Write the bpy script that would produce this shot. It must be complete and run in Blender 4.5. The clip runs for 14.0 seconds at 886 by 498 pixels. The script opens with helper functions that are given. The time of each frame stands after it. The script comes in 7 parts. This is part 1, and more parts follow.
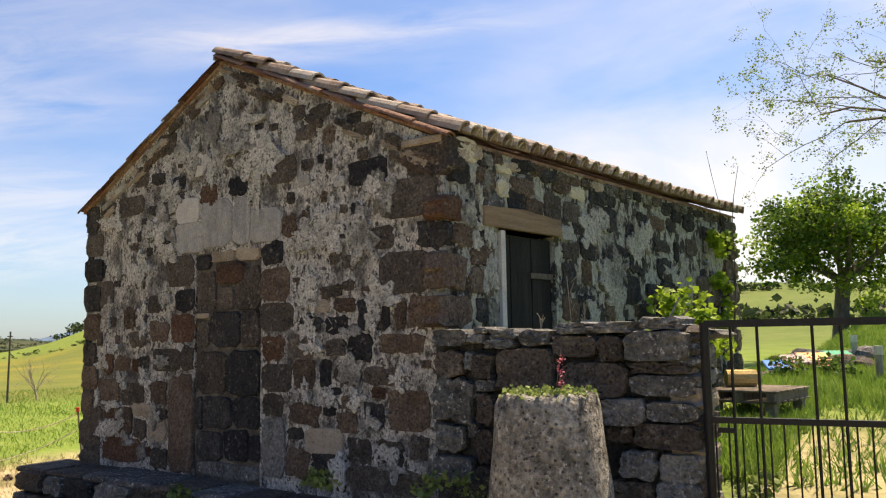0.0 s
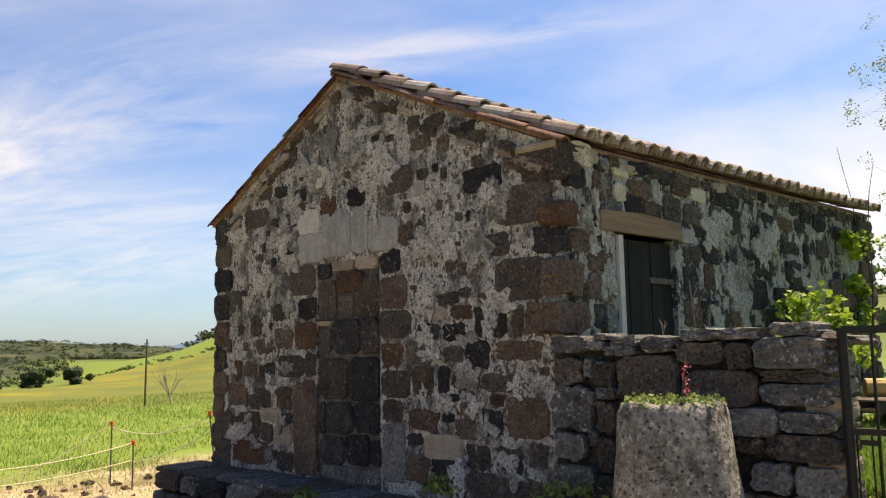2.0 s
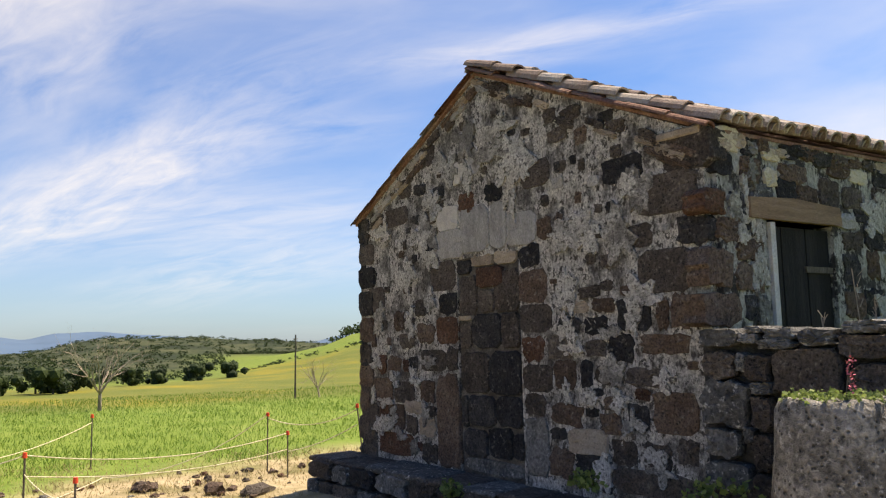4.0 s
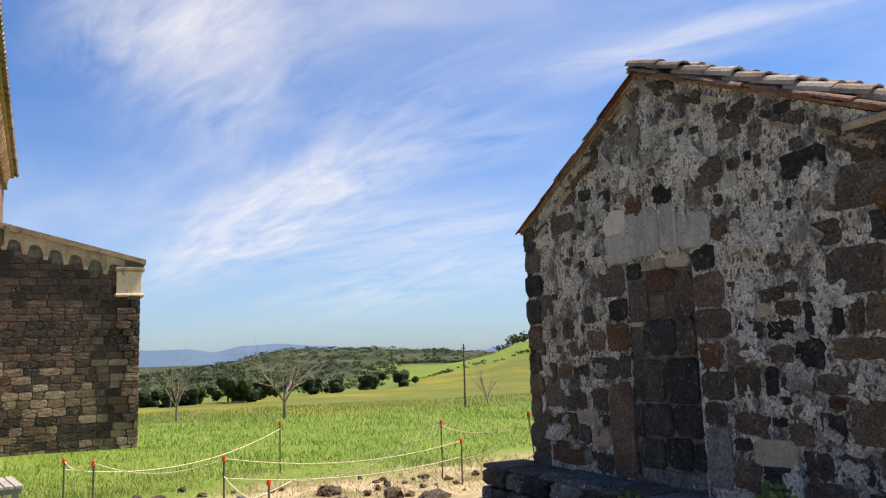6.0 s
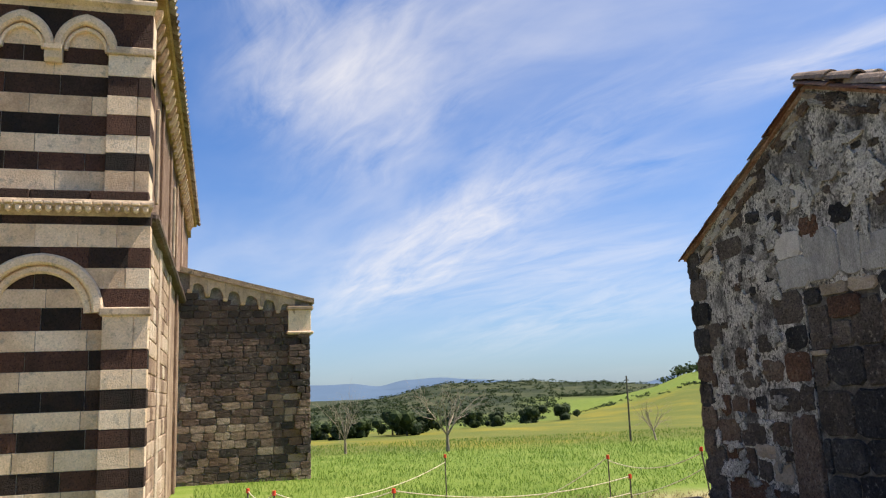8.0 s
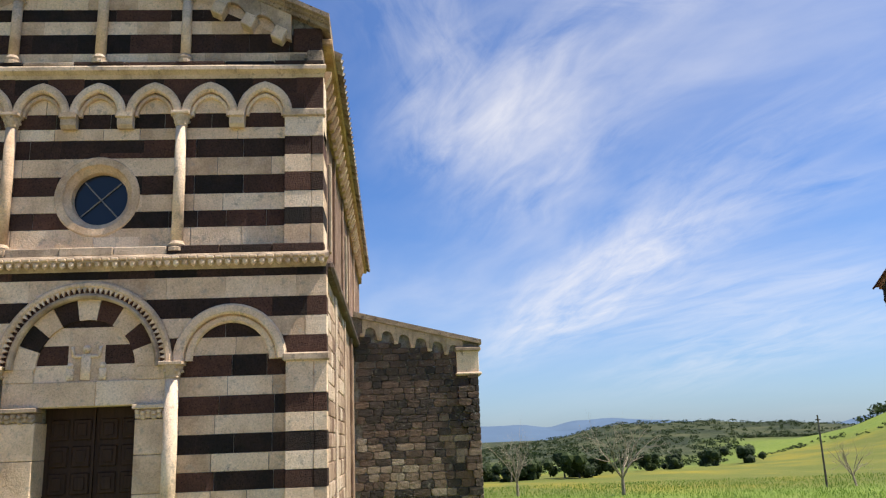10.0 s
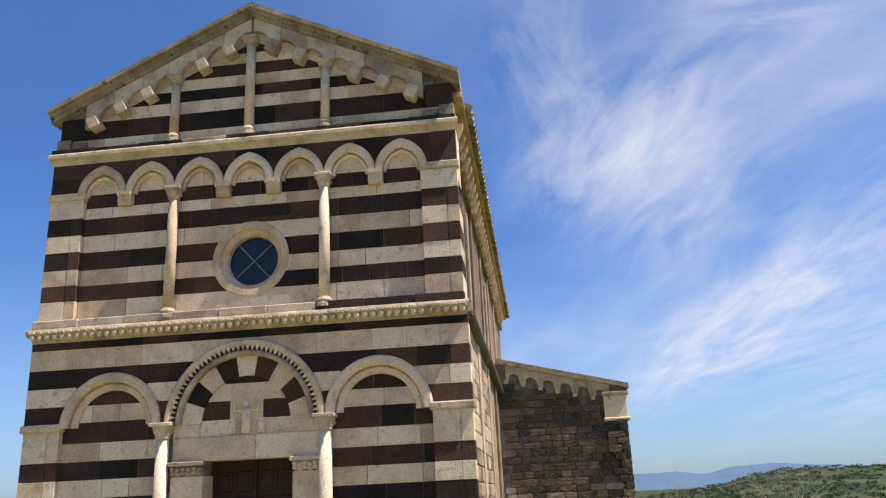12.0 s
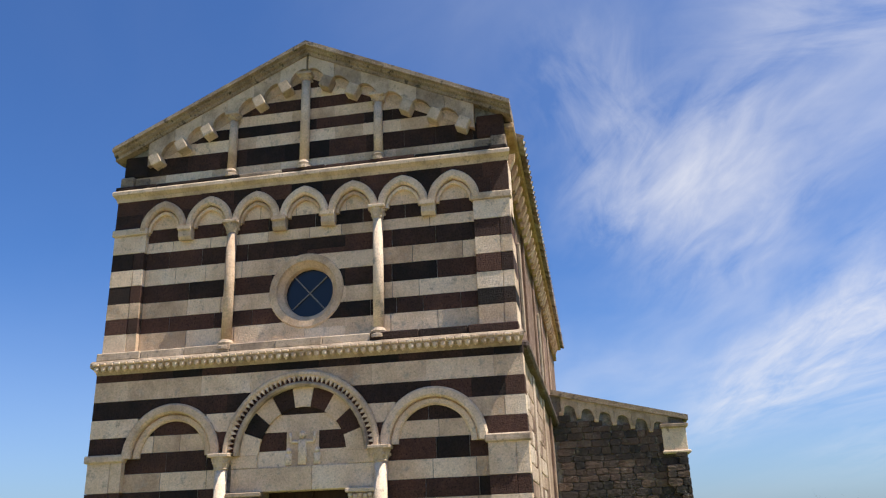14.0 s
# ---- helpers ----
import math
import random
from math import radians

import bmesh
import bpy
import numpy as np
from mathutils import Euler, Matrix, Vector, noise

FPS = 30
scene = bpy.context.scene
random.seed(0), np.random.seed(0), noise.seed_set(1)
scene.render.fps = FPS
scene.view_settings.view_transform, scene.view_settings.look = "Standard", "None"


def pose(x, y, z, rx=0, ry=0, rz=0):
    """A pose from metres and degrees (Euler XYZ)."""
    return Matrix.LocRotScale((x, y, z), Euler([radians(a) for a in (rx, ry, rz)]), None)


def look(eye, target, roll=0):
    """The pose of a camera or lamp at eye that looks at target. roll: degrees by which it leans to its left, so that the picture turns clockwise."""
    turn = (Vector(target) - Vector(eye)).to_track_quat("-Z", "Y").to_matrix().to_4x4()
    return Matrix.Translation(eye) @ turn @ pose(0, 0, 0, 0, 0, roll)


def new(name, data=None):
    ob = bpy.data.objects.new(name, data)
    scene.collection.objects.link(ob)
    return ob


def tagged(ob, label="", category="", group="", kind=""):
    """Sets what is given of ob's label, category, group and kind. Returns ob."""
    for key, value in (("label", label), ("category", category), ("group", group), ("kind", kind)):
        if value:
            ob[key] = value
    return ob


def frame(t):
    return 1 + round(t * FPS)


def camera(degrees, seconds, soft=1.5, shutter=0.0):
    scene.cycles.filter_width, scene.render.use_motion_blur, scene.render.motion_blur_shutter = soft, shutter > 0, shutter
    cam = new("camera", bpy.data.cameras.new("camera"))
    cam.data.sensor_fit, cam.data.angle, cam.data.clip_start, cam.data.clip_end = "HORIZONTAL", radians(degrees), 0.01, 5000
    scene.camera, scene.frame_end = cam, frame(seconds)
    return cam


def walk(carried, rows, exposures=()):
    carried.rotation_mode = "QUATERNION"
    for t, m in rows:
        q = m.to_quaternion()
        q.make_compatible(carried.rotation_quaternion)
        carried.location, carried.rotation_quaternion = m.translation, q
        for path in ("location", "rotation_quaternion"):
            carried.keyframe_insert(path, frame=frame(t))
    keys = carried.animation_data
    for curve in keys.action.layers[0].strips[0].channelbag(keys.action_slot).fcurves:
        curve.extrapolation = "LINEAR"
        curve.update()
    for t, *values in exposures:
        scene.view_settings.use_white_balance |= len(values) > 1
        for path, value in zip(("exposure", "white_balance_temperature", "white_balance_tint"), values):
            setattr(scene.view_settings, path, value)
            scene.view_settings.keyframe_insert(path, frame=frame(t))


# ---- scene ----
cam = camera(58.05, 14.0, 1.2)
ROWS = [
    (0.0, 0.000, 0.000, 1.600, 33.76, 6.25, 0.90),
    (0.5, -0.008, -0.004, 1.600, 34.83, 6.43, 0.96),
    (1.0, -0.015, -0.009, 1.600, 36.97, 6.64, 1.01),
    (1.5, -0.021, -0.016, 1.600, 39.37, 6.79, 0.92),
    (2.0, -0.026, -0.023, 1.600, 41.80, 6.87, 0.96),
    (2.5, -0.030, -0.031, 1.600, 44.23, 6.90, 0.99),
    (3.0, -0.034, -0.040, 1.600, 46.63, 6.85, 1.03),
    (5.5, -0.039, -0.092, 1.600, 60.12, 7.03, 1.70),
    (6.0, -0.038, -0.103, 1.599, 63.37, 7.56, 1.85),
    (6.5, -0.036, -0.115, 1.599, 66.36, 8.19, 1.92),
    (7.0, -0.034, -0.126, 1.599, 69.19, 8.85, 2.00),
    (7.5, -0.032, -0.138, 1.599, 71.89, 9.50, 2.12),
    (8.0, -0.030, -0.150, 1.599, 74.63, 10.28, 2.24),
    (10.5, -0.012, -0.204, 1.599, 89.44, 14.45, 2.39),
    (11.0, -0.009, -0.213, 1.599, 92.29, 15.35, 2.63),
    (11.5, -0.005, -0.222, 1.599, 94.81, 16.21, 2.68),
    (12.0, -0.001, -0.230, 1.599, 96.71, 17.29, 2.63),
    (12.5, 0.003, -0.237, 1.599, 98.00, 18.39, 2.39),
    (13.0, 0.006, -0.243, 1.599, 99.06, 19.15, 2.34),
    (13.5, 0.009, -0.248, 1.599, 99.88, 19.55, 2.14),
    (14.0, 0.013, -0.252, 1.599, 100.42, 19.62, 2.02),
]
walk(cam, [(t, pose(x, y, z, 90 + pitch, roll, yaw)) for t, x, y, z, yaw, pitch, roll in ROWS],
     [(0, 1.1, 9500, 14), (3, 1.0, 9000, 14), (6.5, 0.84, 7700, 12), (8, 0.8, 7600, 12), (10.5, 0.77, 7250, 12), (12, 0.74, 7100, 12), (14, 0.64, 7000, 12)])

# ---------------------------------------------------------------- light
SUN = Vector((0.07, 0.46, 0.88)).normalized()
sun_data = bpy.data.lights.new("sun", "SUN")
sun_data.energy, sun_data.angle, sun_data.color = 4.6, radians(0.53), (1.0, 0.95, 0.87)
sun = new("sun", sun_data)
sun.matrix_world = look((0, 0, 40), Vector((0, 0, 40)) - SUN)


PLUMES = ((-1.33, 0.08, 0.34, 0.17, 161, 0.55), (-1.54, 0.20, 0.46, 0.22, -155, 0.75), (-2.01, 0.88, 0.70, 0.20, -142, 0.45), (-2.58, 0.50, 0.65, 0.22, -167, 0.45),
          (-2.56, 0.66, 1.10, 0.30, -168, 0.75), (-1.13, 0.42, 0.28, 0.22, 84, 0.6), (-2.65, 0.98, 1.05, 0.42, -138, 0.40), (-3.07, 1.41, 1.05, 0.50, -161, 0.45),
          (-1.26, 1.16, 0.44, 0.13, -141, 0.5), (-1.06, 1.25, 0.60, 0.12, -157, 0.5), (-1.85, 0.78, 0.75, 0.24, -159, 0.4), (-1.75, 0.35, 0.60, 0.30, -160, 0.5))


def make_world():
    world = bpy.data.worlds.new("sky")
    scene.world = world
    world.use_nodes = True
    n, l = world.node_tree.nodes, world.node_tree.links
    bg = n["Background"]
    sky = n.new("ShaderNodeTexSky")
    sky.sky_type, sky.sun_disc = "NISHITA", False
    sky.sun_elevation = math.asin(SUN.z)
    sky.sun_rotation = math.atan2(SUN.x, SUN.y)
    sky.air_density, sky.dust_density, sky.ozone_density = 1.0, 1.0, 4.5
    # thin cirrus: the direction is laid on a flat layer high above and stretched
    tc = n.new("ShaderNodeTexCoord")
    sep = n.new("ShaderNodeSeparateXYZ")
    l.new(tc.outputs["Generated"], sep.inputs[0])
    up = n.new("ShaderNodeMath")
    up.operation, up.inputs[1].default_value = "MAXIMUM", 0.0
    l.new(sep.outputs[2], up.inputs[0])
    lift = n.new("ShaderNodeMath")
    lift.operation, lift.inputs[1].default_value = "ADD", 0.20
    l.new(up.outputs[0], lift.inputs[0])
    div = n.new("ShaderNodeVectorMath")
    div.operation = "DIVIDE"
    comb = n.new("ShaderNodeCombineXYZ")
    for k in range(3):
        l.new(lift.outputs[0], comb.inputs[k])
    l.new(tc.outputs["Generated"], div.inputs[0])
    l.new(comb.outputs[0], div.inputs[1])

    def layer(scale, turn, seed, detail, lo, hi, warp):
        mp = n.new("ShaderNodeMapping")
        mp.vector_type = "TEXTURE"
        mp.inputs["Scale"].default_value = scale
        mp.inputs["Rotation"].default_value = (0, 0, radians(turn))
        mp.inputs["Location"].default_value = seed
        l.new(swirl.outputs[0], mp.inputs[0])
        nz = n.new("ShaderNodeTexNoise")
        nz.inputs["Scale"].default_value = 1.0
        nz.inputs["Detail"].default_value = detail
        nz.inputs["Roughness"].default_value = 0.55
        nz.inputs["Distortion"].default_value = warp
        l.new(mp.outputs[0], nz.inputs["Vector"])
        r = n.new("ShaderNodeMapRange")
        r.interpolation_type = "SMOOTHSTEP"
        r.inputs["From Min"].default_value, r.inputs["From Max"].default_value = lo, hi
        l.new(nz.outputs["Fac"], r.inputs["Value"])
        return r.outputs["Result"]

    # a slow swirl bends the layer, so that no two wisps run alike
    bend = n.new("ShaderNodeTexNoise")
    bend.inputs["Scale"].default_value, bend.inputs["Detail"].default_value = 0.75, 3.0
    l.new(div.outputs[0], bend.inputs["Vector"])
    swirl = n.new("ShaderNodeVectorMath")
    swirl.operation = "MULTIPLY_ADD"
    swirl.inputs[1].default_value = (0.75, 0.75, 0)
    l.new(bend.outputs["Color"], swirl.inputs[0])
    l.new(div.outputs[0], swirl.inputs[2])

    # a gentler bend for the plumes, about the middle of the noise
    centred = n.new("ShaderNodeVectorMath")
    centred.operation, centred.inputs[1].default_value = "SUBTRACT", (0.5, 0.5, 0.5)
    l.new(bend.outputs["Color"], centred.inputs[0])
    drift = n.new("ShaderNodeVectorMath")
    drift.operation, drift.inputs[1].default_value = "MULTIPLY_ADD", (0.30, 0.30, 0)
    l.new(centred.outputs[0], drift.inputs[0])
    l.new(div.outputs[0], drift.inputs[2])

    def times(p, q):
        k = n.new("ShaderNodeMath")
        k.operation, k.use_clamp = "MULTIPLY", True
        for v, i in ((p, 0), (q, 1)):
            if isinstance(v, float):
                k.inputs[i].default_value = v
            else:
                l.new(v, k.inputs[i])
        return k.outputs[0]

    bank = layer((0.9, 1.5, 1.0), 132, (3.1, 5.3, 0), 5.0, 0.36, 0.68, 0.4)
    fibre = layer((0.30, 0.75, 1.0), 136, (7.9, 3.3, 0), 10.0, 0.26, 0.80, 0.35)
    veil = layer((0.8, 1.2, 1.0), 120, (1.4, 6.2, 0), 10.0, 0.38, 0.80, 0.3)
    add = n.new("ShaderNodeMath")
    add.operation, add.use_clamp = "ADD", True
    # clear towards the south-west and low over the horizon
    north = n.new("ShaderNodeMapRange")
    north.interpolation_type = "SMOOTHSTEP"
    north.inputs["From Min"].default_value, north.inputs["From Max"].default_value = -0.38, 0.12
    north.inputs["To Min"].default_value = 0.08
    l.new(sep.outputs[1], north.inputs["Value"])
    low = n.new("ShaderNodeMapRange")
    low.interpolation_type = "SMOOTHSTEP"
    low.inputs["From Min"].default_value, low.inputs["From Max"].default_value = 0.03, 0.22
    low.inputs["To Min"].default_value = 0.15
    l.new(sep.outputs[2], low.inputs["Value"])
    cover = times(north.outputs["Result"], low.outputs["Result"])
    wisps = n.new("ShaderNodeMath")
    wisps.operation = "ADD"
    l.new(times(times(times(bank, fibre), 0.30), cover), wisps.inputs[0])
    l.new(times(times(veil, 0.16), cover), wisps.inputs[1])

    # the long plumes of cirrus: place on the layer, half length, half width, turn, density
    streaks = None
    for px, py, long, wide, turn, dense in PLUMES:
        mp = n.new("ShaderNodeMapping")
        mp.vector_type = "TEXTURE"
        mp.inputs["Location"].default_value = (px, py, 0)
        mp.inputs["Rotation"].default_value = (0, 0, radians(turn))
        mp.inputs["Scale"].default_value = (long, wide, 1)
        l.new(drift.outputs[0], mp.inputs[0])
        flat = n.new("ShaderNodeVectorMath")
        flat.operation, flat.inputs[1].default_value = "MULTIPLY", (1, 1, 0)
        l.new(mp.outputs[0], flat.inputs[0])
        off = n.new("ShaderNodeVectorMath")
        off.operation = "LENGTH"
        l.new(flat.outputs[0], off.inputs[0])
        body = n.new("ShaderNodeMapRange")
        body.interpolation_type = "SMOOTHERSTEP"
        body.inputs["From Min"].default_value, body.inputs["From Max"].default_value = 1.25, 0.0
        l.new(off.outputs["Value"], body.inputs["Value"])
        # threads run along the plume
        th = n.new("ShaderNodeTexNoise")
        th.inputs["Scale"].default_value, th.inputs["Detail"].default_value, th.inputs["Roughness"].default_value = 1.0, 9.0, 0.6
        th.inputs["Distortion"].default_value = 0.5
        sc = n.new("ShaderNodeMapping")
        sc.inputs["Scale"].default_value = (long * 3.4, wide * 10.0, 1)
        sc.inputs["Location"].default_value = (px * 7, py * 5, 0)
        l.new(mp.outputs[0], sc.inputs[0])
        l.new(sc.outputs[0], th.inputs["Vector"])
        tr = n.new("ShaderNodeMapRange")
        tr.inputs["From Min"].default_value, tr.inputs["From Max"].default_value = 0.34, 0.78
        l.new(th.outputs["Fac"], tr.inputs["Value"])
        one = times(times(body.outputs["Result"], tr.outputs["Result"]), dense * 0.75)
        if streaks is None:
            streaks = one
        else:
            k = n.new("ShaderNodeMath")
            k.operation, k.use_clamp = "ADD", True
            l.new(streaks, k.inputs[0])
            l.new(one, k.inputs[1])
            streaks = k.outputs[0]
    plumes = n.new("ShaderNodeMath")
    plumes.operation = "ADD"
    l.new(wisps.outputs[0], plumes.inputs[0])
    l.new(streaks, plumes.inputs[1])
    # a broad white sheet of cloud to the north
    sheet = n.new("ShaderNodeMapRange")
    sheet.interpolation_type = "SMOOTHSTEP"
    sheet.inputs["From Min"].default_value, sheet.inputs["From Max"].default_value = 0.78, 0.96
    l.new(sep.outputs[1], sheet.inputs["Value"])
    broad = layer((1.2, 1.6, 1.0), 128, (5.4, 2.2, 0), 8.0, 0.25, 0.62, 0.4)
    # pale haze low over the land
    haze = n.new("ShaderNodeMapRange")
    haze.interpolation_type = "SMOOTHSTEP"
    haze.inputs["From Max"].default_value = 0.34
    haze.inputs["To Min"].default_value, haze.inputs["To Max"].default_value = 0.22, 0.0
    l.new(sep.outputs[2], haze.inputs["Value"])
    hazy = n.new("ShaderNodeMath")
    hazy.operation = "ADD"
    l.new(plumes.outputs[0], hazy.inputs[0])
    l.new(haze.outputs["Result"], hazy.inputs[1])
    l.new(hazy.outputs[0], add.inputs[0])
    l.new(times(times(broad, sheet.outputs["Result"]), 0.62), add.inputs[1])
    mix = n.new("ShaderNodeMix")
    mix.data_type = "RGBA"
    mix.inputs[7].default_value = (6.3, 6.7, 7.5, 1)
    l.new(add.outputs[0], mix.inputs[0])
    tint = n.new("ShaderNodeMix")
    tint.data_type, tint.blend_type = "RGBA", "MULTIPLY"
    tint.inputs[0].default_value = 1.0
    tint.inputs[7].default_value = (0.44, 0.78, 1.23, 1)
    l.new(sky.outputs[0], tint.inputs[6])
    l.new(tint.outputs[2], mix.inputs[6])
    l.new(mix.outputs[2], bg.inputs["Color"])
    bg.inputs["Strength"].default_value = 0.084


make_world()

# ---------------------------------------------------------------- materials
def ramp(n, stops):
    r = n.new("ShaderNodeValToRGB")
    e = r.color_ramp.elements
    while len(e) < len(stops):
        e.new(0.5)
    for el, (p, c) in zip(e, stops):
        el.position, el.color = p, (*c, 1)
    return r


def surface(name, stops, scale=6.0, rough=0.85, bump=0.3, fine=60.0, grain=0.35, vary=0.0, pits=0.0, stretch=(1, 1, 1), metal=0.0, spots=None, island=False):
    """A worn surface: a broad colour noise through the stops, fine grain, relief, and a shade of its own for each piece."""
    m = bpy.data.materials.new(name)
    m.use_nodes = True
    n, l = m.node_tree.nodes, m.node_tree.links
    b = n["Principled BSDF"]
    tc = n.new("ShaderNodeTexCoord")
    geo = n.new("ShaderNodeNewGeometry")
    mp = n.new("ShaderNodeMapping")
    mp.inputs["Scale"].default_value = stretch
    l.new(geo.outputs["Position"], mp.inputs[0])
    big = n.new("ShaderNodeTexNoise")
    big.inputs["Scale"].default_value, big.inputs["Detail"].default_value, big.inputs["Roughness"].default_value = scale, 6, 0.62
    l.new(mp.outputs[0], big.inputs["Vector"])
    small = n.new("ShaderNodeTexNoise")
    small.inputs["Scale"].default_value, small.inputs["Detail"].default_value, small.inputs["Roughness"].default_value = fine, 4, 0.7
    l.new(mp.outputs[0], small.inputs["Vector"])
    val = big.outputs["Fac"]
    if vary:
        info = n.new("ShaderNodeObjectInfo")
        src = geo.outputs["Random Per Island"] if island else info.outputs["Random"]
        k = n.new("ShaderNodeMath")
        k.operation = "MULTIPLY_ADD"
        l.new(src, k.inputs[0])
        k.inputs[1].default_value = vary
        sh = n.new("ShaderNodeMath")
        sh.operation, sh.inputs[1].default_value = "SUBTRACT", vary / 2
        l.new(val, sh.inputs[0])
        l.new(sh.outputs[0], k.inputs[2])
        val = k.outputs[0]
    rp = ramp(n, stops)
    l.new(val, rp.inputs[0])
    col = rp.outputs[0]
    if spots:
        size, lo, hi, tint = spots
        sp = n.new("ShaderNodeTexNoise")
        sp.inputs["Scale"].default_value, sp.inputs["Detail"].default_value, sp.inputs["Roughness"].default_value = size, 8, 0.68
        l.new(mp.outputs[0], sp.inputs["Vector"])
        sr = n.new("ShaderNodeMapRange")
        sr.inputs["From Min"].default_value, sr.inputs["From Max"].default_value = lo, hi
        l.new(sp.outputs["Fac"], sr.inputs["Value"])
        mx = n.new("ShaderNodeMix")
        mx.data_type = "RGBA"
        mx.inputs[7].default_value = (*tint, 1)
        l.new(sr.outputs["Result"], mx.inputs[0])
        l.new(col, mx.inputs[6])
        col = mx.outputs[2]
    g = n.new("ShaderNodeMapRange")
    g.inputs["From Min"].default_value, g.inputs["From Max"].default_value = 0.3, 0.7
    g.inputs["To Min"].default_value, g.inputs["To Max"].default_value = 1 - grain, 1 + grain
    l.new(small.outputs["Fac"], g.inputs["Value"])
    mul = n.new("ShaderNodeMix")
    mul.data_type, mul.blend_type = "RGBA", "MULTIPLY"
    mul.inputs[0].default_value = 1.0
    l.new(col, mul.inputs[6])
    l.new(g.outputs["Result"], mul.inputs[7])
    col = mul.outputs[2]
    height = small.outputs["Fac"]
    if pits:
        vo = n.new("ShaderNodeTexVoronoi")
        vo.inputs["Scale"].default_value = 26.0
        l.new(geo.outputs["Position"], vo.inputs["Vector"])
        pr = n.new("ShaderNodeMapRange")
        pr.inputs["From Min"].default_value, pr.inputs["From Max"].default_value = 0.12, 0.26
        pr.inputs["To Min"].default_value = 1 - pits
        l.new(vo.outputs["Distance"], pr.inputs["Value"])
        m2 = n.new("ShaderNodeMix")
        m2.data_type, m2.blend_type = "RGBA", "MULTIPLY"
        m2.inputs[0].default_value = 1.0
        l.new(col, m2.inputs[6])
        l.new(pr.outputs["Result"], m2.inputs[7])
        col = m2.outputs[2]
        hs = n.new("ShaderNodeMath")
        hs.operation = "ADD"
        l.new(height, hs.inputs[0])
        l.new(pr.outputs["Result"], hs.inputs[1])
        height = hs.outputs[0]
    l.new(col, b.inputs["Base Color"])
    hb = n.new("ShaderNodeMath")
    hb.operation = "MULTIPLY_ADD"
    l.new(big.outputs["Fac"], hb.inputs[0])
    hb.inputs[1].default_value = 1.5
    l.new(height, hb.inputs[2])
    bm_ = n.new("ShaderNodeBump")
    bm_.inputs["Strength"].default_value, bm_.inputs["Distance"].default_value = bump, 0.035
    l.new(hb.outputs[0], bm_.inputs["Height"])
    l.new(bm_.outputs[0], b.inputs["Normal"])
    b.inputs["Roughness"].default_value, b.inputs["Metallic"].default_value = rough, metal
    b.inputs["Specular IOR Level"].default_value = 0.25
    return m


def glass(name, tint):
    m = bpy.data.materials.new(name)
    m.use_nodes = True
    b = m.node_tree.nodes["Principled BSDF"]
    b.inputs["Base Color"].default_value = (*tint, 1)
    b.inputs["Roughness"].default_value, b.inputs["Metallic"].default_value = 0.06, 0.0
    b.inputs["Specular IOR Level"].default_value = 0.45
    return m


BASALT = {
    "k": surface("black_basalt", [(0.2, (0.015, 0.015, 0.018)), (0.55, (0.043, 0.041, 0.042)), (0.85, (0.100, 0.094, 0.090))], 5, 0.9, 1.0, 42, 0.62, 0.3, 0.6, spots=(20, 0.58, 0.68, (0.17, 0.16, 0.15))),
    "d": surface("grey_basalt", [(0.2, (0.050, 0.041, 0.036)), (0.55, (0.103, 0.085, 0.073)), (0.85, (0.175, 0.147, 0.125))], 5, 0.9, 1.0, 42, 0.62, 0.35, 0.55, spots=(20, 0.57, 0.67, (0.21, 0.19, 0.165))),
    "b": surface("brown_basalt", [(0.2, (0.069, 0.048, 0.036)), (0.55, (0.138, 0.096, 0.073)), (0.85, (0.200, 0.152, 0.120))], 5, 0.9, 1.0, 42, 0.62, 0.35, 0.5, spots=(20, 0.57, 0.67, (0.23, 0.20, 0.17))),
    "r": surface("rusty_basalt", [(0.2, (0.062, 0.035, 0.024)), (0.55, (0.125, 0.066, 0.043)), (0.85, (0.188, 0.119, 0.085))], 5, 0.9, 1.0, 42, 0.62, 0.3, 0.5, spots=(20, 0.58, 0.68, (0.20, 0.17, 0.145))),
    "g": surface("lichened_basalt", [(0.2, (0.050, 0.050, 0.050)), (0.5, (0.12, 0.12, 0.115)), (0.85, (0.26, 0.255, 0.245))], 6, 0.92, 0.8, 32, 0.55, 0.3, 0.4, spots=(22, 0.56, 0.66, (0.42, 0.42, 0.40))),
    "l": surface("pale_tuff", [(0.2, (0.20, 0.16, 0.12)), (0.5, (0.34, 0.28, 0.22)), (0.85, (0.46, 0.40, 0.33))], 5, 0.9, 0.5, 60, 0.3, 0.3, 0.3),
    "s": surface("limestone_slab", [(0.2, (0.20, 0.195, 0.19)), (0.5, (0.33, 0.325, 0.315)), (0.85, (0.44, 0.43, 0.42))], 7, 0.85, 0.4, 80, 0.4, 0.2, 0.25, stretch=(1.6, 1.6, 0.5)),
    "w": surface("white_limestone", [(0.2, (0.40, 0.385, 0.36)), (0.5, (0.52, 0.50, 0.47)), (0.85, (0.60, 0.58, 0.55))], 7, 0.85, 0.4, 80, 0.25, 0.15),
    "c": surface("cream_tuff", [(0.2, (0.36, 0.32, 0.23)), (0.5, (0.52, 0.47, 0.36)), (0.85, (0.60, 0.55, 0.44))], 6, 0.88, 0.4, 70, 0.2, 0.2),
}
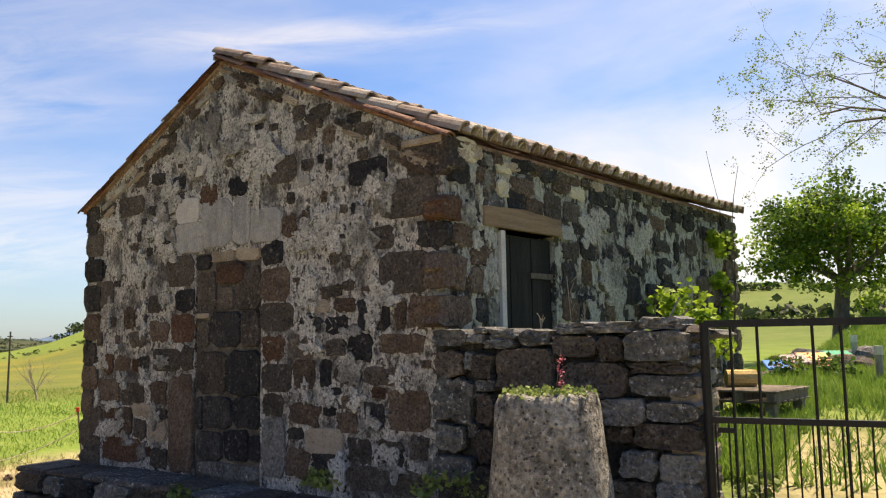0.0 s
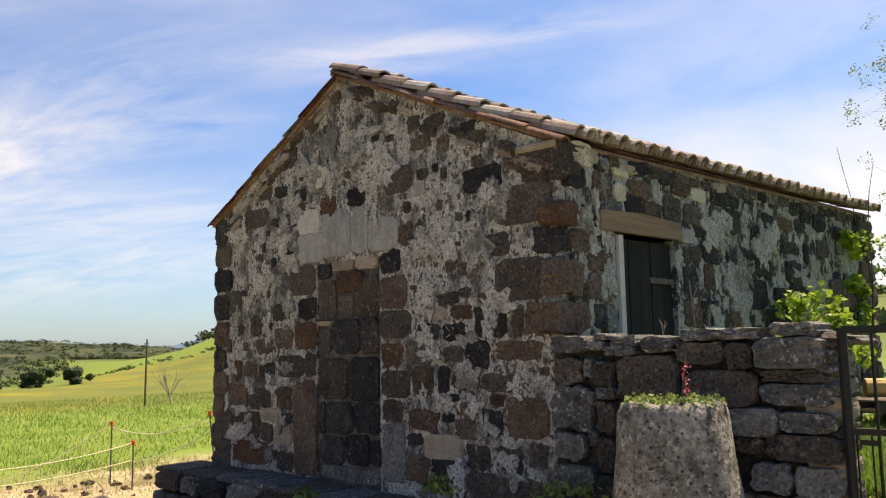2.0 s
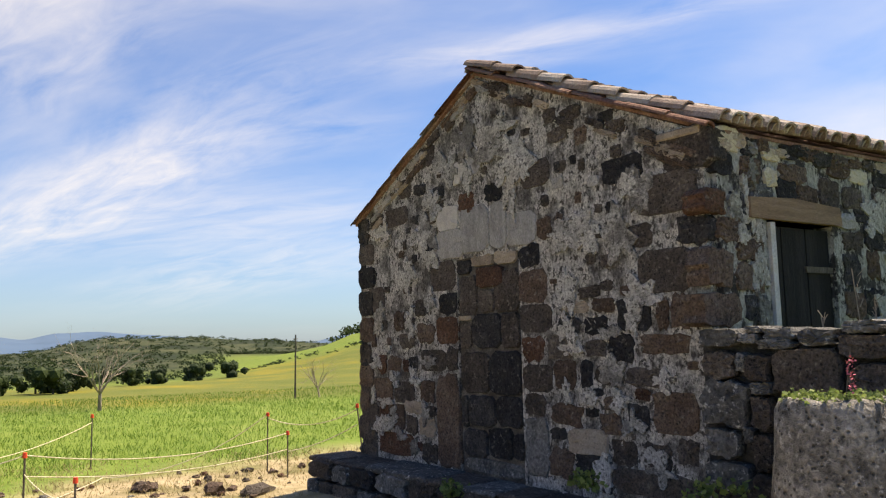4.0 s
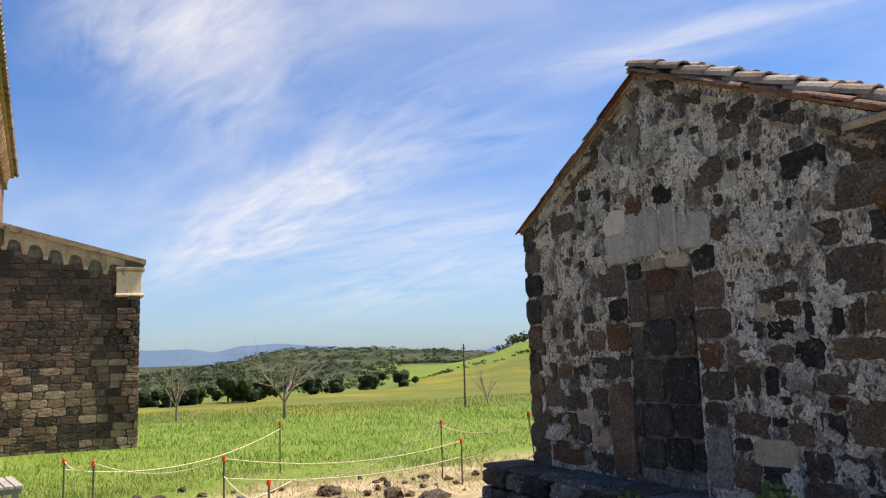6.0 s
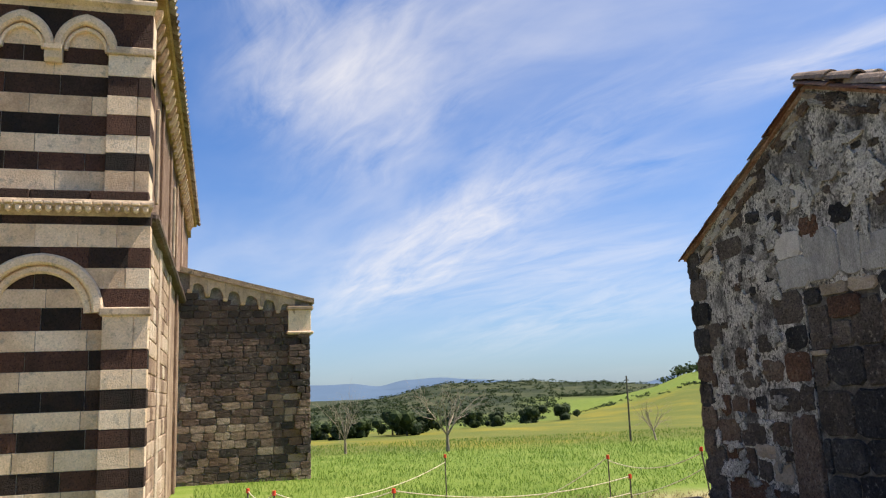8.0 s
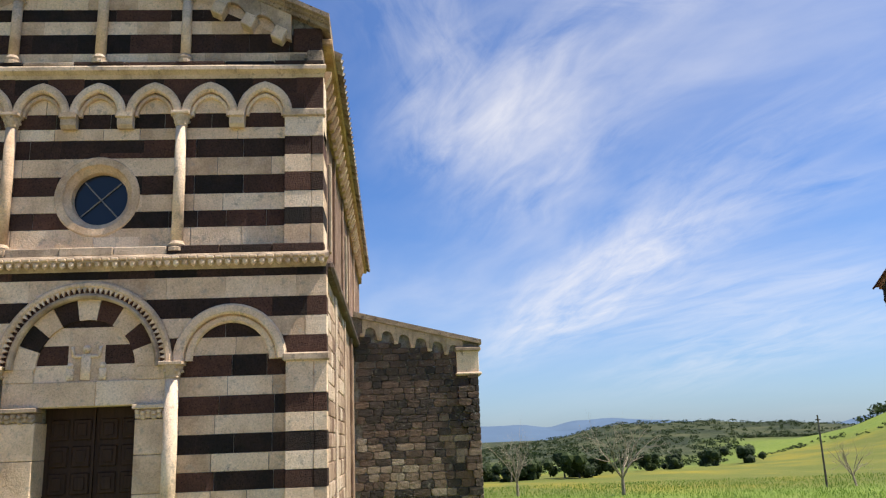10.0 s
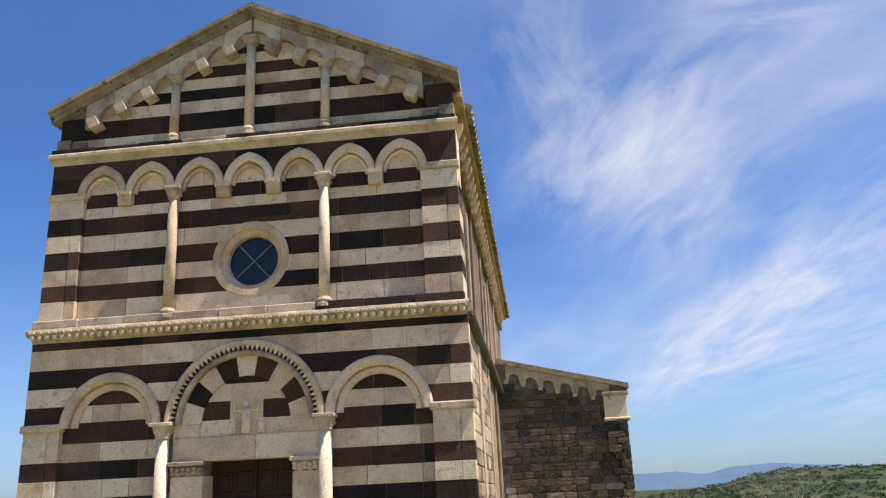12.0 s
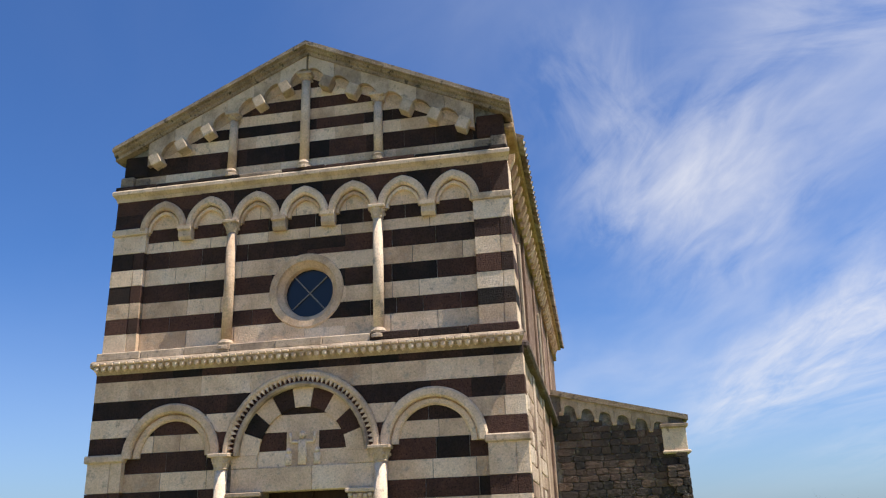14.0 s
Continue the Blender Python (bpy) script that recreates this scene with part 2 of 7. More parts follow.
PLASTER = surface("weathered_lime_plaster", [(0.32, (0.085, 0.078, 0.074)), (0.43, (0.22, 0.21, 0.198)), (0.52, (0.48, 0.46, 0.43)), (0.75, (0.62, 0.60, 0.565))], 4.5, 0.95, 1.0, 45, 0.75, spots=(19, 0.535, 0.575, (0.095, 0.086, 0.080)), stretch=(1.15, 1.15, 0.85))
SIDE_PLASTER = surface("peeling_grey_plaster", [(0.30, (0.16, 0.16, 0.14)), (0.46, (0.34, 0.34, 0.305)), (0.75, (0.46, 0.455, 0.41))], 2.6, 0.95, 1.0, 30, 0.5, spots=(6, 0.50, 0.545, (0.055, 0.050, 0.048)), stretch=(1.2, 1.2, 0.8))
MORTAR = surface("lime_mortar", [(0.3, (0.13, 0.12, 0.11)), (0.5, (0.25, 0.235, 0.215)), (0.8, (0.36, 0.34, 0.31))], 6, 0.95, 0.8, 60, 0.4, spots=(10, 0.55, 0.7, (0.07, 0.065, 0.06)))
INFILL_JOINT = surface("grey_joint", [(0.3, (0.05, 0.046, 0.042)), (0.5, (0.12, 0.11, 0.10)), (0.75, (0.26, 0.245, 0.22))], 5, 0.95, 0.8, 50, 0.4)
EARTH_JOINT = surface("dark_joint", [(0.3, (0.03, 0.028, 0.026)), (0.7, (0.085, 0.078, 0.07))], 8, 0.95, 0.8, 50, 0.4)
TILE = surface("old_clay_tile", [(0.15, (0.13, 0.10, 0.082)), (0.4, (0.27, 0.20, 0.16)), (0.65, (0.36, 0.31, 0.265)), (0.9, (0.46, 0.43, 0.385))], 7, 0.88, 0.4, 60, 0.3, 0.55, spots=(13, 0.58, 0.72, (0.12, 0.10, 0.085)))
VERGE = surface("red_verge_tile", [(0.2, (0.16, 0.075, 0.052)), (0.5, (0.25, 0.145, 0.105)), (0.75, (0.36, 0.29, 0.235))], 5, 0.88, 0.5, 40, 0.4, 0.7, spots=(12, 0.58, 0.72, (0.10, 0.085, 0.07)))
OAK = surface("weathered_lintel_wood", [(0.2, (0.15, 0.095, 0.06)), (0.5, (0.25, 0.165, 0.105)), (0.85, (0.34, 0.24, 0.16))], 4, 0.8, 0.4, 40, 0.3, stretch=(2, 0.5, 6))
BLACK_WOOD = surface("black_tarred_boards", [(0.2, (0.004, 0.004, 0.004)), (0.5, (0.010, 0.0095, 0.009)), (0.85, (0.03, 0.027, 0.025))], 5, 0.75, 0.5, 60, 0.4, 0.3, stretch=(3, 8, 0.5))
GREY_WOOD = surface("silvered_wood", [(0.2, (0.20, 0.185, 0.165)), (0.5, (0.33, 0.31, 0.28)), (0.85, (0.45, 0.43, 0.39))], 5, 0.85, 0.4, 60, 0.3, 0.3, stretch=(3, 3, 0.6))
PALLET_WOOD = surface("brown_pallet_wood", [(0.2, (0.10, 0.08, 0.06)), (0.5, (0.19, 0.155, 0.12)), (0.85, (0.30, 0.25, 0.20))], 5, 0.85, 0.4, 60, 0.3, 0.5, stretch=(3, 3, 0.6))
IRON = surface("black_painted_iron", [(0.3, (0.006, 0.006, 0.007)), (0.7, (0.016, 0.016, 0.017))], 20, 0.45, 0.1, 90, 0.3)
CREAM = surface("cream_limestone_ashlar", [(0.2, (0.45, 0.315, 0.21)), (0.42, (0.65, 0.48, 0.33)), (0.62, (0.75, 0.58, 0.42)), (0.85, (0.80, 0.66, 0.51))], 2.2, 0.85, 0.5, 34, 0.20, 0.45, 0.25, spots=(7, 0.55, 0.68, (0.42, 0.345, 0.265)))
CREAM_OLD = surface("greyed_limestone", [(0.2, (0.23, 0.172, 0.125)), (0.42, (0.45, 0.345, 0.25)), (0.62, (0.62, 0.485, 0.355)), (0.85, (0.71, 0.58, 0.45))], 3.0, 0.88, 0.5, 40, 0.14, 0.3, 0.25, spots=(9, 0.56, 0.74, (0.17, 0.15, 0.125)))
LAVA = surface("dark_trachyte_ashlar", [(0.15, (0.016, 0.013, 0.012)), (0.4, (0.040, 0.024, 0.019)), (0.65, (0.070, 0.036, 0.027)), (0.95, (0.110, 0.052, 0.037))], 1.6, 0.9, 0.9, 40, 0.4, 0.75, 0.75)
LAVA_WALL = surface("rust_and_black_ashlar", [(0.15, (0.040, 0.037, 0.036)), (0.4, (0.085, 0.068, 0.060)), (0.66, (0.15, 0.10, 0.078)), (0.95, (0.25, 0.195, 0.155))], 1.3, 0.9, 0.8, 30, 0.4, 0.6, 0.5, spots=(6, 0.56, 0.70, (0.27, 0.24, 0.20)))
LAVA_BLACK = surface("black_lichened_ashlar", [(0.15, (0.035, 0.032, 0.031)), (0.45, (0.075, 0.060, 0.054)), (0.7, (0.125, 0.086, 0.070)), (0.95, (0.21, 0.165, 0.135))], 1.6, 0.9, 0.8, 30, 0.45, 0.5, 0.5, spots=(9, 0.58, 0.68, (0.24, 0.22, 0.19)))
WEATHERED = surface("lichen_darkened_limestone", [(0.2, (0.11, 0.08, 0.055)), (0.42, (0.235, 0.175, 0.125)), (0.62, (0.39, 0.30, 0.215)), (0.85, (0.52, 0.42, 0.32))], 4.0, 0.9, 0.8, 40, 0.3, 0.35, 0.35, spots=(8, 0.53, 0.64, (0.085, 0.072, 0.055)))
# eave stone: golden lichen, plus the warm tone of sunlight put into the colour
GOLDEN_LIT = surface("sunwarmed_lichened_limestone", [(0.2, (0.30, 0.17, 0.085)), (0.5, (0.50, 0.33, 0.19)), (0.85, (0.62, 0.47, 0.31))], 3.0, 0.88, 0.6, 40, 0.2, 0.35, 0.25, spots=(9, 0.56, 0.70, (0.18, 0.13, 0.09)))
TAN_WALL = surface("tan_and_rust_ashlar", [(0.2, (0.15, 0.10, 0.075)), (0.5, (0.27, 0.20, 0.155)), (0.85, (0.40, 0.33, 0.265))], 1.6, 0.9, 0.8, 30, 0.4, 0.5, 0.4)
ROUGH_WARM = surface("warm_rubble_masonry", [(0.2, (0.20, 0.125, 0.09)), (0.45, (0.36, 0.25, 0.18)), (0.7, (0.50, 0.37, 0.275)), (0.9, (0.58, 0.47, 0.37))], 2.0, 0.9, 0.7, 40, 0.3, 0.7, 0.4)
DOOR_WOOD = surface("dark_walnut_door", [(0.2, (0.016, 0.008, 0.005)), (0.5, (0.036, 0.018, 0.011)), (0.85, (0.06, 0.032, 0.02))], 4, 0.6, 0.3, 50, 0.3, stretch=(2, 6, 0.6))
PANE = glass("dark_window_glass", (0.012, 0.016, 0.022))
LEAD = surface("window_bar_metal", [(0.3, (0.16, 0.155, 0.14)), (0.7, (0.26, 0.25, 0.23))], 20, 0.5, 0.1)
SOIL = surface("dry_straw_earth", [(0.25, (0.13, 0.095, 0.058)), (0.5, (0.26, 0.205, 0.12)), (0.75, (0.36, 0.30, 0.18))], 1.6, 0.95, 0.8, 25, 0.4)
BARK = surface("grey_bark", [(0.3, (0.07, 0.058, 0.045)), (0.7, (0.17, 0.15, 0.125))], 12, 0.95, 0.7, 60, 0.3, stretch=(1, 1, 0.4))
PALE_BARK = surface("bleached_dead_wood", [(0.3, (0.20, 0.16, 0.12)), (0.7, (0.36, 0.31, 0.25))], 12, 0.95, 0.6, 60, 0.3, stretch=(1, 1, 0.4))
RED = surface("red_plastic_cap", [(0.3, (0.60, 0.05, 0.02)), (0.7, (0.75, 0.09, 0.04))], 20, 0.5, 0.05)
ROPE = surface("cream_rope", [(0.3, (0.55, 0.48, 0.33)), (0.7, (0.72, 0.66, 0.50))], 30, 0.8, 0.2)
BLUE = surface("blue_paint_board", [(0.3, (0.02, 0.12, 0.42)), (0.7, (0.03, 0.17, 0.52))], 9, 0.6, 0.1)
GREEN = surface("green_paint_board", [(0.3, (0.01, 0.22, 0.12)), (0.7, (0.02, 0.30, 0.17))], 9, 0.6, 0.1)
YELLOW = surface("ochre_board", [(0.3, (0.45, 0.28, 0.09)), (0.7, (0.58, 0.40, 0.16))], 9, 0.7, 0.1)
PINK = surface("pink_flower", [(0.3, (0.50, 0.10, 0.14)), (0.7, (0.62, 0.22, 0.26))], 30, 0.8, 0.1)


def leafy(name, a, b, c):
    m = surface(name, [(0.15, a), (0.5, b), (0.9, c)], 1.5, 0.6, 0.1, 30, 0.2, 0.7, island=True)
    p = m.node_tree.nodes["Principled BSDF"]
    l = m.node_tree.links
    tr = m.node_tree.nodes.new("ShaderNodeBsdfTranslucent")
    src = p.inputs["Base Color"].links[0].from_socket
    l.new(src, tr.inputs["Color"])
    ms = m.node_tree.nodes.new("ShaderNodeMixShader")
    ms.inputs[0].default_value = 0.4
    out = m.node_tree.nodes["Material Output"]
    l.new(p.outputs[0], ms.inputs[1])
    l.new(tr.outputs[0], ms.inputs[2])
    l.new(ms.outputs[0], out.inputs["Surface"])
    return m


LEAF = leafy("broad_green_leaf", (0.025, 0.06, 0.012), (0.06, 0.13, 0.022), (0.13, 0.22, 0.035))
LEAF_YOUNG = leafy("young_yellow_green_leaf", (0.12, 0.20, 0.025), (0.25, 0.38, 0.045), (0.36, 0.48, 0.07))
LEAF_OLIVE = leafy("dark_evergreen_leaf", (0.015, 0.028, 0.011), (0.032, 0.056, 0.019), (0.065, 0.095, 0.032))
LEAF_PALE = leafy("pale_spring_leaf", (0.09, 0.13, 0.04), (0.17, 0.24, 0.07), (0.27, 0.34, 0.11))
GRASS = leafy("meadow_grass", (0.10, 0.19, 0.028), (0.145, 0.25, 0.04), (0.22, 0.31, 0.075))
STRAW = leafy("dry_grass", (0.20, 0.165, 0.075), (0.32, 0.265, 0.13), (0.42, 0.37, 0.20))


def ground_material():
    """Meadow near by, mown straw round the dig, a field with yellow flowers, scrub on the far slopes."""
    m = bpy.data.materials.new("meadow_and_hills")
    m.use_nodes = True
    n, l = m.node_tree.nodes, m.node_tree.links
    b = n["Principled BSDF"]
    geo = n.new("ShaderNodeNewGeometry")
    att = n.new("ShaderNodeVertexColor")
    att.layer_name = "cover"
    sep = n.new("ShaderNodeSeparateColor")
    l.new(att.outputs["Color"], sep.inputs[0])

    def noisy(scale, stops, detail=6, sc=(1, 1, 1)):
        mp = n.new("ShaderNodeMapping")
        mp.inputs["Scale"].default_value = sc
        l.new(geo.outputs["Position"], mp.inputs[0])
        t = n.new("ShaderNodeTexNoise")
        t.inputs["Scale"].default_value, t.inputs["Detail"].default_value, t.inputs["Roughness"].default_value = scale, detail, 0.65
        l.new(mp.outputs[0], t.inputs["Vector"])
        r = ramp(n, stops)
        l.new(t.outputs["Fac"], r.inputs[0])
        return r.outputs[0]

    def blend(fac, a, c):
        x = n.new("ShaderNodeMix")
        x.data_type = "RGBA"
        l.new(fac, x.inputs[0])
        l.new(a, x.inputs[6])
        l.new(c, x.inputs[7])
        return x.outputs[2]

    grass = noisy(0.9, [(0.28, (0.095, 0.155, 0.028)), (0.5, (0.14, 0.205, 0.04)), (0.72, (0.19, 0.235, 0.065))], 12)
    straw = noisy(1.1, [(0.28, (0.10, 0.12, 0.04)), (0.42, (0.22, 0.185, 0.10)), (0.55, (0.38, 0.31, 0.195)), (0.75, (0.48, 0.405, 0.275))], 11)
    bloom = noisy(0.07, [(0.30, (0.085, 0.115, 0.028)), (0.50, (0.13, 0.145, 0.036)), (0.68, (0.24, 0.20, 0.03))], 8, (1, 2.2, 1))
    scrub = noisy(0.05, [(0.32, (0.085, 0.090, 0.048)), (0.45, (0.055, 0.065, 0.033)), (0.54, (0.028, 0.039, 0.021)), (0.72, (0.018, 0.026, 0.015))], 10)
    col = blend(sep.outputs[0], grass, straw)
    col = blend(sep.outputs[1], col, bloom)
    col = blend(sep.outputs[2], col, scrub)
    l.new(col, b.inputs["Base Color"])
    b.inputs["Roughness"].default_value = 0.95
    b.inputs["Specular IOR Level"].default_value = 0.1
    t = n.new("ShaderNodeTexNoise")
    t.inputs["Scale"].default_value, t.inputs["Detail"].default_value = 5.0, 8
    l.new(geo.outputs["Position"], t.inputs["Vector"])
    bp = n.new("ShaderNodeBump")
    bp.inputs["Strength"].default_value, bp.inputs["Distance"].default_value = 0.8, 0.08
    l.new(t.outputs["Fac"], bp.inputs["Height"])
    l.new(bp.outputs[0], b.inputs["Normal"])
    return m


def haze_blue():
    # blue haze of the distant air, painted into the base colour
    m = surface("haze_painted_mountain", [(0.3, (0.065, 0.115, 0.19)), (0.7, (0.085, 0.14, 0.215))], 0.002, 1.0, 0.0, 0.01, 0.05)
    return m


# ---------------------------------------------------------------- mesh helpers
def mesh_of(bm, name):
    me = bpy.data.meshes.new(name)
    bm.normal_update()
    bm.to_mesh(me)
    bm.free()
    return me


def thing(name, at, label, category, group="", kind=""):
    ob = new(name)
    ob.location = at
    ob.empty_display_size = 0.2
    return tagged(ob, label, category, group, kind)


def attach(ob, parent):
    ob.parent = parent
    if parent.type == "EMPTY":
        ob.matrix_parent_inverse = Matrix.Translation(-Vector(parent.location))
    return ob


def part(name, bm, material, parent=None, label="", smooth=False):
    me = mesh_of(bm, name)
    me.materials.append(material)
    if smooth:
        for p in me.polygons:
            p.use_smooth = True
    ob = new(name, me)
    if parent:
        attach(ob, parent)
    return tagged(ob, label)


def box(bm, lo, hi, chamfer=0.0):
    c = [(a + b) / 2 for a, b in zip(lo, hi)]
    s = [b - a for a, b in zip(lo, hi)]
    r = bmesh.ops.create_cube(bm, size=1.0, matrix=Matrix.Translation(c) @ Matrix.Diagonal((*s, 1)))
    if chamfer:
        es = list({e for v in r["verts"] for e in v.link_edges})
        bmesh.ops.bevel(bm, geom=es, offset=chamfer, segments=1, affect="EDGES")
    return bm


def boxed(lo, hi, chamfer=0.0):
    return box(bmesh.new(), lo, hi, chamfer)


def bar(bm, a, b, r, sides=8, r2=None):
    a, b = Vector(a), Vector(b)
    d = b - a
    m = Matrix.Translation((a + b) / 2) @ d.to_track_quat("Z", "Y").to_matrix().to_4x4()
    bmesh.ops.create_cone(bm, cap_ends=True, segments=sides, radius1=r, radius2=r if r2 is None else r2, depth=d.length, matrix=m)
    return bm


def lathe(bm, centre, profile, sides=20):
    """profile: (radius, height) pairs from the bottom up."""
    rings = []
    for r, z in profile:
        rings.append([bm.verts.new((centre[0] + r * math.cos(2 * math.pi * k / sides), centre[1] + r * math.sin(2 * math.pi * k / sides), centre[2] + z)) for k in range(sides)])
    for p, q in zip(rings, rings[1:]):
        for k in range(sides):
            bm.faces.new((p[k], p[(k + 1) % sides], q[(k + 1) % sides], q[k]))
    bm.faces.new(list(reversed(rings[0])))
    bm.faces.new(rings[-1])
    return bm


def slab_poly(bm, pts, to_world, d0, d1):
    """A prism: the outline pts (u, z) between the depths d0 and d1; to_world(u, z, d) gives the place."""
    f = [bm.verts.new(to_world(u, z, d1)) for u, z in pts]
    k = [bm.verts.new(to_world(u, z, d0)) for u, z in pts]
    bm.faces.new(f)
    bm.faces.new(list(reversed(k)))
    for i in range(len(pts)):
        j = (i + 1) % len(pts)
        bm.faces.new((k[i], k[j], f[j], f[i]))
    bmesh.ops.recalc_face_normals(bm, faces=bm.faces)
    return bm


def rock_meshes(count, seed, sides, square, dome, rough):
    """Unit stones: width along x, height along z, front towards -y, each with its own uneven outline."""
    rnd = random.Random(seed)
    out = []
    for _ in range(count):
        bm = bmesh.new()
        rings = []
        rad = []
        for k in range(sides):
            a = 2 * math.pi * (k + rnd.uniform(-0.25, 0.25)) / sides
            c, s = math.cos(a), math.sin(a)
            q = (abs(c) ** square + abs(s) ** square) ** (-1.0 / square)
            q *= rnd.uniform(1 - rough, 1.03)
            rad.append((0.5 * q * c, 0.5 * q * s))
        for y, sc in ((0.5, 1.0), (-0.38, 1.0), (-0.5, 0.945)):
            rings.append([bm.verts.new((x * sc, y + (rnd.uniform(-0.03, 0.03) if y < -0.3 else 0), z * sc)) for x, z in rad])
        for p, r in zip(rings, rings[1:]):
            for k in range(sides):
                bm.faces.new((p[k], p[(k + 1) % sides], r[(k + 1) % sides], r[k]))
        rings.append([bm.verts.new((x * rnd.uniform(0.45, 0.65), -0.5 - dome * 1.5 * rnd.uniform(-0.6, 1.0), z * rnd.uniform(0.45, 0.65))) for x, z in rad])
        for k in range(sides):
            p, r = rings[-2], rings[-1]
            bm.faces.new((p[k], p[(k + 1) % sides], r[(k + 1) % sides], r[k]))
        mid = bm.verts.new((rnd.uniform(-0.1, 0.1), -0.5 - dome * rnd.uniform(0.2, 1.0), rnd.uniform(-0.1, 0.1)))
        for k in range(sides):
            bm.faces.new((rings[-1][k], rings[-1][(k + 1) % sides], mid))
        bmesh.ops.recalc_face_normals(bm, faces=bm.faces)
        out.append(bm)
    return out


def per_material(bms, name):
    base = [mesh_of(b, name) for b in bms]
    made = {}

    def get(i, mat):
        key = (i % len(base), mat.name)
        if key not in made:
            me = base[key[0]].copy()
            me.materials.append(mat)
            made[key] = me
        return made[key]
    return get


ROCK = per_material(rock_meshes(20, 4, 19, 7.0, 0.04, 0.24), "stone")
ASHLAR = per_material(rock_meshes(12, 9, 20, 14.0, 0.02, 0.075), "stone")


def piece(name, me, parent, at, size, turn=0.0, tilt=0.0):
    ob = new(name, me)
    attach(ob, parent)
    ob.matrix_basis = Matrix.Translation(at) @ Matrix.Rotation(turn, 4, "Z") @ Matrix.Rotation(tilt, 4, "Y") @ Matrix.Diagonal((*size, 1))
    return ob


def leaf_cloud(bm, centres, count, size, rnd, flat=1.0):
    """Many small folded leaves round the centres (place, radius)."""
    for _ in range(count):
        c, r = centres[rnd.randrange(len(centres))]
        d = Vector((rnd.gauss(0, 1), rnd.gauss(0, 1), rnd.gauss(0, 1) * flat)).normalized() * r * rnd.random() ** 0.45
        p = Vector(c) + d
        s = size * rnd.uniform(0.6, 1.35)
        ax = Vector((rnd.gauss(0, 1), rnd.gauss(0, 1), rnd.gauss(0, 0.6))).normalized()
        up = Vector((rnd.gauss(0, 1), rnd.gauss(0, 1), rnd.gauss(0, 1)))
        side = ax.cross(up).normalized() * s * 0.42
        a, b = bm.verts.new(p - ax * s * 0.5), bm.verts.new(p + ax * s * 0.5)
        e, f = bm.verts.new(p + side), bm.verts.new(p - side + ax.cross(side) * 0.3)
        bm.faces.new((a, e, b))
        bm.faces.new((a, b, f))


def limbs(bm, start, way, length, radius, depth, rnd, tips, spread=0.55, bend=0.22, up=0.1, sides=5):
    p, d = Vector(start), Vector(way).normalized()
    steps = 4
    r = radius
    for k in range(steps):
        d = (d + Vector((rnd.gauss(0, bend), rnd.gauss(0, bend), rnd.gauss(0, bend) + up))).normalized()
        q = p + d * length / steps
        r2 = r * 0.86
        bar(bm, p, q, r, sides, r2)
        p, r = q, r2
        if depth > 0 and k >= 1:
            side = (d + Vector((rnd.gauss(0, spread), rnd.gauss(0, spread), rnd.gauss(0, spread)))).normalized()
            limbs(bm, p, side, length * rnd.uniform(0.5, 0.75), r * 0.6, depth - 1, rnd, tips, spread, bend, up, max(3, sides - 1))
    tips.append(p.copy())


# ---------------------------------------------------------------- the ground
def smooth_step(a, b, v):
    t = min(1.0, max(0.0, (v - a) / (b - a)))
    return t * t * (3 - 2 * t)


def along(az, knots):
    """A smooth height between the knots (azimuth, value)."""
    if az <= knots[0][0]:
        return knots[0][1]
    for (a, u), (b, v) in zip(knots, knots[1:]):
        if az < b:
            return u + (v - u) * smooth_step(a, b, az)
    return knots[-1][1]


# crest lines in degrees above the level, by azimuth
RIDGE_LINE = ((138, -0.2), (148, 0.0), (151, 0.2), (155, 0.5), (159, 0.68), (164, 0.76), (166, 0.52), (168, 0.02), (171, -0.38), (175, -0.8), (186, -0.95))
FIELD_LINE = ((138, 2.6), (147, 0.95), (150.2, -0.10), (153, -0.68), (156, -1.2), (160, -1.75))


def ground_z(x, y):
    r = math.hypot(x, y)
    az = math.degrees(math.atan2(y, x)) % 360
    fall = -0.022 * min(max(0.0, -x - 1.0), 95.0) * smooth_step(0, 10, -x)
    yard = (0.30 + 0.02 * max(0.0, y - 5) + 0.05 * max(0.0, y - 16)) * smooth_step(4.7, 5.6, y) * smooth_step(-3.6, -2.6, x)
    yard = min(yard, 2.2)
    hill = 12.0 * math.exp(-(((x + 70) / 110) ** 2 + ((y - 150) / 80) ** 2)) * (1 - smooth_step(128, 142, az))
    west = smooth_step(132, 142, az) * (1 - smooth_step(186, 210, az))
    knoll = west * max(0.0, 3.7 + 140 * math.tan(radians(along(az, FIELD_LINE)))) * math.exp(-((r - 140) / 48) ** 2)
    ridge = west * (3.7 + 340 * math.tan(radians(along(az, RIDGE_LINE)))) * math.exp(-((r - 340) / 95) ** 2) * (1 + 0.03 * math.sin(az * 4.1) + 0.02 * math.sin(az * 9.3))
    swell = 0.3 * math.sin(x * 0.021 + 0.6) * math.cos(y * 0.017) * smooth_step(70, 240, r)
    far = -4.0 * smooth_step(450, 900, r)
    return fall + yard + hill + knoll + ridge + swell + far


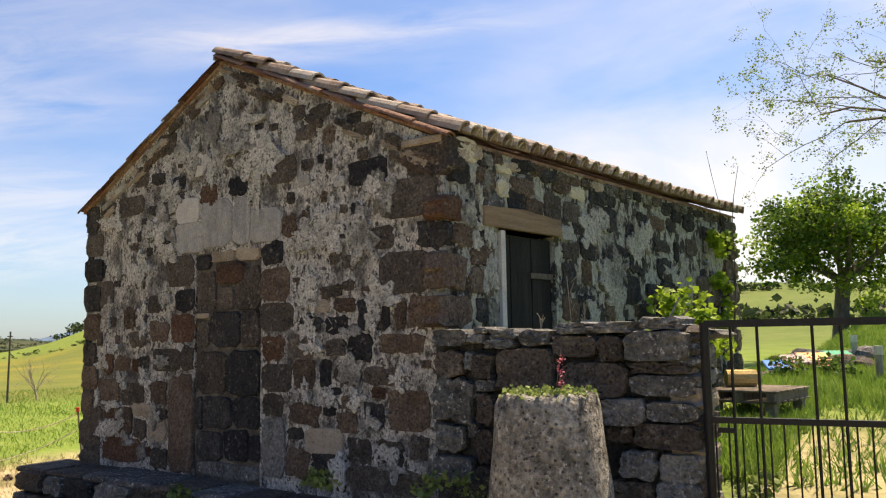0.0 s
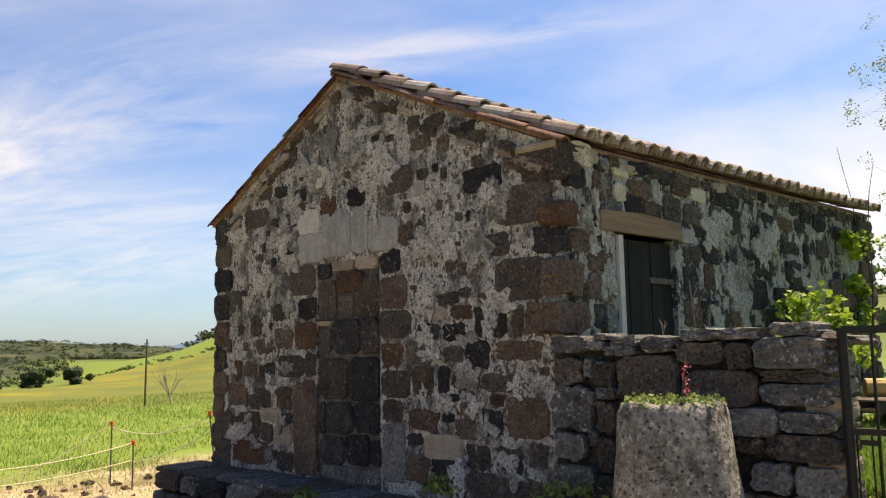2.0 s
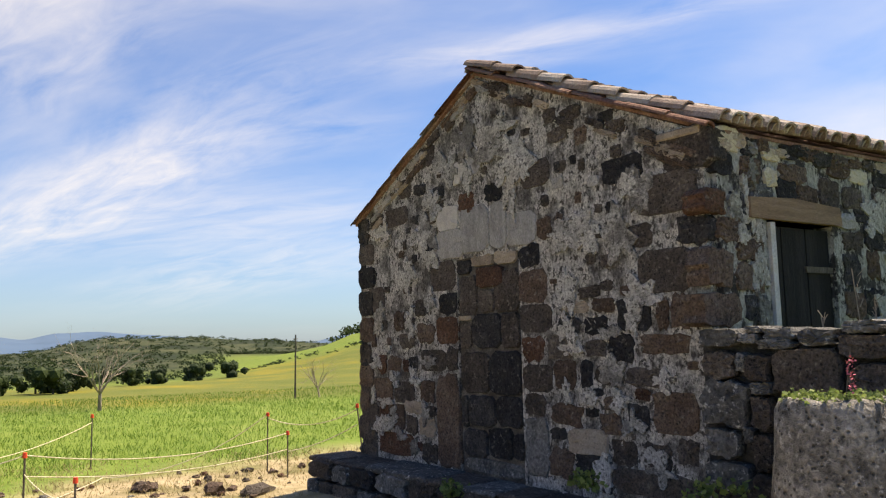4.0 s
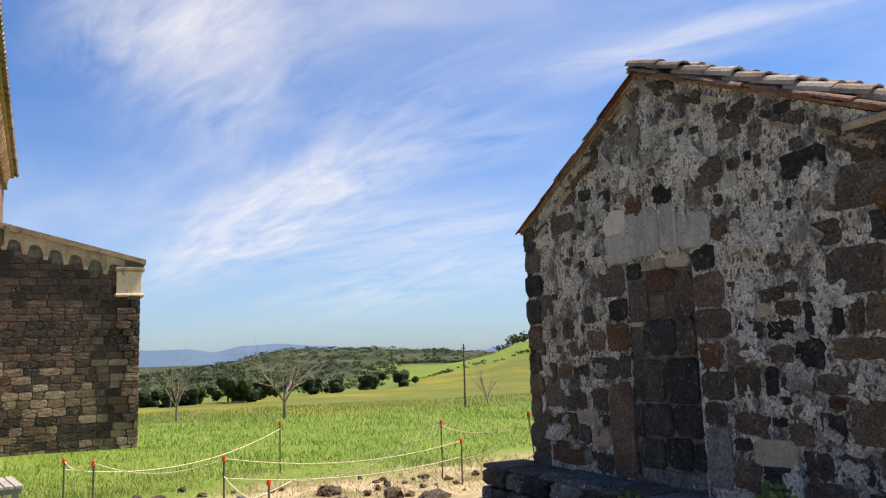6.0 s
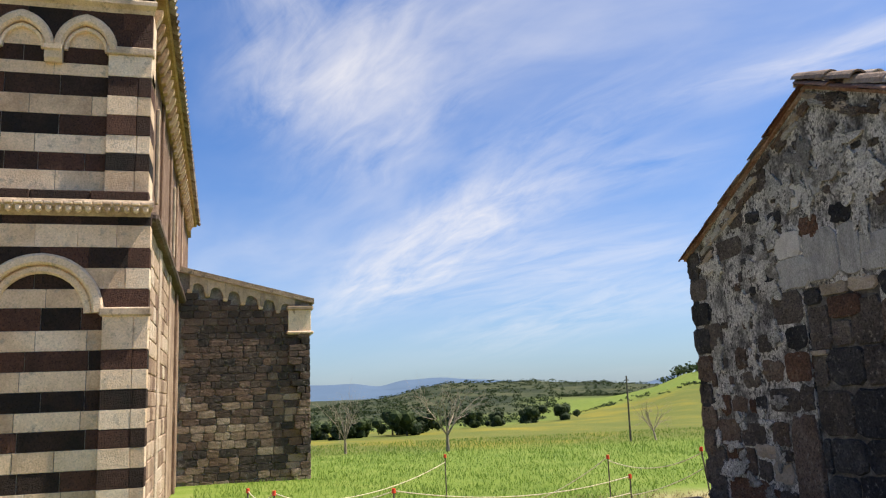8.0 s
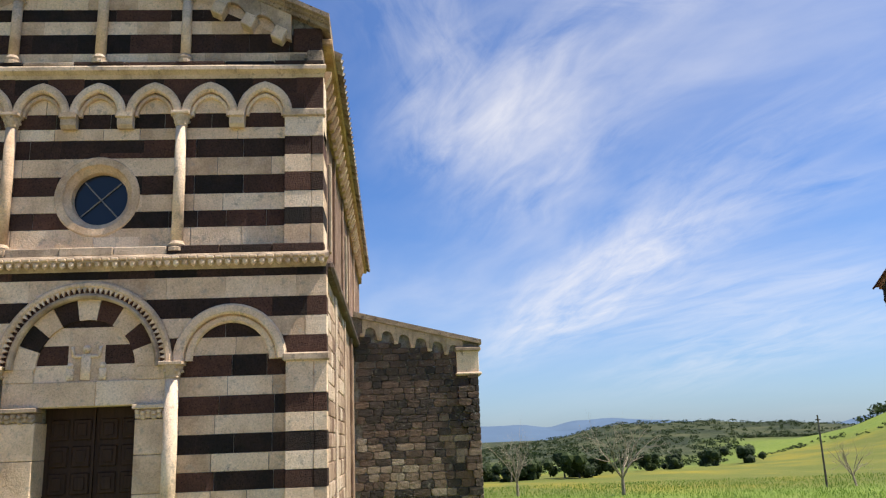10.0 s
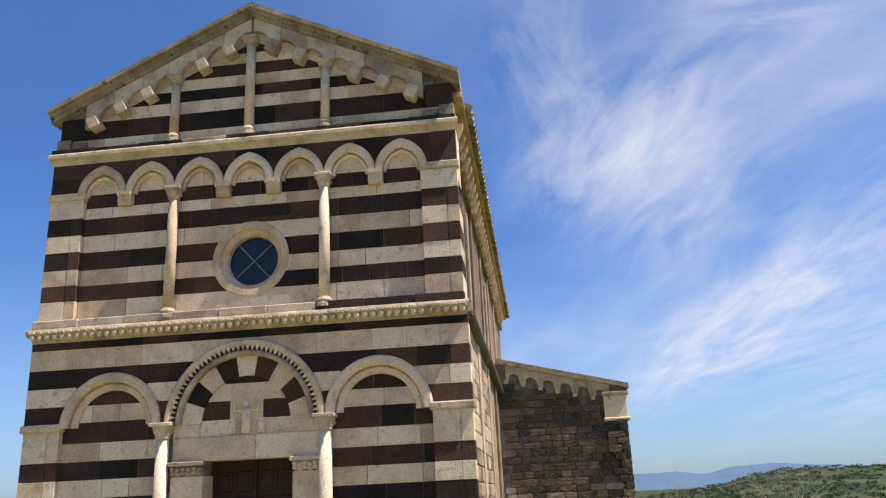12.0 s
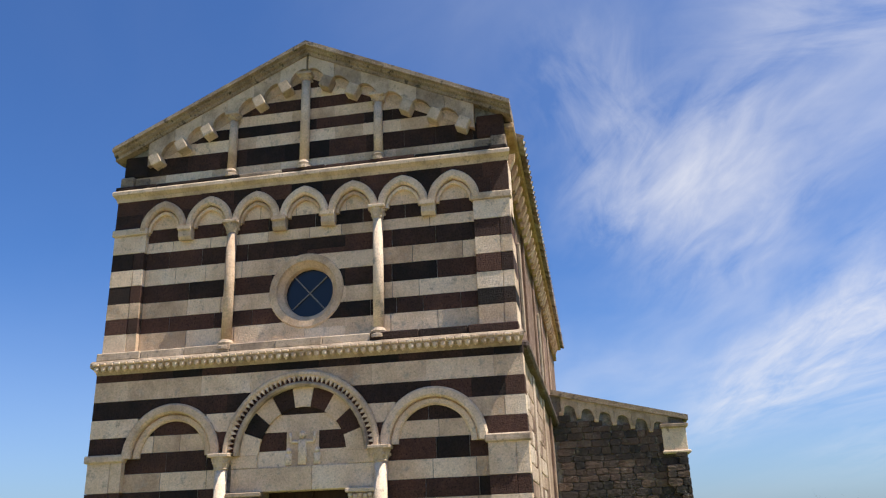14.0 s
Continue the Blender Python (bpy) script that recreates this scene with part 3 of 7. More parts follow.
def make_ground():
    bm = bmesh.new()
    radii = [0.0] + [0.6 * 1.085 ** k for k in range(105)]
    sides = 180
    rings = []
    for r in radii:
        if r == 0:
            rings.append([bm.verts.new((0, 0, 0))])
            continue
        rings.append([])
        for k in range(sides):
            a = 2 * math.pi * k / sides
            x, y = r * math.cos(a), r * math.sin(a)
            near = smooth_step(3, 6, r) * (1 - smooth_step(60, 160, r))
            z = ground_z(x, y) + 0.05 * near * noise.noise(Vector((x * 0.7, y * 0.7, 0)))
            rings[-1].append(bm.verts.new((x, y, z)))
    for k in range(sides):
        bm.faces.new((rings[0][0], rings[1][k], rings[1][(k + 1) % sides]))
    for p, q in zip(rings[1:], rings[2:]):
        for k in range(sides):
            bm.faces.new((p[k], q[k], q[(k + 1) % sides], p[(k + 1) % sides]))
    me = mesh_of(bm, "ground")
    cover = me.color_attributes.new("cover", "FLOAT_COLOR", "POINT")
    for v, c in zip(me.vertices, cover.data):
        x, y = v.co.x, v.co.y
        r = math.hypot(x, y)
        w = noise.noise(Vector((x * 0.35, y * 0.35, 2.0)))
        az = math.degrees(math.atan2(y, x)) % 360
        straw = 1 - smooth_step(-0.6, 0.9, -x - 12.6 + 1.6 * w + 0.12 * abs(y - 3))
        if -30 < y and x < -9:
            straw *= 1 - 0.8 * smooth_step(167, 174, az + 4 * w)
        straw *= 1 - smooth_step(5.2, 6.2, y) * smooth_step(-9.5, -8.5, x)
        straw *= 1 - smooth_step(15, 19, r)
        if x > -4 and y > 5:
            straw = 0.75 * (1 - smooth_step(0.25, 0.65, abs(x + 0.75 + 0.06 * (y - 5)) + 0.3 * w)) * (1 - smooth_step(7.5, 9.5, y))
        far_w = noise.noise(Vector((x * 0.02, y * 0.02, 5.0)))
        bloom = smooth_step(33, 38, r + 1.5 * w + 3 * far_w) * smooth_step(22, 28, -x)
        edge = along(az, ((147, 104), (151, 112), (156, 102), (160, 80), (168, 76), (175, 76)))
        # a green field lies above the flowered one, scrub beyond it
        bloom *= 1 - 0.85 * smooth_step(edge * 0.94, edge * 1.06, r + 3 * far_w) * (1 - smooth_step(220, 260, r))
        scrub = 0.55 * smooth_step(edge, edge + 12, r + 10 * far_w) * smooth_step(156, 160, az) + 0.45 * smooth_step(115, 150, r + 16 * far_w) * smooth_step(154, 159, az) if x < 0 else smooth_step(150, 200, r)
        scrub = max(scrub, smooth_step(190, 230, r + 10 * far_w))
        scrub = max(scrub, 0.85 * smooth_step(240, 300, r) if y > abs(x) * 0.5 else 0)
        if y > abs(x):
            scrub = max(scrub, 0.45 * smooth_step(24, 45, r))
        c.color = (straw, bloom * (1 if x < 0 else 0.3), scrub, 1)
    me.materials.append(ground_material())
    for p in me.polygons:
        p.use_smooth = True
    tagged(new("ground", me), "green meadow with mown straw, yellow-flowered field and scrub hills", "ground", kind="structure")


make_ground()


def mountains():
    # both ranges carry the air's haze as plain surface colour
    m = haze_blue()
    near = ((130, 0.1), (150, 0.2), (162, 0.45), (165, 0.62), (168, 0.4), (171, 0.66), (176, 0.62), (215, 0.4))
    far = ((130, 0.30), (146, 0.42), (148.6, 0.62), (151, 0.2), (157, 0.35), (160, 0.75), (162, 0.90), (165, 1.15), (167.2, 1.06), (169.2, 0.70), (171, 0.94), (173, 0.90), (174.5, 1.0), (180, 0.8), (215, 0.6))
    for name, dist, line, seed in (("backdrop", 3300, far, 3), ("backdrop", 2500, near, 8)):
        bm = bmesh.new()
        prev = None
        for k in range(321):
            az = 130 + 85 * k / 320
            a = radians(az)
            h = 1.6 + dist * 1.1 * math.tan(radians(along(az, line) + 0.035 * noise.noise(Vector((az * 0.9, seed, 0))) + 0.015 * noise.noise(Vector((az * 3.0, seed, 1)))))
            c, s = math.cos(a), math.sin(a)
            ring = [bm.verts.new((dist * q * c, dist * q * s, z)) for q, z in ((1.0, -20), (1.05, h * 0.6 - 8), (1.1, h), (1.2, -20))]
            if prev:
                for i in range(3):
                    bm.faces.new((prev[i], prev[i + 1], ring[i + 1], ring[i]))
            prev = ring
        tagged(part(name, bm, m, None, "", True), "mountain range on the horizon with blue air haze painted in", "mountains", kind="structure")


mountains()

# ---------------------------------------------------------------- the stone hut
GX0, GX1 = -8.52, -3.42          # the gable's two corners, along x
EAVE, APEX, HUT_FLOOR = 3.10, 4.38, 0.05


def gable(x, z, d):
    """A place on the gable: along x, up, and d metres out of the wall."""
    return Vector((x, 5.249 - 0.043 * (x + 5.5) - d, z))


def flank(y, z, d):
    """A place on the hut's long wall: along y, up, and d metres out of it."""
    return Vector((-3.37 + 0.11 * (y - 5.2) + d, y, z))


hut = thing("stone_hut", (-5.9, 8.2, 0), "small old basalt hut with patchy lime plaster and clay tile roof", "building")
RIDGE_X = -6.10
FAR_Y = 11.2


def hut_walls():
    bm = bmesh.new()
    zl = EAVE
    slab_poly(bm, [(GX0, HUT_FLOOR), (-6.52, HUT_FLOOR), (-6.52, 2.46), (-6.52, APEX - 0.22), (GX0, zl + 0.04)], gable, -0.5, 0.0)
    slab_poly(bm, [(-5.54, HUT_FLOOR), (GX1, HUT_FLOOR), (GX1, zl + 0.05), (-5.54, APEX - 0.27)], gable, -0.5, 0.0)
    slab_poly(bm, [(-6.52, 2.46), (-5.54, 2.46), (-5.54, APEX - 0.27), (RIDGE_X, APEX), (-6.52, APEX - 0.22)], gable, -0.5, 0.0)
    part("gable_wall", bm, PLASTER, hut, "blotched grey lime plaster over dark stones")
    bm = bmesh.new()
    slab_poly(bm, [(-6.52, HUT_FLOOR), (-5.54, HUT_FLOOR), (-5.54, 2.46), (-6.52, 2.46)], gable, -0.45, -0.025)
    part("doorway_infill", bm, INFILL_JOINT, hut, "walled-up doorway filled with black stones")
    bm = bmesh.new()
    for a, b, c, d in ((5.24, 5.80, 0.0, EAVE), (5.80, 6.68, 2.50, EAVE), (6.68, FAR_Y, 0.0, EAVE)):
        slab_poly(bm, [(a, c), (b, c), (b, d), (a, d)], flank, -0.48, 0.0)
    part("side_wall", bm, SIDE_PLASTER, hut, "peeling grey-green plaster between black stones")
    bm = bmesh.new()
    for x0, x1, y0, y1 in ((-8.5, -8.05, 5.95, FAR_Y), (-8.05, -3.3, FAR_Y - 0.45, FAR_Y - 0.01)):
        box(bm, (x0, y0, 0), (x1, y1, EAVE))
    slab_poly(bm, [(-8.4, EAVE), (-3.0, EAVE), (RIDGE_X, APEX)], lambda u, z, d: Vector((u, FAR_Y - 0.3 - d, z)), 0.0, 0.25)
    part("rear_wall", bm, SIDE_PLASTER, hut)


hut_walls()
rnd = random.Random(21)
wall_parts = {o.name: o for o in hut.children}


placed = {"gable": [], "side": []}


def gable_stone(x, z, w, h, kind):
    placed["gable"].append((x, z, w, h))
    proud = 0.014 if kind in "sw" else rnd.uniform(0.004, 0.018)
    get = ASHLAR if kind in "sw" or w * h > 0.10 else ROCK
    # stones by the free corners turn round them
    at = gable(x, z, proud - 0.10)
    piece("stone", get(rnd.randrange(60), BASALT[kind]), wall_parts["gable_wall"], at, (w * 1.02, 0.2, h * 1.02), -0.043, rnd.uniform(-0.02, 0.02) if get is ASHLAR else rnd.uniform(-0.08, 0.08))


def infill_stone(x, z, w, h, kind):
    at = gable(x, z, -0.105 + rnd.uniform(0.0, 0.02))
    piece("stone", ASHLAR(rnd.randrange(60), BASALT[kind]), wall_parts["doorway_infill"], at, (w * 1.0, 0.2, h * 1.0), -0.043, rnd.uniform(-0.02, 0.02))


def side_stone(y, z, w, h, kind):
    placed["side"].append((y, z, w, h))
    at = flank(y, z, rnd.uniform(0.008, 0.022) - 0.10)
    get = ASHLAR if w * h > 0.14 else ROCK
    piece("stone", get(rnd.randrange(60), BASALT[kind]), wall_parts["side_wall"], at, (w * 1.02, 0.2, h * 1.02), math.pi / 2 - 0.11, rnd.uniform(-0.05, 0.05))


gable_stone(-7.04, 3.68, 0.36, 0.27, "d")
gable_stone(-7.48, 3.38, 0.29, 0.25, "d")
gable_stone(-7.18, 3.32, 0.25, 0.14, "k")
gable_stone(-6.82, 3.23, 0.26, 0.16, "k")
gable_stone(-6.88, 3.11, 0.36, 0.12, "d")
gable_stone(-6.32, 3.04, 0.29, 0.23, "r")
gable_stone(-5.88, 3.08, 0.30, 0.21, "k")
gable_stone(-8.12, 3.08, 0.31, 0.24, "d")
gable_stone(-7.67, 3.08, 0.50, 0.22, "d")
gable_stone(-7.25, 2.99, 0.20, 0.11, "k")
gable_stone(-7.01, 2.97, 0.29, 0.19, "d")
gable_stone(-7.01, 2.60, 0.29, 0.19, "k")
gable_stone(-8.48, 3.06, 0.15, 0.19, "k")
gable_stone(-8.43, 2.81, 0.20, 0.22, "k")
gable_stone(-8.45, 2.58, 0.14, 0.19, "k")
gable_stone(-5.26, 3.16, 0.39, 0.26, "d")
gable_stone(-4.92, 3.16, 0.14, 0.12, "d")
gable_stone(-5.14, 2.88, 0.11, 0.12, "d")
gable_stone(-5.16, 2.64, 0.19, 0.20, "b")
gable_stone(-6.66, 2.92, 0.41, 0.27, "w")
gable_stone(-6.61, 2.64, 0.50, 0.32, "s")
gable_stone(-6.20, 2.74, 0.49, 0.49, "s")
gable_stone(-5.82, 2.74, 0.26, 0.47, "s")
gable_stone(-5.48, 2.66, 0.43, 0.33, "s")
gable_stone(-6.51, 3.38, 0.22, 0.25, "w")
gable_stone(-6.34, 3.39, 0.17, 0.18, "w")
gable_stone(-6.18, 3.44, 0.19, 0.25, "s")
gable_stone(-6.76, 2.31, 0.47, 0.33, "d")
gable_stone(-6.68, 2.00, 0.34, 0.25, "k")
gable_stone(-7.20, 1.98, 0.25, 0.21, "d")
gable_stone(-7.10, 1.70, 0.39, 0.24, "b")
gable_stone(-6.71, 1.72, 0.40, 0.30, "r")
gable_stone(-8.33, 2.40, 0.44, 0.15, "k")
gable_stone(-8.14, 2.12, 0.37, 0.31, "d")
gable_stone(-8.36, 1.82, 0.31, 0.23, "r")
gable_stone(-7.98, 1.82, 0.17, 0.13, "d")
gable_stone(-7.64, 1.85, 0.22, 0.26, "b")
gable_stone(-7.48, 1.62, 0.35, 0.19, "d")
gable_stone(-8.36, 1.36, 0.32, 0.19, "k")
gable_stone(-8.02, 1.35, 0.19, 0.24, "r")
gable_stone(-7.75, 1.36, 0.30, 0.19, "b")
gable_stone(-7.36, 1.36, 0.20, 0.20, "k")
gable_stone(-6.97, 1.40, 0.48, 0.24, "d")
gable_stone(-6.62, 1.42, 0.21, 0.28, "d")
gable_stone(-8.01, 1.05, 0.43, 0.30, "b")
gable_stone(-7.56, 1.04, 0.44, 0.25, "d")
gable_stone(-8.41, 1.04, 0.23, 0.30, "d")
gable_stone(-7.09, 1.06, 0.30, 0.27, "b")
gable_stone(-8.00, 0.75, 0.22, 0.30, "r")
gable_stone(-7.72, 0.76, 0.35, 0.29, "b")
gable_stone(-8.31, 0.74, 0.40, 0.30, "d")
gable_stone(-7.40, 0.68, 0.25, 0.23, "d")
gable_stone(-7.10, 0.68, 0.34, 0.23, "l")
gable_stone(-7.36, 0.88, 0.41, 0.16, "l")
gable_stone(-7.74, 0.45, 0.78, 0.26, "r")
gable_stone(-8.31, 0.44, 0.36, 0.26, "d")
gable_stone(-7.06, 0.40, 0.32, 0.23, "d")
gable_stone(-7.04, 0.85, 0.24, 0.12, "d")
gable_stone(-5.34, 2.10, 0.40, 0.32, "b")
gable_stone(-5.39, 2.38, 0.32, 0.21, "k")
gable_stone(-5.32, 1.80, 0.45, 0.27, "d")
gable_stone(-5.36, 1.52, 0.35, 0.26, "r")
gable_stone(-5.00, 1.53, 0.36, 0.24, "d")
gable_stone(-5.32, 1.25, 0.41, 0.26, "d")
gable_stone(-4.96, 1.28, 0.29, 0.29, "b")
gable_stone(-5.36, 1.01, 0.32, 0.21, "d")
gable_stone(-5.35, 0.63, 0.32, 0.54, "g")
gable_stone(-6.72, 0.78, 0.41, 0.98, "b")
gable_stone(-8.44, 1.58, 0.11, 0.21, "k")
gable_stone(-7.90, 1.16, 0.19, 0.07, "l")
gable_stone(-3.56, 3.04, 0.45, 0.35, "d")
gable_stone(-3.76, 2.73, 0.58, 0.34, "d")
gable_stone(-4.10, 2.42, 0.40, 0.21, "d")
gable_stone(-3.53, 2.40, 0.34, 0.25, "k")
gable_stone(-3.82, 2.12, 0.54, 0.35, "d")
gable_stone(-4.21, 3.00, 0.46, 0.23, "k")
gable_stone(-4.25, 3.38, 0.24, 0.13, "d")
gable_stone(-4.36, 3.49, 0.19, 0.12, "k")
gable_stone(-4.94, 3.46, 0.27, 0.15, "d")
gable_stone(-4.77, 3.62, 0.28, 0.15, "d")
gable_stone(-5.04, 3.66, 0.19, 0.15, "d")
gable_stone(-4.66, 3.39, 0.17, 0.18, "b")
gable_stone(-5.16, 2.62, 0.20, 0.21, "b")
gable_stone(-4.96, 2.64, 0.09, 0.23, "b")
gable_stone(-5.32, 2.40, 0.19, 0.24, "k")
gable_stone(-4.63, 2.00, 0.28, 0.12, "d")
gable_stone(-4.20, 1.99, 0.19, 0.10, "b")
gable_stone(-4.80, 1.88, 0.36, 0.12, "l")
gable_stone(-4.47, 1.88, 0.27, 0.13, "b")
gable_stone(-5.24, 3.16, 0.35, 0.21, "d")
gable_stone(-4.26, 3.16, 0.13, 0.12, "d")
gable_stone(-4.96, 3.16, 0.09, 0.11, "k")
gable_stone(-5.14, 2.88, 0.09, 0.11, "d")
gable_stone(-4.42, 2.25, 0.13, 0.12, "d")
gable_stone(-4.15, 1.79, 0.36, 0.28, "k")
gable_stone(-3.86, 1.79, 0.14, 0.28, "b")
gable_stone(-3.69, 1.80, 0.20, 0.29, "b")
gable_stone(-4.88, 1.73, 0.31, 0.14, "k")
gable_stone(-4.56, 1.71, 0.31, 0.18, "k")
gable_stone(-4.58, 1.52, 0.27, 0.15, "d")
gable_stone(-4.30, 1.52, 0.31, 0.25, "k")
gable_stone(-3.86, 1.55, 0.52, 0.18, "b")
gable_stone(-4.70, 1.30, 0.16, 0.25, "k")
gable_stone(-4.46, 1.30, 0.30, 0.17, "d")
gable_stone(-4.07, 1.28, 0.42, 0.17, "d")
gable_stone(-4.10, 1.15, 0.18, 0.10, "r")
gable_stone(-3.79, 1.02, 0.44, 0.33, "b")
gable_stone(-4.40, 1.06, 0.22, 0.13, "b")
gable_stone(-4.15, 0.96, 0.26, 0.25, "k")
gable_stone(-4.96, 0.94, 0.43, 0.21, "b")
gable_stone(-4.65, 0.98, 0.16, 0.09, "k")
gable_stone(-4.44, 0.90, 0.25, 0.19, "b")
gable_stone(-5.06, 0.77, 0.22, 0.12, "k")
gable_stone(-4.72, 0.73, 0.47, 0.22, "l")
gable_stone(-5.04, 0.52, 0.32, 0.28, "b")
gable_stone(-4.70, 0.54, 0.36, 0.25, "k")
gable_stone(-4.31, 0.67, 0.31, 0.24, "d")
gable_stone(-3.97, 0.68, 0.30, 0.22, "d")
gable_stone(-3.69, 0.74, 0.22, 0.21, "d")
gable_stone(-4.03, 0.46, 0.89, 0.21, "d")

infill_stone(-6.35, 2.07, 0.30, 0.42, "d")
infill_stone(-6.40, 2.37, 0.23, 0.15, "k")
infill_stone(-6.11, 2.42, 0.36, 0.12, "l")
infill_stone(-5.74, 2.42, 0.35, 0.14, "l")
infill_stone(-5.99, 2.24, 0.42, 0.21, "r")
infill_stone(-6.04, 2.00, 0.23, 0.23, "d")
infill_stone(-5.73, 2.09, 0.40, 0.42, "d")
infill_stone(-6.38, 1.84, 0.23, 0.05, "l")
infill_stone(-6.40, 1.66, 0.20, 0.27, "d")
infill_stone(-6.06, 1.70, 0.47, 0.35, "k")
infill_stone(-5.68, 1.70, 0.27, 0.34, "d")
infill_stone(-6.26, 1.28, 0.47, 0.42, "d")
infill_stone(-5.78, 1.29, 0.49, 0.44, "k")
infill_stone(-6.16, 0.90, 0.43, 0.31, "k")
infill_stone(-5.73, 0.92, 0.40, 0.30, "k")
infill_stone(-6.44, 0.89, 0.11, 0.32, "k")
infill_stone(-6.28, 0.58, 0.39, 0.28, "k")
infill_stone(-5.88, 0.61, 0.37, 0.30, "k")
infill_stone(-5.61, 0.60, 0.16, 0.24, "k")
infill_stone(-5.99, 0.37, 0.94, 0.14, "g")

side_stone(5.38, 3.10, 0.33, 0.20, "c")
side_stone(5.33, 2.90, 0.24, 0.21, "k")
side_stone(5.62, 3.06, 0.17, 0.17, "k")
side_stone(5.64, 2.88, 0.26, 0.22, "b")
side_stone(5.19, 2.60, 0.28, 0.21, "r")
side_stone(5.38, 2.39, 0.33, 0.20, "b")
side_stone(5.65, 2.42, 0.22, 0.15, "k")
side_stone(5.22, 2.11, 0.33, 0.30, "b")
side_stone(5.58, 2.25, 0.34, 0.18, "b")
side_stone(5.57, 2.04, 0.38, 0.23, "b")
side_stone(5.61, 1.80, 0.28, 0.23, "k")
side_stone(5.22, 1.79, 0.48, 0.28, "b")
side_stone(6.08, 2.76, 0.27, 0.23, "k")
side_stone(6.18, 2.90, 0.39, 0.17, "b")
side_stone(6.36, 2.74, 0.30, 0.17, "b")
side_stone(5.91, 3.03, 0.24, 0.11, "c")
side_stone(5.88, 2.84, 0.17, 0.17, "c")
side_stone(5.76, 2.72, 0.33, 0.15, "g")
side_stone(6.15, 3.08, 0.28, 0.15, "k")
side_stone(6.44, 3.08, 0.31, 0.13, "b")
side_stone(6.82, 3.00, 0.34, 0.17, "b")
side_stone(6.66, 2.78, 0.33, 0.27, "d")
side_stone(7.12, 2.96, 0.31, 0.14, "c")
side_stone(6.88, 2.55, 0.30, 0.15, "s")
side_stone(7.13, 2.62, 0.26, 0.13, "k")
side_stone(7.28, 2.45, 0.30, 0.27, "k")
side_stone(7.00, 2.76, 0.36, 0.22, "d")
side_stone(6.96, 2.39, 0.33, 0.18, "d")
side_stone(6.92, 2.14, 0.27, 0.30, "k")
side_stone(7.52, 2.98, 0.37, 0.18, "k")
side_stone(7.79, 2.99, 0.22, 0.20, "k")
side_stone(7.72, 2.76, 0.39, 0.27, "k")
side_stone(8.08, 3.04, 0.16, 0.13, "k")
side_stone(8.64, 3.04, 0.23, 0.11, "k")
side_stone(8.48, 2.83, 0.29, 0.20, "k")
side_stone(8.84, 2.84, 0.49, 0.17, "b")
side_stone(9.11, 3.03, 0.24, 0.16, "k")
side_stone(9.24, 2.85, 0.29, 0.18, "k")
side_stone(8.38, 2.67, 0.61, 0.20, "k")
side_stone(8.94, 2.59, 0.39, 0.16, "k")
side_stone(7.68, 2.37, 0.22, 0.20, "k")
side_stone(7.96, 2.40, 0.33, 0.25, "k")
side_stone(8.33, 2.37, 0.42, 0.30, "k")
side_stone(9.74, 2.94, 0.36, 0.26, "k")
side_stone(7.22, 1.86, 0.31, 0.27, "k")
side_stone(7.62, 2.13, 0.31, 0.24, "d")
side_stone(8.10, 2.05, 0.54, 0.31, "k")
side_stone(6.93, 1.83, 0.32, 0.26, "b")
side_stone(9.79, 2.63, 0.36, 0.22, "d")
side_stone(9.39, 2.98, 0.33, 0.18, "k")
side_stone(10.31, 2.84, 0.34, 0.20, "d")
side_stone(10.26, 2.24, 0.49, 0.31, "k")


def hut_corner():
    """Large corner blocks on the near corner, and small stones along the free corner and the far end."""
    z = 0.15
    r2 = random.Random(8)
    while z < 2.95:
        h = r2.uniform(0.24, 0.38)
        for x in (GX0 + 0.13,):
            w = r2.uniform(0.24, 0.42)
            piece("stone", ASHLAR(r2.randrange(60), BASALT[r2.choice("kddb")]), wall_parts["gable_wall"], gable(x - 0.13 + w / 2 - 0.03, z + h / 2, -0.16), (w, 0.36, h * 0.93), -0.043)
        z += h
    z = 0.3
    while z < 2.9:
        h = r2.uniform(0.22, 0.4)
        w = r2.uniform(0.25, 0.5)
        piece("stone", ASHLAR(r2.randrange(60), BASALT[r2.choice("kdbb")]), wall_parts["side_wall"], flank(FAR_Y + 0.03 - w / 2, z + h / 2, -0.1), (w, 0.3, h * 0.92), math.pi / 2 - 0.11)
        z += h
    # far stretch of the long wall, seen through the vine and from a slant
    for _ in range(46):
        y, z = r2.uniform(8.4, 10.8), r2.uniform(0.4, 2.2)
        piece("stone", ROCK(r2.randrange(60), BASALT[r2.choice("kkddb")]), wall_parts["side_wall"], flank(y, z, -0.065), (r2.uniform(0.18, 0.42), 0.2, r2.uniform(0.15, 0.3)), math.pi / 2 - 0.11, r2.uniform(-0.1, 0.1))
    # rubble levelling course under the roof
    for k in range(52):
        t = r2.random()
        x = RIDGE_X + (GX1 - 0.15 - RIDGE_X) * t if k % 2 else RIDGE_X + (GX0 + 0.2 - RIDGE_X) * t
        top = APEX - (APEX - EAVE) * t
        piece("stone", ROCK(r2.randrange(60), BASALT[r2.choice("dllbds")]), wall_parts["gable_wall"], gable(x, top - r2.uniform(0.05, 0.2), -0.07), (r2.uniform(0.12, 0.34), 0.19, r2.uniform(0.05, 0.11)), -0.043, (-1 if x < RIDGE_X else 1) * 0.45)


hut_corner()


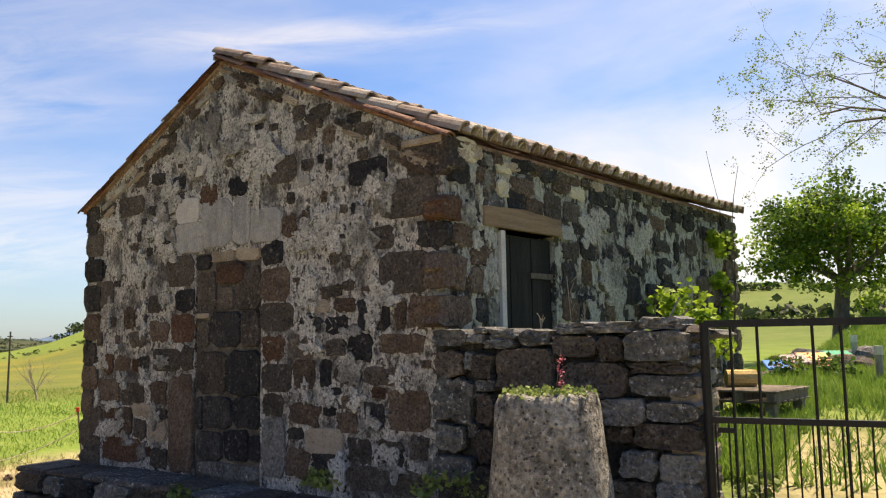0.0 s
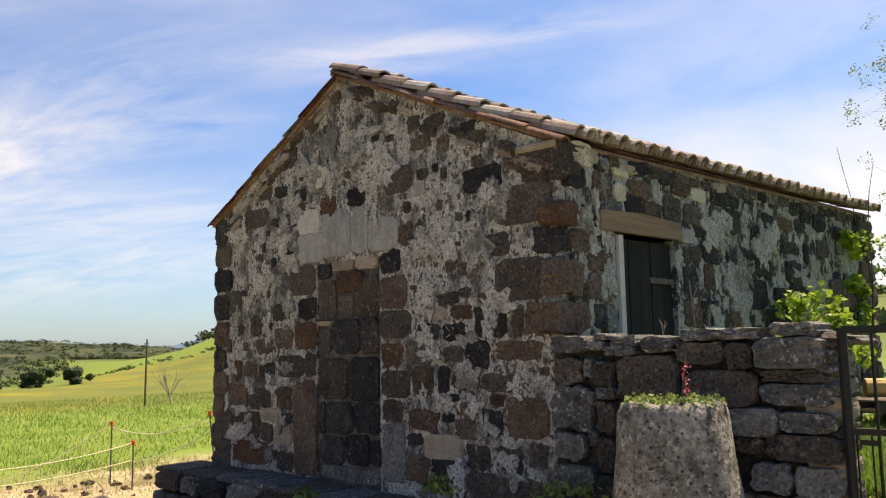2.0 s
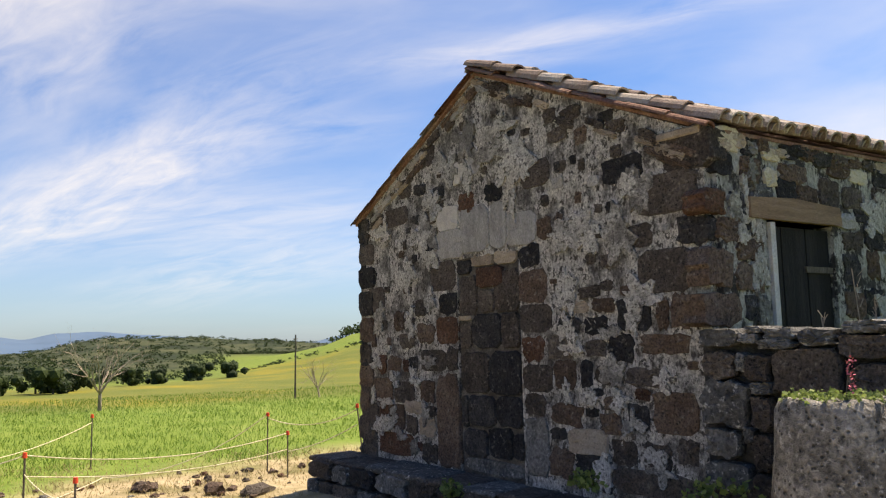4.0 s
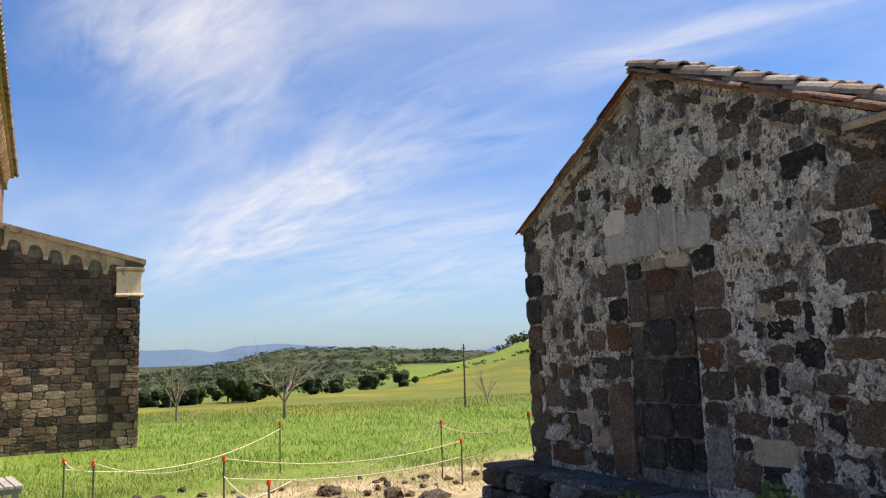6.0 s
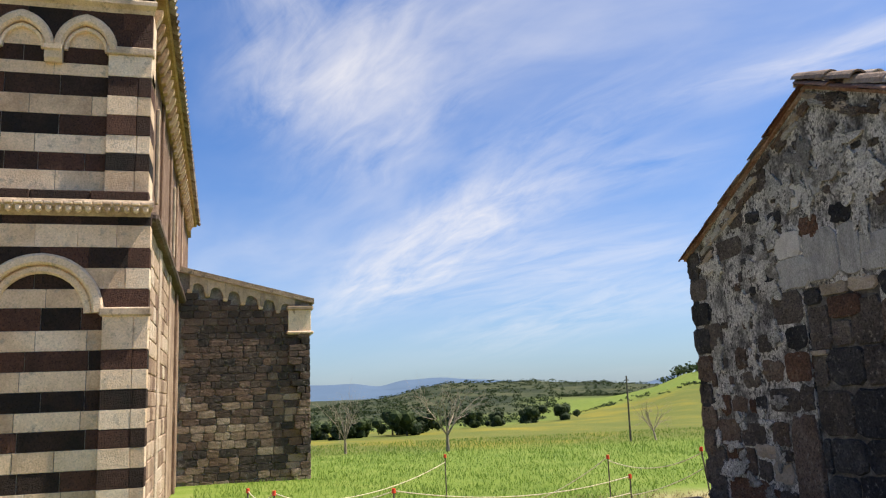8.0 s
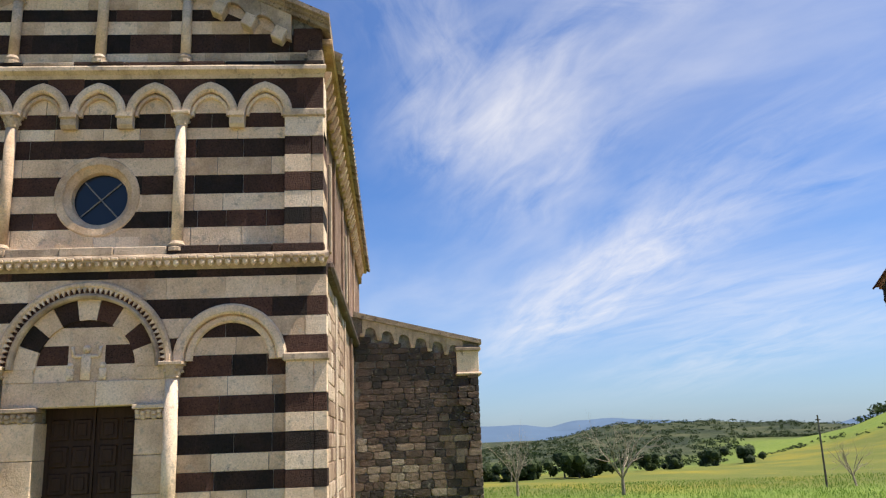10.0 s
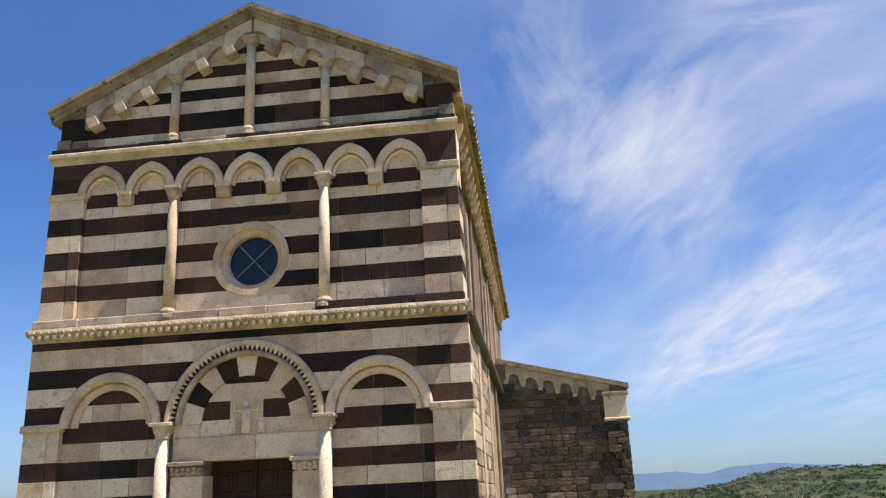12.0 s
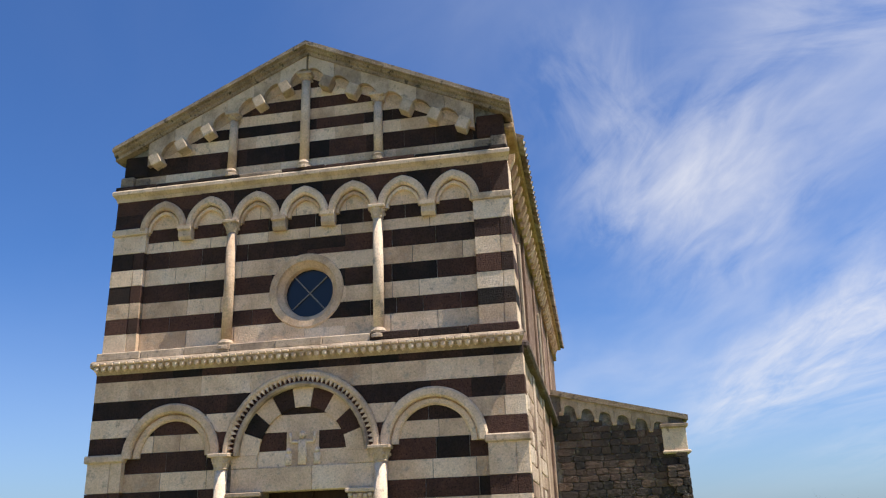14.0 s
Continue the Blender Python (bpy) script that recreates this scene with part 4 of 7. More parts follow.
def fill_stones(wall, put, u0, u1, z0, z1, tries, sizes, kinds, seed, free):
    """Smaller stones in the room that the large ones leave."""
    r2 = random.Random(seed)
    for _ in range(tries):
        w, h = r2.uniform(*sizes), r2.uniform(*sizes) * 0.8
        u, z = r2.uniform(u0, u1), r2.uniform(z0, z1)
        if free(u, z) and all(abs(u - a) > (w + c) * 0.46 or abs(z - b) > (h + d) * 0.46 for a, b, c, d in placed[wall]):
            put(u, z, w, h, r2.choice(kinds))


fill_stones("side", side_stone, 5.35, 10.9, 0.35, 2.9, 700, (0.14, 0.40), "kkkddb", 2, lambda u, z: not (5.6 < u < 6.85 and z < 2.75))
fill_stones("gable", gable_stone, -8.35, -3.6, 0.35, 1.95, 420, (0.08, 0.24), "kddbr", 3, lambda u, z: not (-6.95 < u < -5.2))
fill_stones("gable", gable_stone, -8.2, -3.7, 1.9, 3.9, 130, (0.06, 0.15), "kdddbs", 4, lambda u, z: z < APEX - 0.3 - 0.52 * abs(u - RIDGE_X) and not (-6.95 < u < -5.2 and z < 3.0))


PATCH = surface("flaking_lime_skin", [(0.3, (0.20, 0.19, 0.175)), (0.45, (0.42, 0.405, 0.375)), (0.7, (0.60, 0.58, 0.54))], 6, 0.95, 1.0, 40, 0.6, 0.35, spots=(24, 0.54, 0.60, (0.12, 0.11, 0.10)))
SIDE_PATCH = surface("flaking_grey_skin", [(0.3, (0.18, 0.175, 0.155)), (0.5, (0.35, 0.34, 0.305)), (0.75, (0.47, 0.455, 0.415))], 4, 0.95, 1.0, 32, 0.45, 0.3, spots=(18, 0.57, 0.63, (0.10, 0.095, 0.085)))


def ragged(where, u, z, w, h, r2, out):
    """A flake of old plaster with a ragged edge, lying over the stones."""
    q = Vector((r2.uniform(0, 90), r2.uniform(0, 90), 0))
    pts = []
    for k in range(34):
        a = 2 * math.pi * k / 34
        c, s = math.cos(a), math.sin(a)
        g = 0.62 + 0.75 * noise.noise(q + Vector((c * 1.1, s * 1.1, 0))) + 0.40 * noise.noise(q + Vector((c * 3.1, s * 3.1, 5))) + r2.uniform(-0.05, 0.05)
        g = max(0.16, g)
        pts.append((u + w * 0.5 * g * c, z + h * 0.5 * g * s))
    bm = bmesh.new()
    slab_poly(bm, pts, where, -0.01, out)
    return bm


def plaster_flakes():
    r2 = random.Random(17)
    for _ in range(62):
        u, z = r2.uniform(-8.1, -3.8), r2.uniform(1.75, 3.9)
        if z > APEX - 0.45 - 0.50 * abs(u - RIDGE_X) or -6.95 < u < -5.2 and z < 3.05:
            continue
        part("plaster_flake", ragged(gable, u, z, r2.uniform(0.2, 0.75), r2.uniform(0.25, 0.7), r2, r2.uniform(0.024, 0.032)), PATCH, wall_parts["gable_wall"])
    for _ in range(26):
        u, z = r2.choice((r2.uniform(-8.3, -6.95), r2.uniform(-5.1, -3.7))), r2.uniform(0.45, 1.75)
        part("plaster_flake", ragged(gable, u, z, r2.uniform(0.12, 0.4), r2.uniform(0.12, 0.4), r2, r2.uniform(0.024, 0.032)), PATCH, wall_parts["gable_wall"])
    for _ in range(24):
        u, z = r2.uniform(7.05, 10.7), r2.uniform(1.5, 2.85)
        part("plaster_flake", ragged(flank, u, z, r2.uniform(0.2, 0.7), r2.uniform(0.3, 0.8), r2, r2.uniform(0.026, 0.034)), SIDE_PATCH, wall_parts["side_wall"])
    for _ in range(9):
        u, z = r2.uniform(5.3, 5.75), r2.uniform(1.6, 2.9)
        part("plaster_flake", ragged(flank, u, z, r2.uniform(0.1, 0.25), r2.uniform(0.2, 0.6), r2, r2.uniform(0.026, 0.034)), SIDE_PATCH, wall_parts["side_wall"])


plaster_flakes()


def hut_door():
    door = part("door", bmesh.new(), BLACK_WOOD, hut, "black tarred plank door with iron strap")
    for k in range(5):
        y0 = 5.86 + 0.16 * k
        bm = bmesh.new()
        slab_poly(bm, [(y0, 0.5), (y0 + 0.152, 0.5), (y0 + 0.152, 2.46), (y0, 2.46)], flank, -0.10, -0.035 + 0.004 * (k % 2))
        part("plank", bm, BLACK_WOOD, door)
    bm = bmesh.new()
    slab_poly(bm, [(6.3, 2.10), (6.66, 2.10), (6.66, 2.15), (6.3, 2.15)], flank, -0.035, -0.012)
    part("strap", bm, BARK, door, "grey weathered door strap")
    bm = bmesh.new()
    slab_poly(bm, [(5.80, 0.5), (5.86, 0.5), (5.86, 2.48), (5.80, 2.48)], flank, -0.14, 0.03)
    part("door_post", bm, BASALT["w"], hut, "white painted wooden door post")
    bm = bmesh.new()
    slab_poly(bm, [(5.55, 2.50), (6.74, 2.50), (6.72, 2.65), (6.1, 2.685), (5.55, 2.66)], flank, -0.4, 0.05)
    part("lintel", bm, OAK, hut, "warm brown wooden lintel beam")


hut_door()


def tile_mesh(width, length, rise, taper):
    bm = bmesh.new()
    n = 7
    for thick in (0.0, -0.016):
        rows = []
        for y, sc in ((0.0, 1.0), (length, taper)):
            rows.append([bm.verts.new((-math.cos(math.pi * k / n) * (width / 2 + thick) * sc, y, math.sin(math.pi * k / n) * (rise + thick) * sc)) for k in range(n + 1)])
        for k in range(n):
            f = (rows[0][k], rows[0][k + 1], rows[1][k + 1], rows[1][k])
            bm.faces.new(f if thick == 0 else tuple(reversed(f)))
    bm.verts.ensure_lookup_table()
    w = 2 * (n + 1)
    for k in range(n):
        bm.faces.new((bm.verts[k + 1], bm.verts[k], bm.verts[w + k], bm.verts[w + k + 1]))
    bmesh.ops.recalc_face_normals(bm, faces=bm.faces)
    return bm


def hut_roof():
    over = 0.20
    # deck
    for side, x_e in (("east", GX1), ("west", GX0)):
        bm = bmesh.new()
        s = 1 if side == "east" else -1
        xe_n, xe_f = (GX1 + 0.06, -2.67) if s > 0 else (GX0 - 0.06, GX0 - 0.02)
        ze = EAVE + (0.035 if s > 0 else -0.02)
        quad = [(RIDGE_X, 5.24, APEX - 0.03), (xe_n, 5.16 if s > 0 else 5.34, ze), (xe_f, FAR_Y + 0.04, ze), (RIDGE_X, FAR_Y + 0.04, APEX - 0.03)]
        top = [bm.verts.new((x, y, z + 0.03)) for x, y, z in quad]
        low = [bm.verts.new((x, y, z)) for x, y, z in quad]
        bm.faces.new(top)
        bm.faces.new(list(reversed(low)))
        for i in range(4):
            j = (i + 1) % 4
            bm.faces.new((low[i], low[j], top[j], top[i]))
        bmesh.ops.recalc_face_normals(bm, faces=bm.faces)
        part("roof_deck", bm, VERGE, hut, "reddish tile underlay of the roof")
    deck = [o for o in hut.children if o.name.startswith("roof_deck")]
    variants = []
    for k in range(3):
        me = mesh_of(tile_mesh(0.205 - 0.01 * k, 0.46, 0.085 + 0.008 * k, 0.86), "roof_tile")
        me.materials.append(TILE)
        variants.append(me)
    r2 = random.Random(5)
    # east slope: columns of barrel tiles from the eave up to the ridge
    cols, rows = 29, 9
    for c in range(cols):
        t = (c + 0.5) / cols
        y = 5.17 + (FAR_Y + 0.0 - 5.17) * t
        xe = GX1 + 0.11 + (-2.61 - GX1 - 0.11) * t
        foot, head = Vector((xe, y, EAVE + 0.075)), Vector((RIDGE_X, y + 0.0, APEX + 0.05))
        run = head - foot
        for r in range(rows):
            p = foot + run * (r / rows) + Vector((0, r2.uniform(-0.012, 0.012), 0.012 * (r % 2) + r2.uniform(0, 0.012)))
            d = run.normalized()
            side = Vector((0, 0, 1)).cross(d).normalized()
            up = d.cross(side) * -1
            if up.z < 0:
                up = -up
            m = Matrix((side, d, up)).transposed().to_4x4()
            if m.determinant() < 0:
                m = Matrix((-side, d, up)).transposed().to_4x4()
            ob = new("roof_tile", variants[r2.randrange(3)])
            attach(ob, deck[0])
            ob.matrix_basis = Matrix.Translation(p) @ m @ Matrix.Translation((0, 0, 0.025)) @ Matrix.Rotation(-0.075, 4, "X") @ Matrix.Rotation(r2.uniform(-0.03, 0.03), 4, "Z")
    # verge tiles along both edges of the gable, seen from the side
    vm = mesh_of(tile_mesh(0.13, 0.46, 0.045, 0.88), "verge_tile")
    vm.materials.append(VERGE)
    for xe, ze, yy, n in ((GX0 - 0.05, EAVE - 0.02, 5.33, 8), (GX1 + 0.08, EAVE + 0.055, 5.16, 8)):
        foot, head = Vector((xe, yy, ze)), Vector((RIDGE_X, 5.24, APEX + 0.0))
        run = head - foot
        d = run.normalized()
        side = Vector((0, -1, 0))
        up = side.cross(d)
        if up.z < 0:
            side, up = -side, -up
        m = Matrix((side, d, up)).transposed().to_4x4()
        for r in range(n):
            ob = new("verge_tile", vm)
            attach(ob, deck[1 if xe < RIDGE_X else 0])
            ob.matrix_basis = Matrix.Translation(foot + run * (r / n) + Vector((0, r2.uniform(-0.02, 0.02), 0.012 * (r % 2)))) @ m @ Matrix.Rotation(r2.uniform(-0.04, 0.04), 4, "Z")
    # mortar bed of the ridge, its tiles, and the stone under the eave corner
    bm = bmesh.new()
    box(bm, (RIDGE_X - 0.10, 5.25, APEX - 0.06), (RIDGE_X + 0.10, FAR_Y + 0.1, APEX + 0.03), 0.03)
    part("ridge_bed", bm, MORTAR, hut)
    rm = mesh_of(tile_mesh(0.22, 0.5, 0.085, 0.9), "ridge_tile")
    rm.materials.append(TILE)
    for k in range(14):
        ob = new("ridge_tile", rm)
        attach(ob, deck[0])
        ob.matrix_basis = Matrix.Translation((RIDGE_X, 5.20 + 0.44 * k, APEX + 0.02 + 0.01 * (k % 2)))
    bm = bmesh.new()
    box(bm, (GX1 - 0.40, 5.13, EAVE + 0.035), (GX1 + 0.0, 5.5, EAVE + 0.10), 0.012)
    part("corner_slab", bm, BASALT["l"], hut, "pale slab under the roof corner")
    bm = bmesh.new()
    slab_poly(bm, [(5.2, EAVE), (FAR_Y, EAVE), (FAR_Y, EAVE + 0.055), (5.2, EAVE + 0.055)], flank, -0.2, 0.004)
    course = part("eave_course", bm, SIDE_PLASTER, hut, "rough stone and mortar course under the eave tiles")
    y = 5.24
    while y < FAR_Y - 0.2:
        w = r2.uniform(0.14, 0.34)
        piece("stone", ROCK(r2.randrange(60), BASALT[r2.choice("kddblg")]), course, flank(y + w / 2, EAVE - r2.uniform(0.0, 0.05), -0.08), (w, 0.2, r2.uniform(0.08, 0.15)), math.pi / 2 - 0.11, r2.uniform(-0.1, 0.1))
        y += w
    # upturned pan tiles between the lowest covers, seen as a wavy edge from below
    for c in range(cols):
        t = (c + 1.0) / cols
        foot = Vector((GX1 + 0.15 + (-2.61 - GX1 - 0.11) * t, 5.17 + (FAR_Y - 5.17) * t, EAVE + 0.105))
        d = (Vector((RIDGE_X, foot.y, APEX + 0.12)) - foot).normalized()
        side = Vector((0, 0, 1)).cross(d).normalized()
        up = side.cross(d)
        ob = new("pan_tile", variants[c % 3])
        attach(ob, deck[0])
        ob.matrix_basis = Matrix.Translation(foot) @ Matrix((-side, d, -up)).transposed().to_4x4()


hut_roof()


def platform():
    base = thing("stone_step", (-6.8, 5.0, 0), "low basalt plinth step along the hut's front", "step", kind="structure")
    bm = boxed((-8.85, 4.92, -0.25), (-3.4, 5.6, 0.24), 0.03)
    core = part("step_core", bm, EARTH_JOINT, base)
    r2 = random.Random(31)
    for z, h in ((-0.12, 0.2), (0.09, 0.22)):
        x = -8.83
        while x < -3.5:
            w = r2.uniform(0.28, 0.62)
            piece("stone", ROCK(r2.randrange(60), BASALT[r2.choice("dkggd")]), core, (x + w / 2, 4.90, z + 0.04), (w * 0.98, 0.26, h), 0.0, r2.uniform(-0.03, 0.03))
            x += w
    x = -8.87
    while x < -3.5:
        w = r2.uniform(0.4, 0.8)
        bm = bmesh.new()
        box(bm, (x, 4.80 + r2.uniform(-0.03, 0.03), 0.21), (x + w - 0.015, 5.42, 0.275 + r2.uniform(-0.015, 0.015)), 0.02)
        part("top_slab", bm, BASALT["d" if r2.random() < 0.6 else "g"], base)
        x += w


platform()


# ---------------------------------------------------------------- dry-stone wall, millstone stump, gate
def low_wall():
    wall = thing("garden_wall", (-2.4, 5.15, 0), "shoulder-high dry-stone basalt wall beside the hut", "wall", kind="structure")
    bm = bmesh.new()
    box(bm, (-3.44, 5.03, -0.2), (-1.5, 5.36, 1.56), 0.02)
    core = part("wall_core", bm, EARTH_JOINT, wall)
    return wall, core


garden_wall, wall_core = low_wall()
rnd = random.Random(40)


def low(x, z, w, h, kind):
    kind = {"k": "d", "d": "g", "l": "g", "b": "d"}.get(kind, kind)
    get = ASHLAR if w * h > 0.035 and w / h > 1.4 else ROCK
    piece("stone", get(rnd.randrange(60), BASALT[kind]), wall_core, (x, 4.95 + 0.15 - rnd.uniform(0.0, 0.04), z), (w * 1.03, 0.30, h * 1.04), 0.0, rnd.uniform(-0.03, 0.03))


low(-3.24, 1.59, 0.30, 0.12, "g")
low(-2.98, 1.64, 0.13, 0.05, "g")
low(-2.80, 1.61, 0.23, 0.08, "g")
low(-2.82, 1.54, 0.25, 0.07, "l")
low(-3.02, 1.58, 0.14, 0.07, "g")
low(-2.54, 1.58, 0.25, 0.12, "g")
low(-2.26, 1.64, 0.23, 0.08, "g")
low(-1.99, 1.64, 0.30, 0.08, "g")
low(-1.66, 1.66, 0.30, 0.09, "g")
low(-2.25, 1.52, 0.32, 0.14, "k")
low(-2.00, 1.50, 0.18, 0.17, "k")
low(-1.70, 1.52, 0.41, 0.19, "g")
low(-3.26, 1.40, 0.26, 0.21, "k")
low(-3.08, 1.42, 0.07, 0.13, "l")
low(-2.96, 1.38, 0.18, 0.19, "k")
low(-2.64, 1.37, 0.45, 0.28, "k")
low(-2.14, 1.30, 0.47, 0.23, "k")
low(-1.68, 1.38, 0.41, 0.08, "k")
low(-1.68, 1.27, 0.42, 0.13, "d")
low(-1.62, 1.11, 0.31, 0.12, "l")
low(-1.93, 1.10, 0.28, 0.17, "d")
low(-3.23, 1.14, 0.38, 0.33, "g")
low(-2.95, 1.08, 0.16, 0.24, "k")
low(-2.94, 1.25, 0.16, 0.09, "l")
low(-3.26, 0.86, 0.29, 0.21, "g")
low(-3.06, 0.93, 0.07, 0.10, "l")
low(-2.97, 0.82, 0.15, 0.25, "k")
low(-3.23, 0.64, 0.34, 0.19, "d")
low(-1.66, 0.96, 0.42, 0.16, "k")
low(-1.96, 0.96, 0.19, 0.12, "k")
low(-1.85, 0.78, 0.26, 0.20, "g")
low(-1.58, 0.77, 0.26, 0.17, "g")
low(-1.90, 0.60, 0.29, 0.14, "k")
low(-1.60, 0.62, 0.28, 0.13, "d")
low(-2.98, 0.58, 0.16, 0.22, "k")


def low_wall_rest():
    """Courses that reach the ground, the capping, the mortared end and the back."""
    r2 = random.Random(77)
    for z, h in ((0.06, 0.22), (0.28, 0.22), (0.48, 0.2)):
        x = -3.4
        while x < -1.55:
            w = r2.uniform(0.25, 0.5)
            piece("stone", ROCK(r2.randrange(60), BASALT[r2.choice("kdkg")]), wall_core, (x + w / 2, 5.10, z), (w, 0.3, h), 0.0, r2.uniform(-0.04, 0.04))
            x += w
    x = -3.4
    while x < -1.5:
        w = r2.uniform(0.25, 0.45)
        piece("stone", ROCK(r2.randrange(60), BASALT[r2.choice("ggl")]), wall_core, (x + w / 2, 5.24, 1.565 + r2.uniform(0, 0.03)), (w, 0.34, 0.07), 0.0, r2.uniform(-0.06, 0.06))
        x += w
    z = 0.0
    while z < 1.62:
        h = r2.uniform(0.1, 0.2)
        piece("stone", ROCK(r2.randrange(60), BASALT[r2.choice("gld")]), wall_core, (-1.535, 5.17, z + h / 2), (0.42, 0.2, h), math.pi / 2, r2.uniform(-0.06, 0.06))
        z += h
    part("end_mortar", boxed((-1.60, 5.0, -0.2), (-1.475, 5.33, 1.58), 0.03), MORTAR, garden_wall, "pale mortar on the wall's end")


low_wall_rest()


def stump():
    st = thing("stone_stump", (-2.20, 4.42, 0), "tapered weathered basalt column stump with grass on top", "column")
    bm = bmesh.new()
    sides, prof = 40, [(0.41, -0.1), (0.41, 0.3), (0.395, 0.7), (0.365, 0.95), (0.335, 1.18), (0.315, 1.235), (0.28, 1.255), (0.21, 1.235), (0.0, 1.225)]
    rings = []
    for r, z in prof[:-1]:
        ring = []
        for k in range(sides):
            a = 2 * math.pi * k / sides
            p = Vector((math.cos(a), math.sin(a), z * 2))
            q = 0.93 * r * (1 + 0.05 * noise.noise(p * 2.2) + 0.02 * noise.noise(p * 7))
            ring.append(bm.verts.new((-2.20 + q * math.cos(a), 4.42 + q * math.sin(a), z + 0.015 * noise.noise(p * 3.1))))
        rings.append(ring)
    for p, q in zip(rings, rings[1:]):
        for k in range(sides):
            bm.faces.new((p[k], p[(k + 1) % sides], q[(k + 1) % sides], q[k]))
    bm.faces.new(rings[-1])
    part("shaft", bm, surface("pitted_grey_basalt", [(0.30, (0.07, 0.066, 0.06)), (0.5, (0.21, 0.20, 0.18)), (0.70, (0.36, 0.34, 0.30))], 4, 0.92, 1.0, 26, 0.7, 0, 0.6, spots=(24, 0.56, 0.64, (0.36, 0.35, 0.32))), st, "pitted grey stone", True)
    r2 = random.Random(3)
    bm = bmesh.new()
    for _ in range(260):
        a, r = r2.uniform(0, 6.28), 0.30 * r2.random() ** 0.5
        p = Vector((-2.20 + r * math.cos(a), 4.42 + r * math.sin(a), 1.235))
        leaf_cloud(bm, [(p + Vector((0, 0, r2.uniform(0, 0.04))), 0.02)], 3, 0.028, r2)
    tagged(part("moss", bm, LEAF_PALE, st), "low yellow-green weeds", kind="stuff")
    weed = thing("red_weed", (-2.15, 4.42, 1.23), "thin reddish flowering weed growing on the stump", "plant")
    bm = bmesh.new()
    bar(bm, (-2.15, 4.42, 1.22), (-2.10, 4.42, 1.52), 0.004, 4)
    part("stem", bm, BARK, weed)
    bm = bmesh.new()
    leaf_cloud(bm, [((-2.11, 4.42, 1.30 + 0.03 * k), 0.03) for k in range(6)], 60, 0.018, r2)
    part("foliage", bm, PINK, weed, "reddish pink leaves")


stump()


def gate():
    g = thing("iron_gate", (-1.38, 4.98, 0), "black painted iron bar gate standing closed", "gate")
    a, b = Vector((-1.40, 4.97, 0)), Vector((0.55, 5.30, 0))
    way = (b - a).normalized()

    def at(s, z):
        return a + way * s + Vector((0, 0, z))
    L = (b - a).length
    part("post", bar(bmesh.new(), at(0, -0.1), at(0, 1.66), 0.028, 10), IRON, g)
    part("post", bar(bmesh.new(), at(L, -0.1), at(L, 1.66), 0.028, 10), IRON, g)
    for z, r in ((1.65, 0.022), (1.075, 0.018), (0.12, 0.02)):
        bm = bmesh.new()
        p, q = at(0, z - r), at(L, z + r)
        side = Vector((-way.y, way.x, 0)) * r
        vs = [bm.verts.new(v) for v in (p - side, q - side - Vector((0, 0, 2 * r)), q + side - Vector((0, 0, 2 * r)), p + side)]
        up = [bm.verts.new(v.co + Vector((0, 0, 2 * r))) for v in vs]
        bm.faces.new(list(reversed(vs)))
        bm.faces.new(up)
        for i in range(4):
            bm.faces.new((vs[i], vs[(i + 1) % 4], up[(i + 1) % 4], up[i]))
        part("rail", bm, IRON, g)
    n = 13
    for k in range(1, n):
        s = L * k / n * 0.985
        tall = k % 3 != 0
        if tall:
            part("bar", bar(bmesh.new(), at(s, 0.12), at(s, 1.65), 0.0095, 6), IRON, g)
    for k in range(26):
        s = L * (k + 0.5) / 26
        part("thin_bar", bar(bmesh.new(), at(s, 0.12), at(s, 1.07), 0.0055, 5), IRON, g)
    part("latch", boxed(at(0.05, 1.00), at(0.05, 1.00) + Vector((0.10, 0.02, 0.03))), IRON, g)


gate()

# ---------------------------------------------------------------- the striped church
FX, FY = -11.914, -4.62
church = thing("church", (FX, FY, 0), "Romanesque church with striped cream and dark stone front", "church")


def front(a, z, d):
    """A place on the front: along it (towards the hut is positive), up, and d metres out of it."""
    return Vector((FX + d, FY + a, z))


def fbox(a0, a1, z0, z1, d0, d1, chamfer=0.0):
    return boxed((FX + d0, FY + a0, z0), (FX + d1, FY + a1, z1), chamfer)


def rake(a):
    return 9.97 - 0.475 * abs(a)


ARCHES = [(-2.10, 0.82, 2.88), (2.10, 0.82, 2.88), (0.04, 1.25, 2.83)]
STEP = 0.85
ARCADE = [(STEP * k, 0.40, 6.72) for k in range(-3, 4)]
POINT = 0.25                    # how far the arcade's arc centres lie beyond the axis, by the radius


def arch_top(a, arches, point=0.0):
    z = -10.0
    for c, r, s in arches:
        if abs(a - c) < r:
            z = max(z, s + math.sqrt(((1 + point) * r) ** 2 - (abs(a - c) + point * r) ** 2))
    return z


